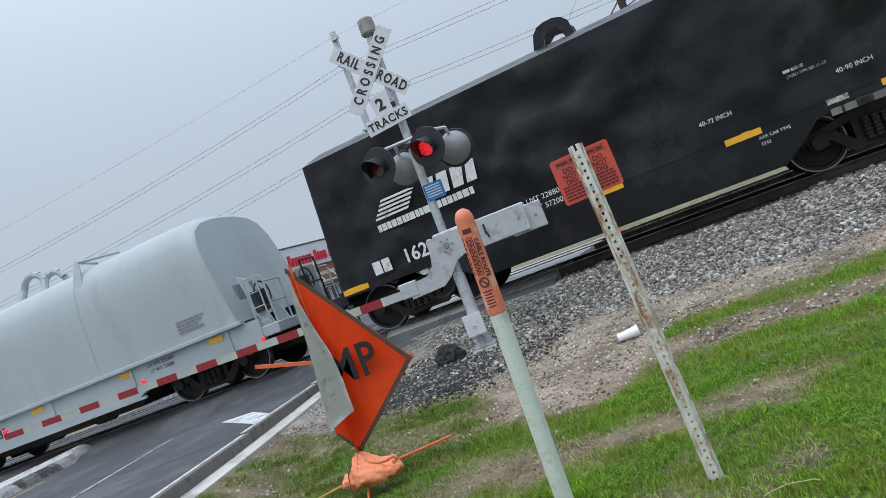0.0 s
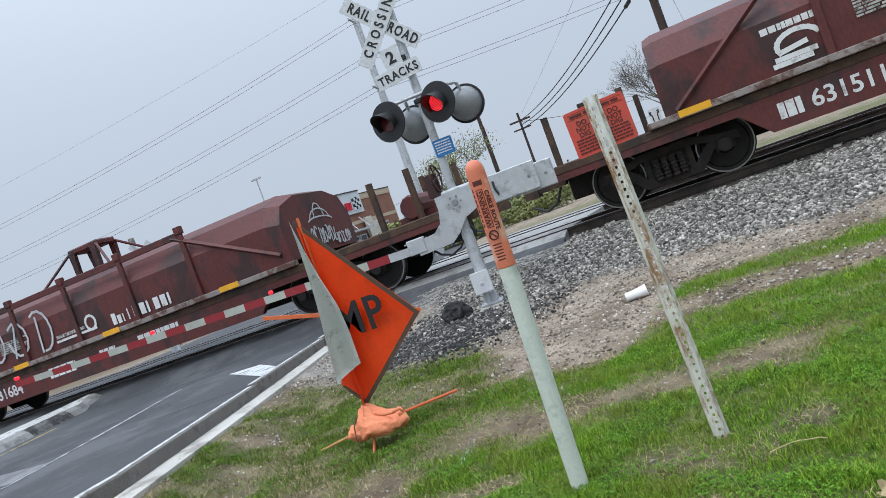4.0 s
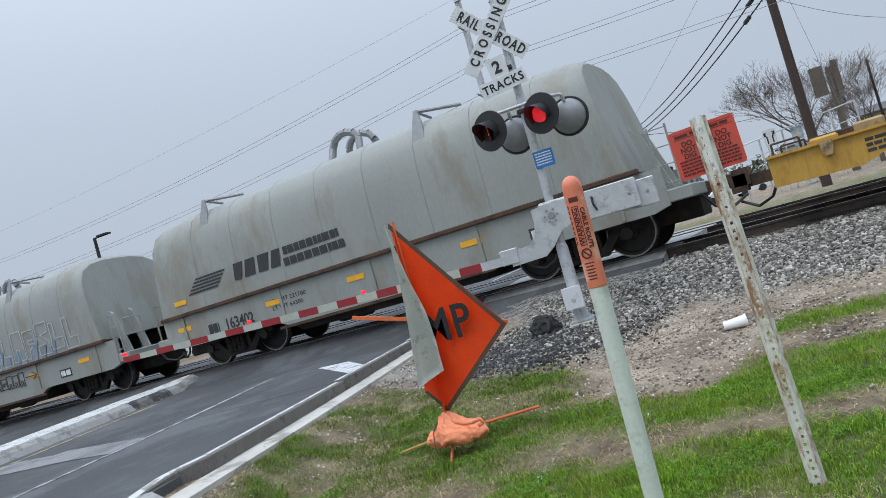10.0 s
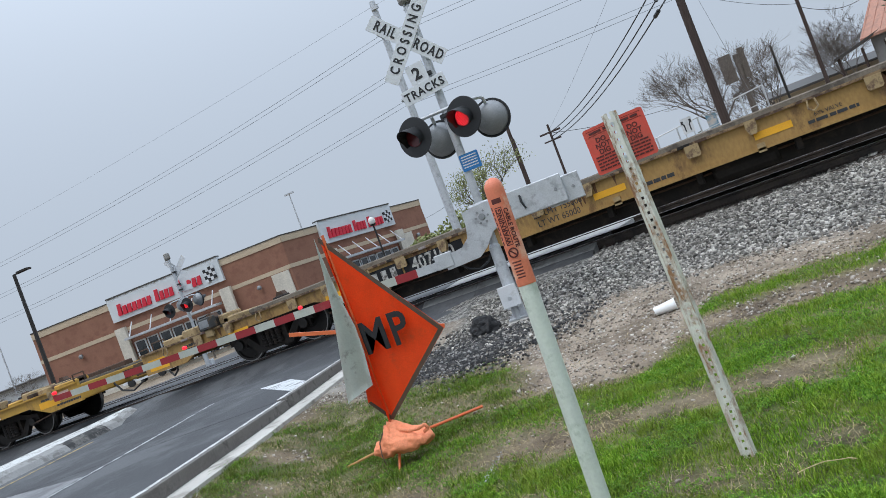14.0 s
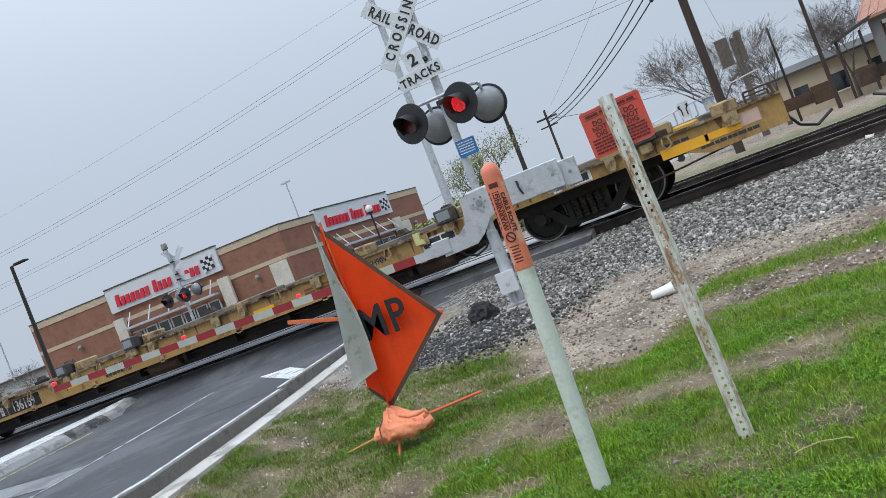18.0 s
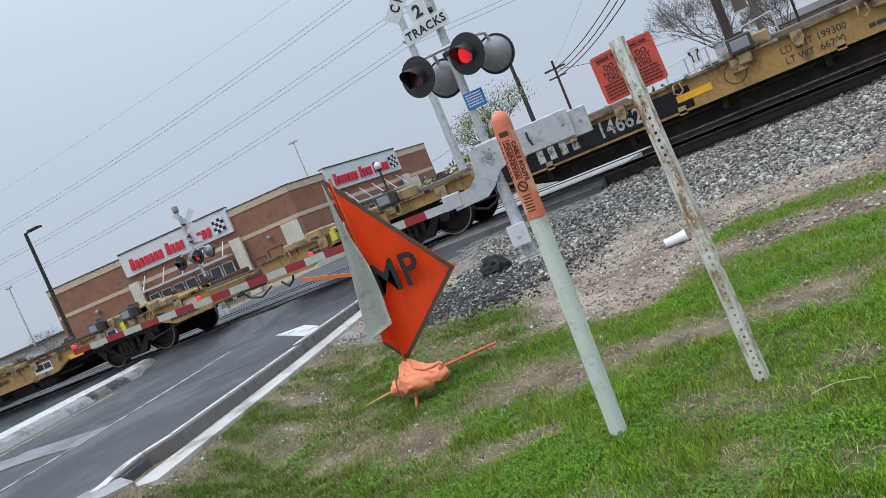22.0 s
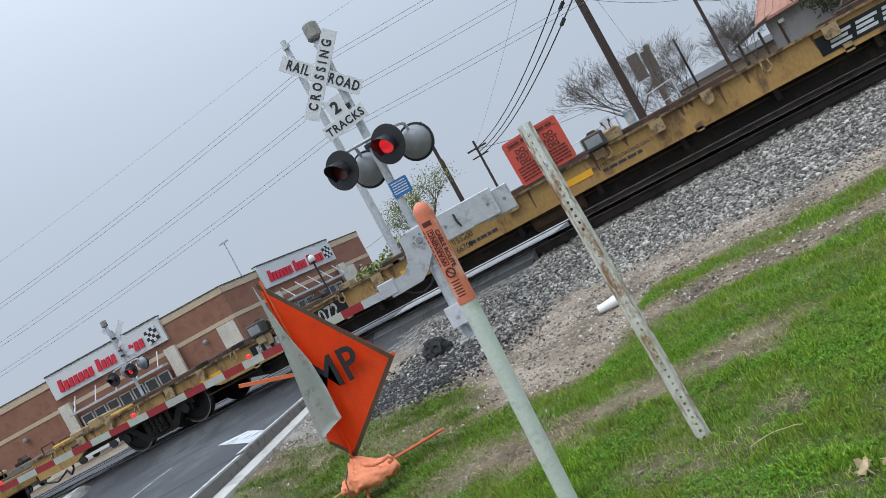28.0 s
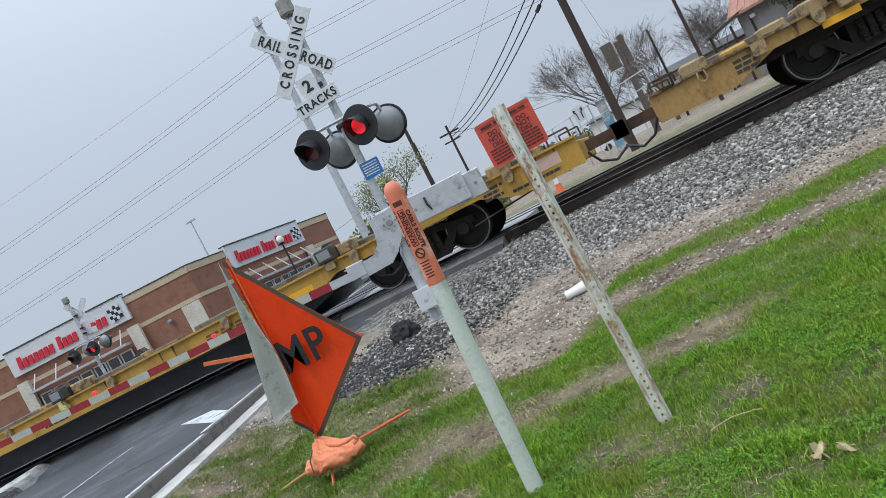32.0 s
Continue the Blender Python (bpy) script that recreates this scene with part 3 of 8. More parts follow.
def strip(name, b0, b1, a0, a1, lift, mat, label, category, thick=0.0, cuts=1, offset=None):
    """A strip of road surface or paint between two distances across the road and two along it."""
    bm = bmesh.new()
    rows = []
    n = max(1, int((a1 - a0) / 0.5)) if cuts else 1
    w = max(1, int((b1 - b0) / 0.9))
    for k in range(n + 1):
        a = a0 + (a1 - a0) * k / n
        row = []
        for j in range(w + 1):
            p = ALONG * a + ACROSS * (b0 + (b1 - b0) * j / w)
            row.append(bm.verts.new((p.x, p.y, road_z(p.x, p.y) + lift)))
        rows.append(row)
    for r, s in zip(rows, rows[1:]):
        for j in range(w):
            bm.faces.new((r[j], r[j + 1], s[j + 1], s[j]))
    if thick:
        low = {v: bm.verts.new((v.co.x, v.co.y, v.co.z - thick)) for r in rows for v in r}
        for r, s in zip(rows, rows[1:]):
            bm.faces.new((r[0], s[0], low[s[0]], low[r[0]]))
            bm.faces.new((r[-1], low[r[-1]], low[s[-1]], s[-1]))
        for r in (rows[0], rows[-1]):
            for p, q in zip(r, r[1:]):
                bm.faces.new((p, low[p], low[q], q))
    bmesh.ops.recalc_face_normals(bm, faces=bm.faces[:])
    return tagged(part(name, bm, mat), label, category, kind="structure")


def patch(name, corners, lift, mat, label, category):
    """A flat painted shape on the road: corners as (along, across)."""
    bm = bmesh.new()
    vs = []
    for a, b in corners:
        p = ALONG * a + ACROSS * b
        vs.append((p.x, p.y, road_z(p.x, p.y) + lift))
    top = [bm.verts.new(v) for v in vs]
    low = [bm.verts.new((x, y, z - 0.004)) for x, y, z in vs]
    bm.faces.new(top)
    for k in range(len(top)):
        bm.faces.new((top[k], top[(k + 1) % len(top)], low[(k + 1) % len(top)], low[k]))
    bmesh.ops.recalc_face_normals(bm, faces=bm.faces[:])
    return tagged(part(name, bm, mat), label, category, kind="structure")


def kerb(name, b0, b1, a0, a1, z0, z1, mat_top, mat_side, label, piece=3.0):
    """A kerb of cast lengths: each a bevelled block, with a painted cap 4 mm proud."""
    owner = thing(name, pose(0, 0, 0), label, "kerb", kind="structure")
    a = a0
    while a < a1 - 0.05:
        e = min(a1, a + piece)
        turn = Matrix(((ACROSS.x, ALONG.x, 0, 0), (ACROSS.y, ALONG.y, 0, 0), (0, 0, 1, 0), (0, 0, 0, 1)))
        mid = ALONG * (a + e) / 2
        dz = road_z(mid.x + ACROSS.x * b0, mid.y + ACROSS.y * b0)
        bm = bevel_box(b0, b1, a + 0.002, e - 0.002, z0 + dz, z1 + dz, 0.025, 2)
        bm.transform(turn)
        stone = part("kerb_stone", bm, mat_side, owner)
        if mat_top:
            bm = bevel_box(b0 + 0.01, b0 + 0.075 if b1 - b0 < 0.3 else b1 - 0.02, a + 0.012, e - 0.012, z1 + dz - 0.01, z1 + dz + 0.004, 0.002)
            bm.transform(turn)
            part("paint_cap", bm, mat_top, stone)
        a = e
    return owner


build_ground()
strip("road", -24, -4.33, -60, 9.3, 0.0, "asphalt", "dark grey asphalt road leading over the railway", "road", 0.09)
strip("road_crossing_edge", -4.33, -3.35, 11.9, 21.5, 0.002, "asphalt", "worn asphalt edge of the level crossing", "road", 0.05)
strip("road_crossing", -26, -4.33, 9.3, 21.5, 0.003, "asphalt", "dark grey asphalt of the level crossing", "road", 0.09)
strip("road_far", -24, -4.33, 21.5, 160, 0.0, "asphalt", "grey asphalt road beyond the railway", "road", 0.09)
strip("lane_line", -7.17, -7.09, 3.0, 12.1, 0.008, "paint_lane", "thin worn white lane line", "road marking", 0.005)
strip("lane_line_far", -7.22, -7.1, 24.0, 60, 0.008, "paint", "white lane line beyond the railway", "road marking", 0.005)
strip("yellow_line", -10.62, -10.52, -12, 13.2, 0.008, "paint_yellow", "faded yellow line beside the median kerb", "road marking", 0.005)
patch("road_marking", [(11.72, -5.98), (11.5, -5.3), (10.2, -4.42), (9.75, -4.5)], 0.009, "paint", "white painted arrow head near the kerb", "road marking")
patch("road_marking_wide", [(8.6, -10.5), (9.55, -10.45), (9.2, -9.35), (9.35, -9.25), (8.63, -7.2), (7.9, -7.2), (8.24, -8.25)], 0.009, "paint_faded", "wide faded white marking across the lane", "road marking")
kerb("kerb", -4.34, -4.19, 5.8, 12.6, -0.2, 0.065, "kerb_white", "kerb_face", "dirty concrete kerb with a white painted top")
strip("gutter", -4.19, -3.88, 4.9, 11.6, -0.07, "concrete", "pale concrete apron behind the kerb", "pavement", 0.08)


def crossing_panels():
    """Pale concrete panels that carry the road on over both tracks, square to the rails at their end."""
    owner = thing("crossing_panels", pose(0, 0, 0), "worn pale concrete panels of the level crossing", "crossing", kind="structure")
    rows = [11.75, 12.2, 12.6, 12.97, 13.07, 14.47, 14.57, 15.9, 17.3, 17.4, 18.8, 18.9, 20.2, 21.2]
    for k, (y0, y1) in enumerate(zip(rows, rows[1:])):
        if y1 - y0 < 0.2:
            continue
        left = [(-3.35 - ACROSS.y * y) / ACROSS.x + 0.01 for y in (y0, y1)]
        for n in range(3):
            xs = [[left[q] + (-2.97 - left[q]) * (n + e) / 3 for e in (0, 1)] for q in (0, 1)]
            bm = bmesh.new()
            top = [bm.verts.new((x, y, road_z(x, y))) for x, y in ((xs[0][0] + 0.005, y0), (xs[0][1] - 0.005, y0), (xs[1][1] - 0.005, y1), (xs[1][0] + 0.005, y1))]
            low = [bm.verts.new((v.co.x, v.co.y, -0.05)) for v in top]
            bm.faces.new(top)
            for q in range(4):
                bm.faces.new((top[q], low[q], low[(q + 1) % 4], top[(q + 1) % 4]))
            bmesh.ops.recalc_face_normals(bm, faces=bm.faces[:])
            part("panel", bm, "asphalt" if y1 < 12.7 else "kerb_grey", owner)


crossing_panels()


def median_kerb():
    """A rounded kerb in cast lengths that climbs with the road; one length has lost its paint."""
    owner = thing("median", pose(0, 0, 0), "raised white painted median kerb with a bare dirty length", "kerb", kind="structure")
    cuts = [-12 + 2.6 * k for k in range(10)] + [13.2, 14.5, 15.6]
    for a0, a1 in zip(cuts, cuts[1:]):
        bm = bmesh.new()
        rows = []
        for k in range(9):
            a = a0 + 0.003 + (a1 - a0 - 0.006) * k / 8
            low = 0.07 * max(0.0, (a - 15.3) / 0.3)
            row = []
            for b, z in ((-12.6, -0.06), (-12.58, 0.13), (-12.53, 0.185), (-12.45, 0.2), (-11.32, 0.2), (-11.22, 0.18), (-11.13, 0.12), (-11.0, -0.06)):
                p = ALONG * a + ACROSS * b
                row.append(bm.verts.new((p.x, p.y, road_z(p.x, p.y) + (z - low if z > 0 else z))))
            rows.append(row)
        for r, q in zip(rows, rows[1:]):
            for k in range(7):
                bm.faces.new((r[k], r[k + 1], q[k + 1], q[k]))
        bm.faces.new(rows[0][::-1])
        bm.faces.new(rows[-1])
        bmesh.ops.recalc_face_normals(bm, faces=bm.faces[:])
        stone = part("kerb_stone", bm, "kerb_bare" if a0 == 13.2 else "kerb_grey", owner)
        bm = bmesh.new()
        rows = []
        for k in range(9):
            a = a0 + 0.01 + (a1 - a0 - 0.02) * k / 8
            low = 0.07 * max(0.0, (a - 15.3) / 0.3)
            row = []
            for b, z in ((-12.45, 0.196), (-12.44, 0.205), (-11.34, 0.205), (-11.27, 0.196), (-11.3, 0.19)):
                p = ALONG * a + ACROSS * b
                row.append(bm.verts.new((p.x, p.y, road_z(p.x, p.y) + z - low)))
            rows.append(row)
        for r, q in zip(rows, rows[1:]):
            for k in range(4):
                bm.faces.new((r[k], r[k + 1], q[k + 1], q[k]))
        part("paint_cap", bm, "kerb_white", stone, "worn white paint on the kerb's top")


median_kerb()


def kerb_nose():
    """The near end of the kerb: it sinks, bows out and runs into a flat concrete tongue."""
    owner = thing("kerb_nose", pose(0, 0, 0), "sloping end of the kerb with a worn painted edge", "kerb", kind="structure")
    line = [(5.8, -4.34, 0.065), (5.65, -4.4, 0.06), (5.5, -4.47, 0.052), (5.35, -4.51, 0.042), (5.2, -4.51, 0.032), (5.05, -4.5, 0.022), (4.9, -4.5, 0.012)]

    def sweep(name, edges, mat, label=""):
        bm = bmesh.new()
        rows = []
        for i, (a, b, top) in enumerate(line):
            row = []
            for db, z in edges(i, top):
                p = ALONG * a + ACROSS * (b + db)
                row.append(bm.verts.new((p.x, p.y, z)))
            rows.append(row)
        for r, q in zip(rows, rows[1:]):
            for k in range(len(r) - 1):
                bm.faces.new((r[k], r[k + 1], q[k + 1], q[k]))
        bm.faces.new(rows[0][::-1])
        bm.faces.new(rows[-1])
        bmesh.ops.recalc_face_normals(bm, faces=bm.faces[:])
        return part(name, bm, mat, owner, label)

    sweep("kerb_stone", lambda i, top: [(0, -0.2), (0, top - 0.012), (0.012, top), (0.15 - 0.006 * i, top), (0.16 - 0.006 * i, top - 0.012), (0.16 - 0.006 * i, -0.2)], "kerb_face")
    sweep("paint_cap", lambda i, top: [(0.006, top - 0.008), (0.012, top + 0.004), (0.085 + 0.006 * i, top + 0.004), (0.09 + 0.006 * i, top - 0.004)], "kerb_white", "worn white paint on the kerb's edge")
    bm = bmesh.new()
    prism(bm, [((ALONG * a + ACROSS * b).x, (ALONG * a + ACROSS * b).y) for a, b in ((5.02, -4.58), (4.72, -4.74), (4.62, -4.12), (4.75, -3.95), (5.05, -4.3))], -0.12, 0.012, "XY")
    part("tongue", bm, "kerb_grey", owner, "flat pale concrete tongue")


kerb_nose()


# ---- railway ----
def build_track(y, label):
    owner = thing("railway_track", pose(0, y, 0), label, "railway track", "tracks", "structure")
    prof = [(-0.07, 0), (0.07, 0), (0.07, 0.012), (0.012, 0.03), (0.012, 0.125), (0.036, 0.135), (0.036, 0.168), (-0.036, 0.168), (-0.036, 0.135), (-0.012, 0.125), (-0.012, 0.03), (-0.07, 0.012)]
    for s in (-0.7525, 0.7525):
        bm = bmesh.new()
        prism(bm, [(u + s, v + RAIL_Z - 0.17) for u, v in prof], -260, 260, "YZ")
        rail = part("rail", bm, "rail", owner)
        bm = bmesh.new()
        box(bm, -260, 260, s - 0.03, s + 0.03, RAIL_Z - 0.003, RAIL_Z)
        part("rail_head", bm, "rail_top", rail, "polished steel running surface")
    bm = bmesh.new()
    box(bm, -0.115, 0.115, -1.3, 1.3, -0.16, 0)
    bmesh.ops.bevel(bm, geom=bm.edges[:], offset=0.012, segments=1, affect="EDGES")
    tie = part("tie", bm, "tie", owner)
    tie.location = (-1.2, 0, RAIL_Z - 0.165)
    rng = random.Random(4)
    for k in range(1, 60):
        o = new("tie", tie.data)
        o.parent = owner
        o.location = (-1.2 + 0.53 * k, rng.uniform(-0.05, 0.05), RAIL_Z - 0.165 - rng.uniform(0, 0.02))
        o.rotation_euler = (0, 0, rng.uniform(-0.02, 0.02))
    return owner


build_track(TRACK_Y, "rusty steel track on timber ties and ballast")
build_track(TRACK2_Y, "second rusty steel track behind the first")


# ---- the train: every car's front is at its own x = 0, its rear towards +x, its rails at z = 0 ----
SPEED = 10.3
WHEELS = []


def wheelset(parent, x, r):
    """Two flanged wheels on an axle: they turn together."""
    bm = bmesh.new()
    for s in (-1, 1):
        rings = [(0.05, 0.0), (r * 0.3, 0.0), (r * 0.34, 0.03), (r * 0.8, 0.05), (r * 0.84, 0.015), (r, 0.015), (r, 0.11), (r + 0.025, 0.12), (r + 0.025, 0.145), (r * 0.8, 0.145), (0.05, 0.13)]
        lathe(bm, [(a, s * (-0.815 + h)) for a, h in rings], 28, "Y")
    rod(bm, (0, -0.8, 0), (0, 0.8, 0), 0.07, n=10)
    for k in range(3):
        c, q = math.cos(k * math.tau / 3), math.sin(k * math.tau / 3)
        for s in (-1, 1):
            rod(bm, (c * r * 0.16, s * 0.83, q * r * 0.16), (c * r * 0.16, s * 0.86, q * r * 0.16), 0.02, n=6)
    bmesh.ops.recalc_face_normals(bm, faces=bm.faces[:])
    ws = part("wheelset", bm, "wheel", parent, smooth=False)
    ws.location = (x, 0, r)
    for s in (-1, 1):
        bm = bmesh.new()
        lathe(bm, [(r * 0.955, s * -0.803), (r + 0.001, s * -0.803), (r + 0.001, s * -0.71)], 28, "Y", cap=False)
        part("tread", bm, "wheel_rim", ws, "worn steel wheel rim")
    WHEELS.append((ws, x, r))
    return ws


def bogie(car, x, r=0.42, wheelbase=1.78, mat="under"):
    h = wheelbase / 2
    truck = part("truck_bolster", bevel_box(-0.2, 0.2, -0.95, 0.95, r - 0.02, r + 0.22, 0.02), mat, car)
    truck.location = (x, 0, 0)
    for s in (-1, 1):
        bm = bmesh.new()
        y0, y1 = min(s * 0.93, s * 1.06), max(s * 0.93, s * 1.06)
        prism(bm, [(-h - 0.26, r + 0.02), (-h - 0.24, r + 0.16), (-h + 0.12, r + 0.2), (-0.4, r + 0.3), (0.4, r + 0.3), (h - 0.12, r + 0.2), (h + 0.24, r + 0.16), (h + 0.26, r + 0.02), (h - 0.1, r + 0.08), (0.36, r + 0.17), (-0.36, r + 0.17), (-h + 0.1, r + 0.08)], y0, y1)
        prism(bm, [(-0.46, r - 0.3), (0.46, r - 0.3), (0.4, r - 0.19), (-0.4, r - 0.19)], y0 + 0.004, y1 - 0.004)
        for q in (-1, 1):
            prism(bm, [(q * 0.46, r - 0.3), (q * 0.34, r - 0.19), (q * (h - 0.26), r + 0.1), (q * (h - 0.08), r + 0.08)], y0 + 0.008, y1 - 0.008)
            prism(bm, [(q * 0.3, r - 0.2), (q * 0.39, r - 0.2), (q * 0.39, r + 0.2), (q * 0.3, r + 0.2)], y0 + 0.012, y1 - 0.012)
            prism(bm, [(q * (h - 0.15), r - 0.09), (q * (h + 0.15), r - 0.09), (q * (h + 0.17), r + 0.12), (q * (h - 0.17), r + 0.12)], y0 + 0.016, y1 - 0.016)
        part("side_frame", bm, mat, truck)
        # dark plate added behind the springs to close the bright gaps between them
        part("spring_backing", bevel_box(-0.34, 0.34, s * 0.99 - 0.03, s * 0.99 + 0.03, r - 0.21, r + 0.2, 0.01), mat, truck)
        for sx in (-0.2, -0.07, 0.07, 0.2):
            bm = bmesh.new()
            lathe(bm, [(0.066 if k % 2 else 0.05, r - 0.22 + k * 0.03) for k in range(13)], 8, at=(sx, s * 1.08, 0))
            part("spring", bm, mat, truck)
        for sx in (-h, h):
            bm = bmesh.new()
            lathe(bm, [(0.11, 0), (0.11, 0.09), (0.07, 0.11)], 10, "Y", at=(sx, s * 1.0 if s > 0 else -1.11, r))
            part("bearing_cap", bm, "wheel", truck)
    for sx in (-h, h):
        wheelset(car, x + sx, r)
    return truck


def coupler(car, x, way, z=0.82):
    bm = bmesh.new()
    box(bm, min(x, x + way * 0.6), max(x, x + way * 0.6), -0.09, 0.09, z - 0.1, z + 0.1)
    box(bm, min(x + way * 0.55, x + way * 0.82), max(x + way * 0.55, x + way * 0.82), -0.16, 0.16, z - 0.15, z + 0.15)
    part("coupler", bm, "rust", car)
    bm = bmesh.new()
    pts = [(x + way * 0.05, -0.45, z - 0.1), (x + way * 0.2, -0.4, z - 0.35), (x + way * 0.45, -0.3, z - 0.45), (x + way * 0.72, -0.15, z - 0.3)]
    bent(bm, pts, 0.025, 6)
    part("air_hose", bm, "black_metal", car)


def ladder(car, x, y, z0, z1, w=0.4, mat="rust"):
    bm = bmesh.new()
    for s in (0, w):
        rod(bm, (x + s, y, z0), (x + s, y, z1), 0.018, n=6)
    k = z0 + 0.1
    while k < z1:
        rod(bm, (x, y, k), (x + w, y, k), 0.012, n=6)
        k += 0.3
    part("ladder", bm, mat, car)


def hand_wheel(car, x, y, z, mat="black_metal"):
    bm = bmesh.new()
    n = 20
    for k in range(n):
        a, b = k * math.tau / n, (k + 1) * math.tau / n
        rod(bm, (x, y + 0.26 * math.cos(a), z + 0.26 * math.sin(a)), (x, y + 0.26 * math.cos(b), z + 0.26 * math.sin(b)), 0.02, n=6)
    for k in range(4):
        a = k * math.tau / 4 + 0.3
        rod(bm, (x, y, z), (x, y + 0.26 * math.cos(a), z + 0.26 * math.sin(a)), 0.015, n=6)
    box(bm, x - 0.2, x - 0.02, y - 0.14, y + 0.14, z - 0.35, z + 0.1)
    part("brake_wheel", bm, mat, car)


def end_platform(car, x0, x1, mat, z=1.0):
    part("end_platform", bevel_box(x0, x1, -1.4, 1.4, z - 0.22, z, 0.02), mat, car)


def end_rail(car, x, mat, z0=1.0, z1=2.0):
    for a, b in ((-1.3, -0.75), (0.75, 1.3)):
        bm = bmesh.new()
        for y in (a, b):
            rod(bm, (x, y, z0), (x, y, z1), 0.022, n=6)
        for z in (z1, (z0 + z1) / 2):
            rod(bm, (x, a, z), (x, b, z), 0.02, n=6)
        part("handrail", bm, mat, car)


def hood(car, x0, x1, section, mat, lean=0.12, name="hood", dent=0.0, loaf=0.0, front=None):
    """A coil cover: a closed section carried along the car, its ends drawn in a little; dent crumples the sheet."""
    bm = bmesh.new()
    cut, steps = (14, 90) if dent else (1, 12)
    line, corners = [], []
    for (u0, v0), (u1, v1) in zip(section, section[1:]):
        corners.append(len(line))
        q = cut if math.hypot(u1 - u0, v1 - v0) > 0.4 else 1
        line += [(u0 + (u1 - u0) * k / q, v0 + (v1 - v0) * k / q) for k in range(q)]
    line.append(section[-1])
    if loaf:
        steps = 40
    xs = [x0, x0 + 0.05] + [x0 + (x1 - x0) * k / steps for k in range(1, steps)] + [x1 - 0.05, x1]
    rows = []
    for i, x in enumerate(xs):
        s = 0.975 if i in (0, len(xs) - 1) else 1.0
        near = min(x - x0, x1 - x)
        reach = max(0.0, 1 - near / (2.2 if loaf else 0.8))
        pull = (lean if front is None else front) * reach if x - x0 < x1 - x else -lean * reach
        fall = loaf * (1 - math.sqrt(max(0.0, 1 - (1 - min(1.0, near / 0.8)) ** 2))) if loaf else 0.0
        row = []
        for u, v in line:
            u, v = u * (1 - 0.25 * fall), section[0][1] + (v - section[0][1]) * (1 - fall)
            push = 0.0
            if dent and v > section[0][1] + 0.05:
                p = Vector((x * 1.3, v * 1.6, u * 1.2 + 7 * dent + len(name)))
                calm = min(1.0, min(math.hypot(u - cu, v - cv) for cu, cv in section) / 0.45, near / 0.4)
                push = calm * (0.11 * noise.noise(p) + 0.1 * (abs(noise.noise(p * 1.5)) - 0.3))
            row.append(bm.verts.new((x + pull * (v - section[0][1]) / 2.2, u * s + push * (1 if u > 0 else -1 if u < 0 else 0) * min(1.0, abs(u)), v + push * 0.3)))
        rows.append(row)
    n = len(line)
    for r, q in zip(rows, rows[1:]):
        for k in range(n - 1):
            bm.faces.new((r[k], r[k + 1], q[k + 1], q[k]))
        if dent:
            for k in corners:
                bm.edges.get((r[k], q[k])).smooth = False
    for face in (bm.faces.new(rows[0][::-1]), bm.faces.new(rows[-1])):
        for e in face.edges:
            e.smooth = False
    bmesh.ops.recalc_face_normals(bm, faces=bm.faces[:])
    return part(name, bm, mat, car, smooth=bool(loaf or dent))


def lift_arch(car, x, z, mat, high=0.42):
    for y in (-0.32, 0.32):
        bm = bmesh.new()
        prism(bm, [(x - 0.46, z - 0.05), (x - 0.33, z + high * 0.72), (x - 0.22, z + high * 0.93), (x - 0.08, z + high), (x + 0.1, z + high), (x + 0.24, z + high * 0.9), (x + 0.33, z + high * 0.7), (x + 0.4, z - 0.05), (x + 0.22, z - 0.05), (x + 0.17, z + high * 0.5), (x + 0.08, z + high * 0.68), (x - 0.06, z + high * 0.7), (x - 0.16, z + high * 0.55), (x - 0.24, z - 0.05)], y - 0.05, y + 0.05)
        part("lifting_arch", bm, mat, car)


def logo(car, x, z, mat, y, wide=2.6, tall=0.36):
    """Plain shapes in place of a railway's emblem: five leaning stripes and two heavy notched blocks."""
    lean = wide * 0.13
    for k in range(5):
        lo, hi = z + tall * k / 5, z + tall * (k + 0.56) / 5
        bm = bmesh.new()
        prism(bm, [(x + lean * (lo - z) / tall, lo), (x + wide * 0.33 + lean * (lo - z) / tall, lo), (x + wide * 0.33 + lean * (hi - z) / tall, hi), (x + lean * (hi - z) / tall, hi)], y - 0.002, y + 0.002)
        part("emblem_stripe", bm, mat, car)
    # two heavy leaning blocks, each split by a slanting gap
    a, w, t = x + wide * 0.52, wide * 0.22, tall
    for o, g in ((0.0, 0.42), (1.16, 0.5)):
        for u0, u1, v0, v1 in ((0, g - 0.07, 0.1, g + 0.12), (g + 0.07, 1, g + 0.26, 1.12)):
            bm = bmesh.new()
            prism(bm, [(a + w * (o + u0), z), (a + w * (o + u1), z), (a + w * (o + v1), z + t), (a + w * (o + v0), z + t)], y - 0.002, y + 0.002)
            part("emblem_block", bm, mat, car)


def word_bars(car, x0, x1, z, h, mat, y, rows=1, seed=1, words=5, name="lettering"):
    bm = bmesh.new()
    rng = random.Random(seed)
    for k in range(rows):
        bars(bm, x0, x1 if k == 0 else x0 + (x1 - x0) * rng.uniform(0.7, 1.0), z - k * h * 1.6, h, y, rng, words)
    return tagged(part(name, bm, mat, car), kind="stuff")


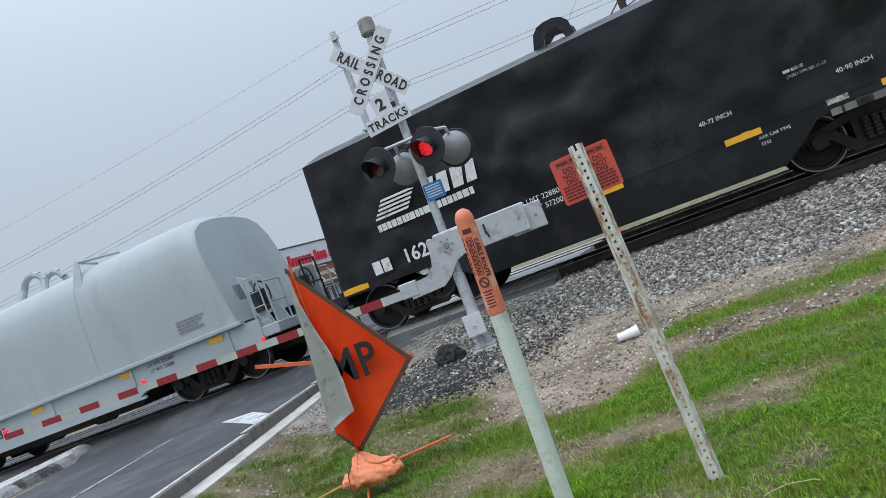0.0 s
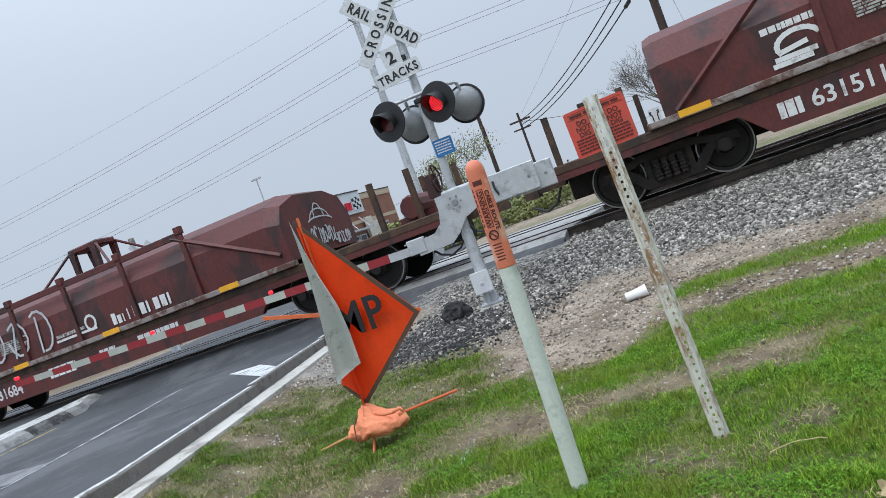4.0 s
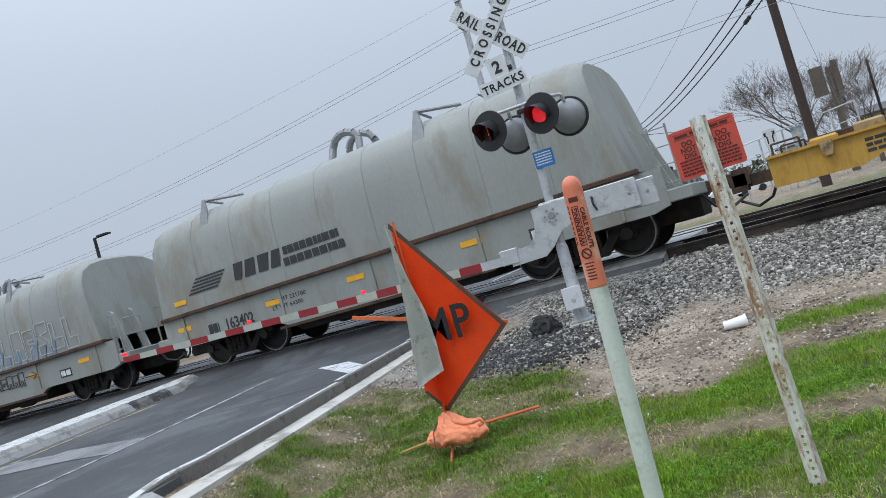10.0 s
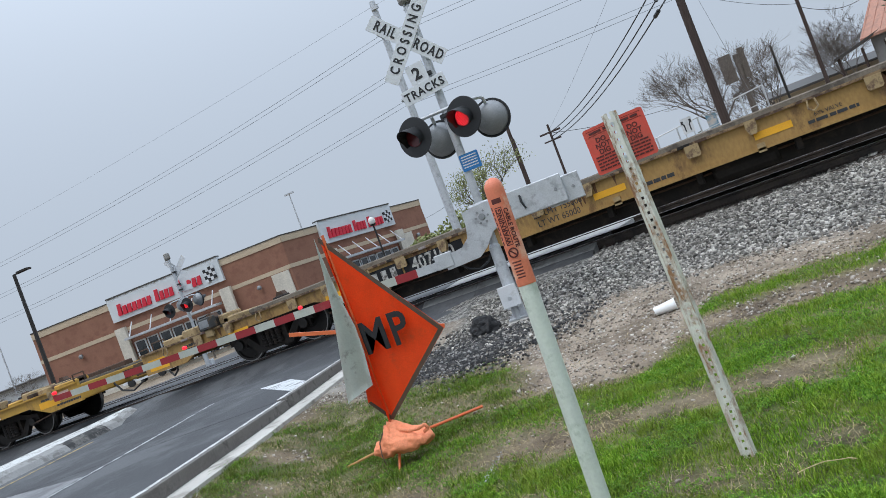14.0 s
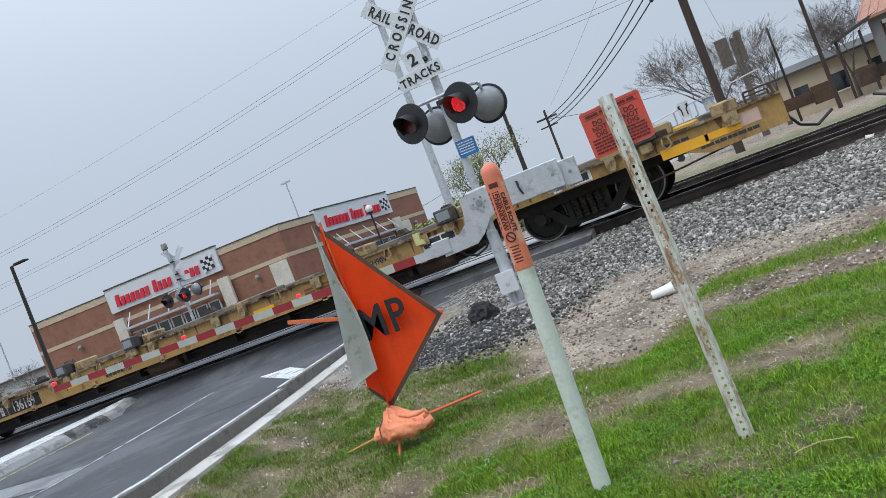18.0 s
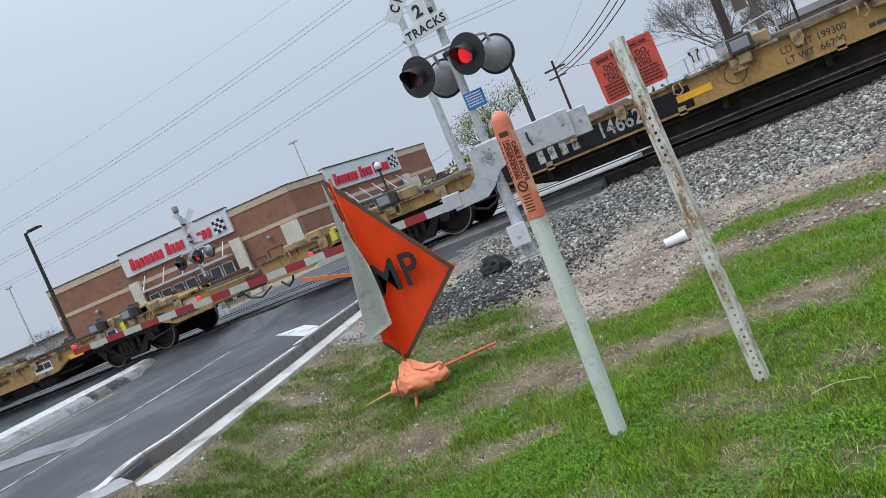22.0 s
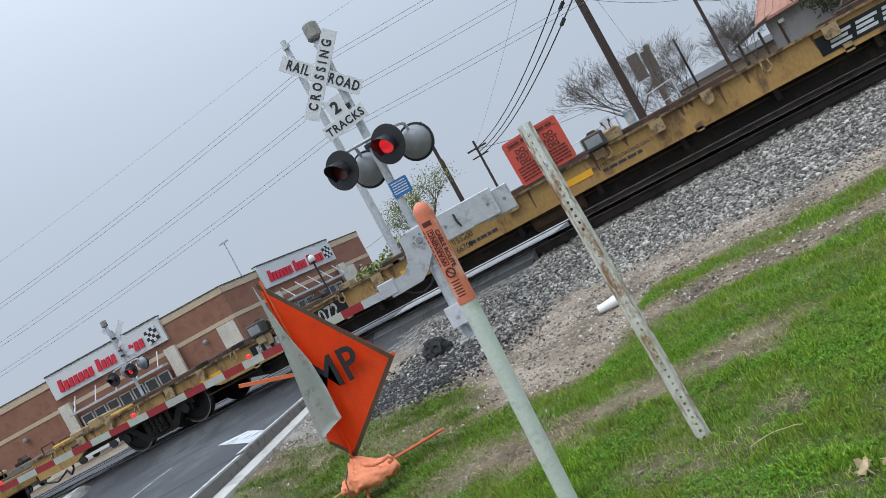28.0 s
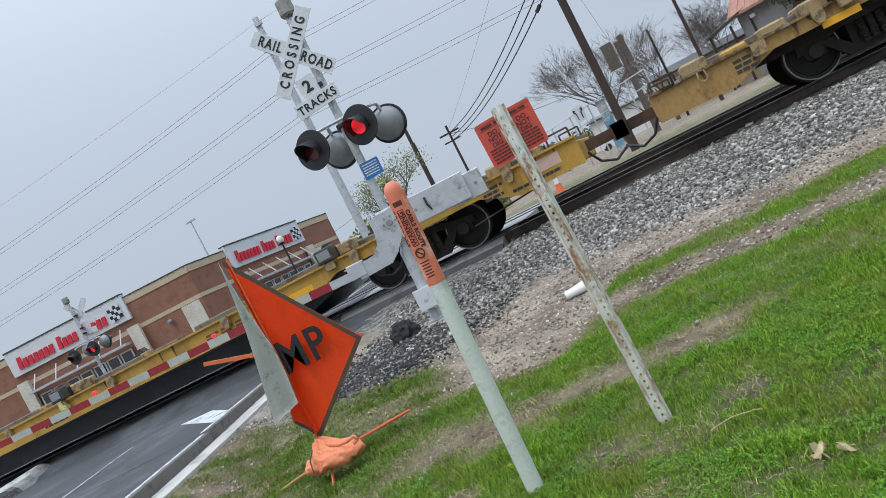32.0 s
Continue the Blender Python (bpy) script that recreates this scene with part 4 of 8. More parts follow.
def scrawl(x0, z0, w, h, n, seed):
    """Letter-like loops side by side, as polylines."""
    rng = random.Random(seed)
    lines = []
    for k in range(n):
        cx, cz, rx, rz = x0 + w * (k + 0.5) / n, z0 + h / 2 + rng.uniform(-0.08, 0.08) * h, w / n * rng.uniform(0.35, 0.6), h * rng.uniform(0.38, 0.52)
        a0, span = rng.uniform(0, 6.28), rng.uniform(2.6, 5.6)
        lines.append([(cx + rx * math.cos(a0 + span * i / 9), cz + rz * math.sin(a0 + span * i / 9)) for i in range(10)])
        if rng.random() < 0.6:
            lines.append([(cx - rx * rng.uniform(0.2, 0.9), cz - rz), (cx + rx * rng.uniform(-0.3, 0.6), cz + rz * rng.uniform(0.6, 1.0))])
    return lines


def block_letters(x0, z0, w, h, n, seed):
    """Fat outlined letter-like blocks side by side, as closed polylines."""
    rng = random.Random(seed)
    lines = []
    for k in range(n):
        a, b, t = x0 + w * (k + 0.06) / n, x0 + w * (k + 0.9) / n, rng.uniform(-0.05, 0.08) * w / n
        lo, hi, m = z0 + rng.uniform(0, 0.12) * h, z0 + h * rng.uniform(0.86, 1.0), (b - a) * 0.36
        kind = rng.choice((0, 1, 2, 3))
        if kind == 0:
            q = [(a, lo), (a + t, hi), (b, hi), (b, hi - 0.3 * h), (a + m, hi - 0.3 * h), (a + m, hi - 0.4 * h), (b - 0.02, hi - 0.45 * h), (a + m, hi - 0.6 * h), (a + m, lo), (a, lo)]
        elif kind == 1:
            q = [(a, lo), (a + t, hi), (a + m, hi), (a + m, lo + 0.3 * h), (b, lo + 0.3 * h), (b, lo), (a, lo)]
        elif kind == 2:
            q = [(a, lo), (a + t, hi), (b, hi), (b + t, lo), (b - m, lo), (b - m, lo + 0.35 * h), (a + m, lo + 0.35 * h), (a + m, lo), (a, lo)]
        else:
            q = [(a, hi), (b, hi), (b, hi - 0.3 * h), (a + m, hi - 0.35 * h), (b, lo + 0.35 * h), (b, lo), (a, lo), (a, lo + 0.28 * h), (b - m, lo + 0.3 * h), (a, hi - 0.4 * h), (a, hi)]
        lines.append(q)
    return lines


def side_text(car, words, x, z, size, mat, y, name="lettering", bold=0.0, wide=1.0, slant=0.0):
    writing(name, words, size, mat, car, Matrix.Translation((x, y, z)) @ pose(0, 0, 0, 90), bold=bold, wide=wide, slant=slant)


def reflector(car, x, z, y, w=0.62):
    bm = bmesh.new()
    box(bm, x, x + w, y - 0.004, y + 0.004, z, z + 0.11)
    part("reflector", bm, "yellow_clean", car, "yellow reflective strip")


ROUND = [(u, v if v < 1.1 else 1.1 + (v - 1.1) * 1.215) for u, v in [(-1.42, 0.78), (-1.45, 1.0), (-1.45, 2.0), (-1.43, 2.4), (-1.36, 2.76), (-1.19, 3.03), (-0.88, 3.175), (-0.44, 3.24), (0, 3.25), (0.44, 3.24), (0.88, 3.175), (1.19, 3.03), (1.36, 2.76), (1.43, 2.4), (1.45, 2.0), (1.45, 1.0), (1.42, 0.78)]]
ANGLED = [(-1.46, 0.72), (-1.46, 1.0), (-1.46, 3.46), (-0.62, 3.74), (0.62, 3.74), (1.46, 3.46), (1.46, 1.0), (1.46, 0.72)]


def round_coil_car(kind):
    grey = kind != "silver"
    mat = "silver_car" if kind == "silver" else "grey_car"
    label = "pale silver coil steel railway car with a rounded cover" if kind == "silver" else "weathered grey coil steel railway car with a rounded cover"
    car = thing("coil_car", Matrix(), label, "railway car", "coil cars")
    F = 1.4 if grey else 1.2
    hood(car, 0.9, 12.7, [(u, F) if v < 1.1 else (u, v) for u, v in ROUND if v > 0.9], mat, 0.4, loaf=0.06, front=0.2)
    for s in (-1, 1):
        y0, y1 = (1.3, 1.42) if s > 0 else (-1.42, -1.3)
        bm = bmesh.new()
        prism(bm, [(0.9, 0.7), (1.4, 0.62), (4.4, 0.62), (4.8, 0.46), (9.6, 0.46), (10.0, 0.62), (12.9, 0.62), (13.2, 0.7), (13.2, F - 0.06), (0.9, F - 0.06)], y0, y1)
        sill = part("side_sill", bm, mat, car)
        bm = bmesh.new()
        box(bm, 4.5, 9.9, y0 - 0.05 if s < 0 else y1, y0 if s < 0 else y1 + 0.05, 0.44, 0.5)
        part("sill_lip", bm, "rust" if grey else mat, sill)
        part("cover_flange", bevel_box(0.92, 12.85, s * 1.43 - 0.08, s * 1.43 + 0.08, F - 0.06, F + 0.03, 0.015), "rust" if grey else mat, car)
        for x in (1.6, 4.7, 7.2, 9.7, 12.4):
            part("sill_stiffener", bevel_box(x - 0.035, x + 0.035, y0 - 0.03, y1 + 0.03, 0.64, F - 0.06, 0.006), mat, sill)
    part("centre_sill", bevel_box(0.5, 13.5, -0.45, 0.45, 0.36, 0.8, 0.02), "under", car)
    bm = bmesh.new()
    prism(bm, [(4.3, 0.9), (4.9, 0.3), (9.5, 0.3), (10.1, 0.9)], -1.22, 1.22)
    part("trough", bm, "under", car, "dark underside of the coil trough")
    for x, w in ((6.2, 0.9), (8.1, 0.6)):
        bm = bmesh.new()
        lathe(bm, [(0.14, -w / 2), (0.18, -w / 2 + 0.05), (0.18, w / 2 - 0.05), (0.14, w / 2)], 12, "X", at=(x, -0.95, 0.42))
        part("air_tank", bm, "under", car)
    end_platform(car, 0.5, 1.3, mat, 0.95)
    end_platform(car, 12.7, 13.6, mat, 0.95)
    for k, x in enumerate(np.linspace(2.5, 11.4, 8) if grey else (5.0, 8.9)):
        bm = bmesh.new()
        for a, b in zip(ROUND[2:-3], ROUND[3:-2]):
            rod(bm, (x, a[0] * 1.001, a[1] * 1.0005), (x, b[0] * 1.001, b[1] * 1.0005), 0.008, n=4, caps=False)
        rod(bm, (x, -1.4515, F + 0.05), (x, -1.4515, 2.21), 0.008, n=4)
        part("cover_seam", bm, mat, car)
    top = ROUND[8][1]
    for y in (-0.3, 0.3):
        bm = bmesh.new()
        bent(bm, [(6.3, y * 1.5, top - 0.1), (6.33, y, top + 0.24), (6.44, y, top + 0.4), (6.6, y, top + 0.48), (6.78, y, top + 0.49), (6.95, y, top + 0.42), (7.06, y, top + 0.26), (7.1, y * 1.5, top - 0.1)], 0.085, 8)
        part("lifting_arch", bm, "grey_back" if grey else mat, car)
    for x in (2.95, 9.0):
        bm = bmesh.new()
        prism(bm, [(x - 0.2, -0.62), (x + 0.16, -0.62), (x + 0.1, 0.0), (x + 0.02, 0.26), (x - 0.06, 0.26), (x - 0.1, 0.0)], -0.02, 0.02)
        bm.transform(pose(0, -1.16, top - 0.12, -18))
        rod(bm, (x - 0.02, -1.06, top + 0.1), (x + 0.7, -0.5, top + 0.04), 0.035, n=6)
        rod(bm, (x - 0.02, -1.06, top + 0.1), (x - 0.02, -0.5, top + 0.02), 0.03, n=6)
        part("lifting_bracket", bm, "grey_back" if grey else mat, car)
    # gear on the rear end: guard plates, ladder, brake wheel, rails
    for y in (-1.0, -0.45):
        bm = bmesh.new()
        prism(bm, [(13.0, 0.95), (13.28, 0.95), (12.95, 2.0), (12.78, 2.1)], y - 0.03, y + 0.03)
        part("guard_plate", bm, mat, car)
    ladder(car, 13.15, -1.38, 0.95, 2.0, 0.3, mat)
    end_rail(car, 13.55, mat, 0.95, 1.8)
    end_rail(car, 0.55, mat, 0.95, 1.8)
    hand_wheel(car, 13.45, 0.45, 1.62)
    part("brake_box", bevel_box(13.1, 13.38, 0.62, 1.05, 1.0, 1.95, 0.03), "grey_back", car)
    bm = bmesh.new()
    box(bm, 12.48, 12.5, -1.1, 1.1, 2.28, 2.3)
    part("end_seam", bm, "grey_back", car)
    for k in range(2):
        line = word_bars(car, 0, 0.9 - 0.3 * k, -0.1 * k, 0.055, "letter_dark", 0, 1, 17 + k, 5, "end_lettering")
        line.matrix_basis = pose(12.37, -0.62 + 0.1 * k, 2.92, 0, -10, 0) @ pose(0, 0, 0, 0, 0, 90)
    if not grey:
        hand_wheel(car, 13.2, -0.95, 1.6)
        part("inset_panel", bevel_box(12.5, 12.62, -0.95, -0.3, 1.0, 2.0, 0.02), "grey_back", car)
    y = -1.462
    if grey:
        logo(car, 2.05, 1.78, "letter_dark", y, 2.95, 0.37)
        word_bars(car, 5.15, 6.7, 2.06, 0.17, "letter_dark", y, 1, 3, 7)
        word_bars(car, 5.1, 6.8, 1.82, 0.17, "letter_dark", y, 1, 5, 8)
        side_text(car, "163237" if kind == "grey" else "163402", 3.35, 0.88, 0.34, "letter_dark", -1.427, bold=0.006, wide=0.9)
        word_bars(car, 2.35, 2.7, 0.88, 0.22, "letter_dark", -1.427, 1, 5, 2)
        if kind != "grey":
            side_text(car, "LD LMT 221700", 4.9, 1.08, 0.13, "letter_dark", -1.427, wide=1.2)
            side_text(car, "LT WT 64300", 4.85, 0.92, 0.13, "letter_dark", -1.427, wide=1.2)
        bm = bmesh.new()
        box(bm, 10.7, 11.2, -1.428, -1.422, 0.76, 0.98)
        plate = part("notice", bm, "letter_dark", car, "black and white notice plate")
        for k in range(2):
            bm = bmesh.new()
            box(bm, 10.74 + 0.23 * k, 10.93 + 0.23 * k, -1.432, -1.428, 0.8, 0.94)
            part("notice_window", bm, "letter_white", plate)
    else:
        word_bars(car, 11.3, 12.05, 1.66, 0.045, "grey_back", y, 4, 11, 4)
        side_text(car, "LD LMT 232300", 10.55, 1.06, 0.11, "letter_dark", -1.427)
        side_text(car, "LT WT  53800", 10.55, 0.93, 0.11, "letter_dark", -1.427)
        side_text(car, "235", 5.35, 0.84, 0.3, "letter_dark", -1.427, bold=0.006)
    for x in (1.35, 4.25, 6.55, 9.3, 11.6) if grey else (1.35, 4.25, 6.55, 9.35, 11.9):
        reflector(car, x, 1.0, -1.428, 0.45 if grey else 0.36)
    reflector(car, 1.5, 1.62, y, 0.4)
    if kind == "grey":
        rng = random.Random(21)
        bm = bmesh.new()
        strokes(bm, block_letters(7.0, 1.47, 5.0, 0.92, 8, 2), y - 0.004, 0.022)
        part("graffiti", bm, "graffiti_white", car, "white outlined graffiti letters")
        bm = bmesh.new()
        for k in range(9):
            x0 = 7.3 + k * 0.42
            strokes(bm, [[(x0, 1.46), (x0 + rng.uniform(0, 0.2), rng.uniform(1.7, 2.15))]], y - 0.001, rng.uniform(0.14, 0.3))
        part("graffiti_fill", bm, "graffiti_blue", car, "faded blue graffiti fill")
        bm = bmesh.new()
        strokes(bm, block_letters(6.4, 0.86, 2.7, 0.38, 9, 6) + [[(9.15, 1.06), (9.7, 1.06), (9.5, 1.16)], [(9.7, 1.06), (9.5, 0.96)]], -1.43, 0.025)
        part("graffiti_tag", bm, "letter_dark", car, "black graffiti scrawl")
    for x in (2.75, 11.4):
        bogie(car, x, 0.44)
    coupler(car, 0.55, -1)
    coupler(car, 13.5, 1)
    return car


def black_coil_car(number, tag):
    car = thing("coil_car", Matrix(), "glossy black coil steel railway car with a dented angular cover", "railway car", "coil cars")
    hood(car, 0.76, 11.25, [(u, v) for u, v in ANGLED if v > 0.9], "coal", 0.13, dent=2.0 if tag else 1.0)
    bm = bmesh.new()
    prism(bm, [(0.68, 1.0), (0.74, 0.86), (2.65, 0.86), (2.95, 0.76), (3.2, 0.55), (3.5, 0.33), (8.65, 0.31), (9.0, 0.56), (9.25, 0.78), (9.55, 0.88), (11.25, 0.88), (11.3, 1.0)], -1.45, 1.45)
    part("side_sill", bm, "coal", car)
    part("centre_sill", bevel_box(0.3, 12.0, -0.4, 0.4, 0.45, 0.75, 0.02), "under", car)
    end_platform(car, 0.0, 0.8, "coal", 0.95)
    end_platform(car, 11.0, 12.4, "coal", 0.95)
    lift_arch(car, 6.0, 3.7, "coal", 0.5)
    for x in (2.0, 8.3):
        bm = bmesh.new()
        box(bm, x - 0.12, x + 0.3, -0.2, 0.2, 3.7, 3.88)
        rod(bm, (x - 0.05, 0, 3.86), (x - 0.08, 0, 4.02), 0.05, n=6)
        part("lifting_bracket", bm, "coal", car)
    end_rail(car, 12.3, "coal", 0.95, 1.9)
    end_rail(car, 0.05, "coal", 0.95, 1.9)
    ladder(car, 11.35, -1.4, 0.95, 2.2, 0.36, "coal")
    hand_wheel(car, 12.1, 0.5, 1.8, "coal")
    for k in range(4):
        line = word_bars(car, 0, 0.85 - 0.06 * k, -0.12 * k, 0.06, "letter_white", 0, 1, 15 + k, 6, "end_lettering")
        line.matrix_basis = pose(11.162, -0.62, 2.86, 0, -3.4, 0) @ pose(0, 0, 0, 0, 0, 90)
    for x in (11.45, 11.8, 12.15):
        bm = bmesh.new()
        rod(bm, (x, -1.35, 0.95), (x, -1.35, 2.0), 0.02, n=6)
        part("grab_rail", bm, "yellow", car)
    y = -1.53
    logo(car, 1.98, 1.97, "letter_white", y, 2.1, 0.36)
    word_bars(car, 1.98, 3.95, 1.82, 0.13, "letter_white", y, 1, 3, 15)
    side_text(car, number, 2.75, 1.17, 0.36, "letter_white", y, bold=0.007, wide=0.95)
    word_bars(car, 1.6, 2.0, 1.17, 0.24, "letter_white", y, 1, 6, 2)
    side_text(car, "LD LMT 229100" if tag else "LD LMT 228800", 4.95, 1.26, 0.13, "letter_white", y)
    side_text(car, "LT WT 56900" if tag else "LT WT 57200", 4.95, 1.1, 0.13, "letter_white", y)
    for x, z in ((4.15, 1.28), (7.95, 1.36), (9.95, 1.34)):
        side_text(car, "40-90 INCH" if x > 9 else "40-72 INCH", x, z, 0.1, "letter_white", y)
    side_text(car, "AAR CAR TYPE", 8.66, 0.84, 0.07, "letter_white", -1.456)
    side_text(car, "E242", 8.5, 0.74, 0.07, "letter_white", -1.456)
    word_bars(car, 9.05, 9.35, 1.62, 0.045, "letter_worn", y, 1, 9, 2)
    side_text(car, "LINED APPLIED 01-23", 9.35, 1.53, 0.06, "letter_worn", y)
    bm = bmesh.new()
    box(bm, 9.45, 9.75, -1.459, -1.452, 0.92, 1.0)
    part("blank_plate", bm, "letter_worn", car, "small blank white plate")
    bm = bmesh.new()
    box(bm, 6.02, 6.06, y - 0.003, y + 0.003, 1.15, 1.5)
    part("centre_mark", bm, "yellow_clean", car, "yellow centre line mark")
    for x in (0.8, 3.75, 5.75, 7.95, 10.2):
        reflector(car, x, 0.9, -1.456, 0.55)
    if tag:
        bm = bmesh.new()
        strokes(bm, block_letters(9.0, 1.02, 0.75, 0.2, 6, 3) + scrawl(8.95, 1.24, 0.85, 0.16, 8, 5) + scrawl(7.76, 1.5, 1.05, 0.2, 8, 4), y - 0.002, 0.014)
        part("graffiti", bm, "graffiti_white", car, "thin white graffiti scrawl")
    for x in (2.1, 10.1):
        bogie(car, x, 0.44)
    coupler(car, 0.1, -1)
    coupler(car, 12.3, 1)
    return car


def maroon_coil_car(number, style):
    car = thing("coil_car", Matrix(), "faded oxide red coil steel railway car with braced sides", "railway car", "coil cars")
    X0, X1, L = 2.2, 13.3 if style == 1 else 13.65, 17.0
    section = [(-1.4, 1.16), (-1.42, 1.6), (-1.42, 1.98), (-1.19, 2.38), (-0.6, 2.58), (0.6, 2.58), (1.19, 2.38), (1.42, 1.98), (1.42, 1.6), (1.4, 1.16)]
    bm = bmesh.new()
    rows = []
    for x, s in ((X0, 0.97), (X0 + 0.15, 1.0), (X1 - 0.4, 1.0), (X1, 0.92)):
        rows.append([bm.verts.new((x, u, 1.16 + (v - 1.16) * s)) for u, v in section])
    for r, q in zip(rows, rows[1:]):
        for k in range(len(section) - 1):
            bm.faces.new((r[k], r[k + 1], q[k + 1], q[k]))
    bm.faces.new(rows[0][::-1])
    bm.faces.new(rows[-1])
    bmesh.ops.recalc_face_normals(bm, faces=bm.faces[:])
    part("hood", bm, "oxide", car)
    for s in (-1, 1):
        y0, y1 = (s * 1.4, s * 1.47) if s > 0 else (-1.47, -1.4)
        ribs = (4.7, 6.66, 8.66, 10.66, 12.9) if style == 2 else (4.66, 6.66, 8.73, 10.75) if style == 1 else (4.1, 5.9, 7.7, 9.5, 11.3)
        for x in ribs:
            part("side_rib", bevel_box(x - 0.06, x + 0.06, y0, y1, 1.15, 2.54, 0.008), "oxide", car)
            part("rib_cap", bevel_box(x - 0.09, x + 0.09, y0 - 0.02, y1 + 0.02, 2.52, 2.68, 0.01), "oxide", car)
        part("top_rail", bevel_box(2.3 if style == 2 else ribs[0], ribs[-1], y0 + 0.01, y1 - 0.01, 2.44, 2.58, 0.01), "oxide", car)
        for a, b in (((X0 + 0.2, 1.2), (X0 + 1.95, 2.5)), ((X1 - 0.2, 1.35), (X1 - 2.6, 2.5))):
            bm = bmesh.new()
            rod(bm, (a[0], (y0 + y1) / 2, a[1]), (b[0], (y0 + y1) / 2, b[1]), 0.05, n=4)
            part("diagonal_brace", bm, "oxide", car)
        bm = bmesh.new()
        prism(bm, [(0.0, 1.0), (0.0, 0.8), (3.2, 0.78), (3.6, 0.37), (L - 4.5, 0.37), (L - 4.1, 0.78), (L, 0.8), (L, 1.0)], s * 1.3 - 0.07, s * 1.3 + 0.07)
        part("side_sill", bm, "oxide", car)
        part("cover_flange", bevel_box(1.9, L - 3.3, s * 1.4 - 0.08, s * 1.4 + 0.08, 1.06, 1.17, 0.01), "rust_pale", car)
    # lifting frame: a short beam on thick posts, braced to both ends
    beam = part("lifting_frame", bevel_box(6.95, 7.95, -0.3, 0.3, 3.24, 3.38, 0.03), "oxide", car)
    for side in (-1, 1):
        for x in (7.1, 7.82):
            bm = bmesh.new()
            prism(bm, [(x - 0.04, 2.5), (x + 0.06, 2.5), (x + 0.1, 3.26), (x - 0.08, 3.26)], side * 0.3 - 0.05, side * 0.3 + 0.05)
            part("frame_post", bm, "oxide", beam)
        for a, b in (((7.0, 3.3), (6.45, 2.6)), ((7.9, 3.3), (8.75, 2.6))):
            bm = bmesh.new()
            rod(bm, (a[0], side * 0.27, a[1]), (b[0], side * 0.9, b[1]), 0.035, n=6)
            part("frame_brace", bm, "oxide", beam)
    for x in (12.9,) if style == 2 else ():
        bm = bmesh.new()
        for s in (-1, 1):
            box(bm, x - 0.07, x + 0.07, s * 1.435 - 0.05, s * 1.435 + 0.05, 2.6, 2.86)
        box(bm, x - 0.06, x + 0.06, -1.48, 1.48, 2.74, 2.88)
        part("cross_beam", bm, "oxide", car)
    part("deck", bevel_box(0, L, -1.38, 1.38, 0.9, 1.06, 0.02), "rust", car)
    part("centre_sill", bevel_box(0.2, L - 0.2, -0.4, 0.4, 0.4, 0.9, 0.02), "under", car)
    for xs in ((0.35, 1.0, 1.65), (15.7, 16.5)):
        for x in xs:
            for s in (-1, 1):
                bm = bmesh.new()
                box(bm, x - 0.05, x + 0.05, s * 1.3 - 0.05, s * 1.3 + 0.05, 1.05, 2.0 if x > 3 else 1.9)
                part("stake", bm, "rust", car)
    hand_wheel(car, L - 0.3, -0.5, 1.7, "oxide")
    bm = bmesh.new()
    lathe(bm, [(0.22, -0.5), (0.25, -0.45), (0.25, 0.45), (0.22, 0.5)], 12, "Y", at=(L - 1.0, 0, 1.35))
    box(bm, L - 1.4, L - 0.6, -0.3, 0.3, 1.05, 1.2)
    part("brake_cylinder", bm, "oxide", car)
    y = -1.425
    bm = bmesh.new()
    strokes(bm, [[(4.3 + 0.3 * math.cos(a), 1.52 + 0.19 * math.sin(a)) for a in np.linspace(0.3, 3.6, 12)], [(4.02, 1.45), (4.4, 1.5)], [(3.95, 1.36), (4.5, 1.36)], [(3.9, 1.28), (4.42, 1.28)]], y, 0.075)
    bars(bm, 3.85, 4.65, 1.83, 0.1, y, random.Random(2), 7)
    part("emblem", bm, "letter_white", car, "plain curved white emblem")
    word_bars(car, 5.1, 6.1, 1.78, 0.03, "letter_worn", y - 0.01, 6, 7, 4)
    word_bars(car, 6.97, 7.9, 1.45, 0.07, "letter_worn", y, 1, 6, 9)
    bm = bmesh.new()
    strokes(bm, [[(8.12 + 0.15 * math.cos(a), 1.5 + 0.16 * math.sin(a)) for a in np.linspace(0, 6.28, 14)], [(6.97, 1.35), (8.25, 1.35)]], y, 0.055)
    part("emblem_ring", bm, "letter_white", car)
    for k in range(6):
        bm = bmesh.new()
        box(bm, 9.4 + k * 0.205, 9.4 + k * 0.205 + (0.15 if k % 3 != 2 else 0.06), y - 0.003, y + 0.001, 1.25, 1.5)
        part("name_block", bm, "letter_white", car)
    for k in range(4):
        bm = bmesh.new()
        box(bm, 8.75 + k * 0.16, 8.75 + k * 0.16 + (0.12, 0.11, 0.035, 0.035)[k], y - 0.003, y + 0.001, 1.25, 1.5 if k in (0, 3) else 1.43)
        part("name_stroke", bm, "letter_white", car)
    side_text(car, number, 4.75, 0.64, 0.36, "letter_white", -1.375, bold=0.006)
    word_bars(car, 3.75, 4.1, 0.64, 0.25, "letter_white", -1.375, 1, 3, 2)
    word_bars(car, 6.3, 7.2, 0.8, 0.09, "letter_white", -1.375, 2, 5, 4)
    word_bars(car, 8.0, 8.5, 0.78, 0.12, "letter_white", -1.375, 1, 5, 3)
    word_bars(car, 9.2, 10.4, 0.8, 0.1, "letter_white", -1.375, 1, 6, 6)
    for x in (2.4, 5.4, 8.4, 11.8):
        reflector(car, x, 1.08, -1.482, 0.5)
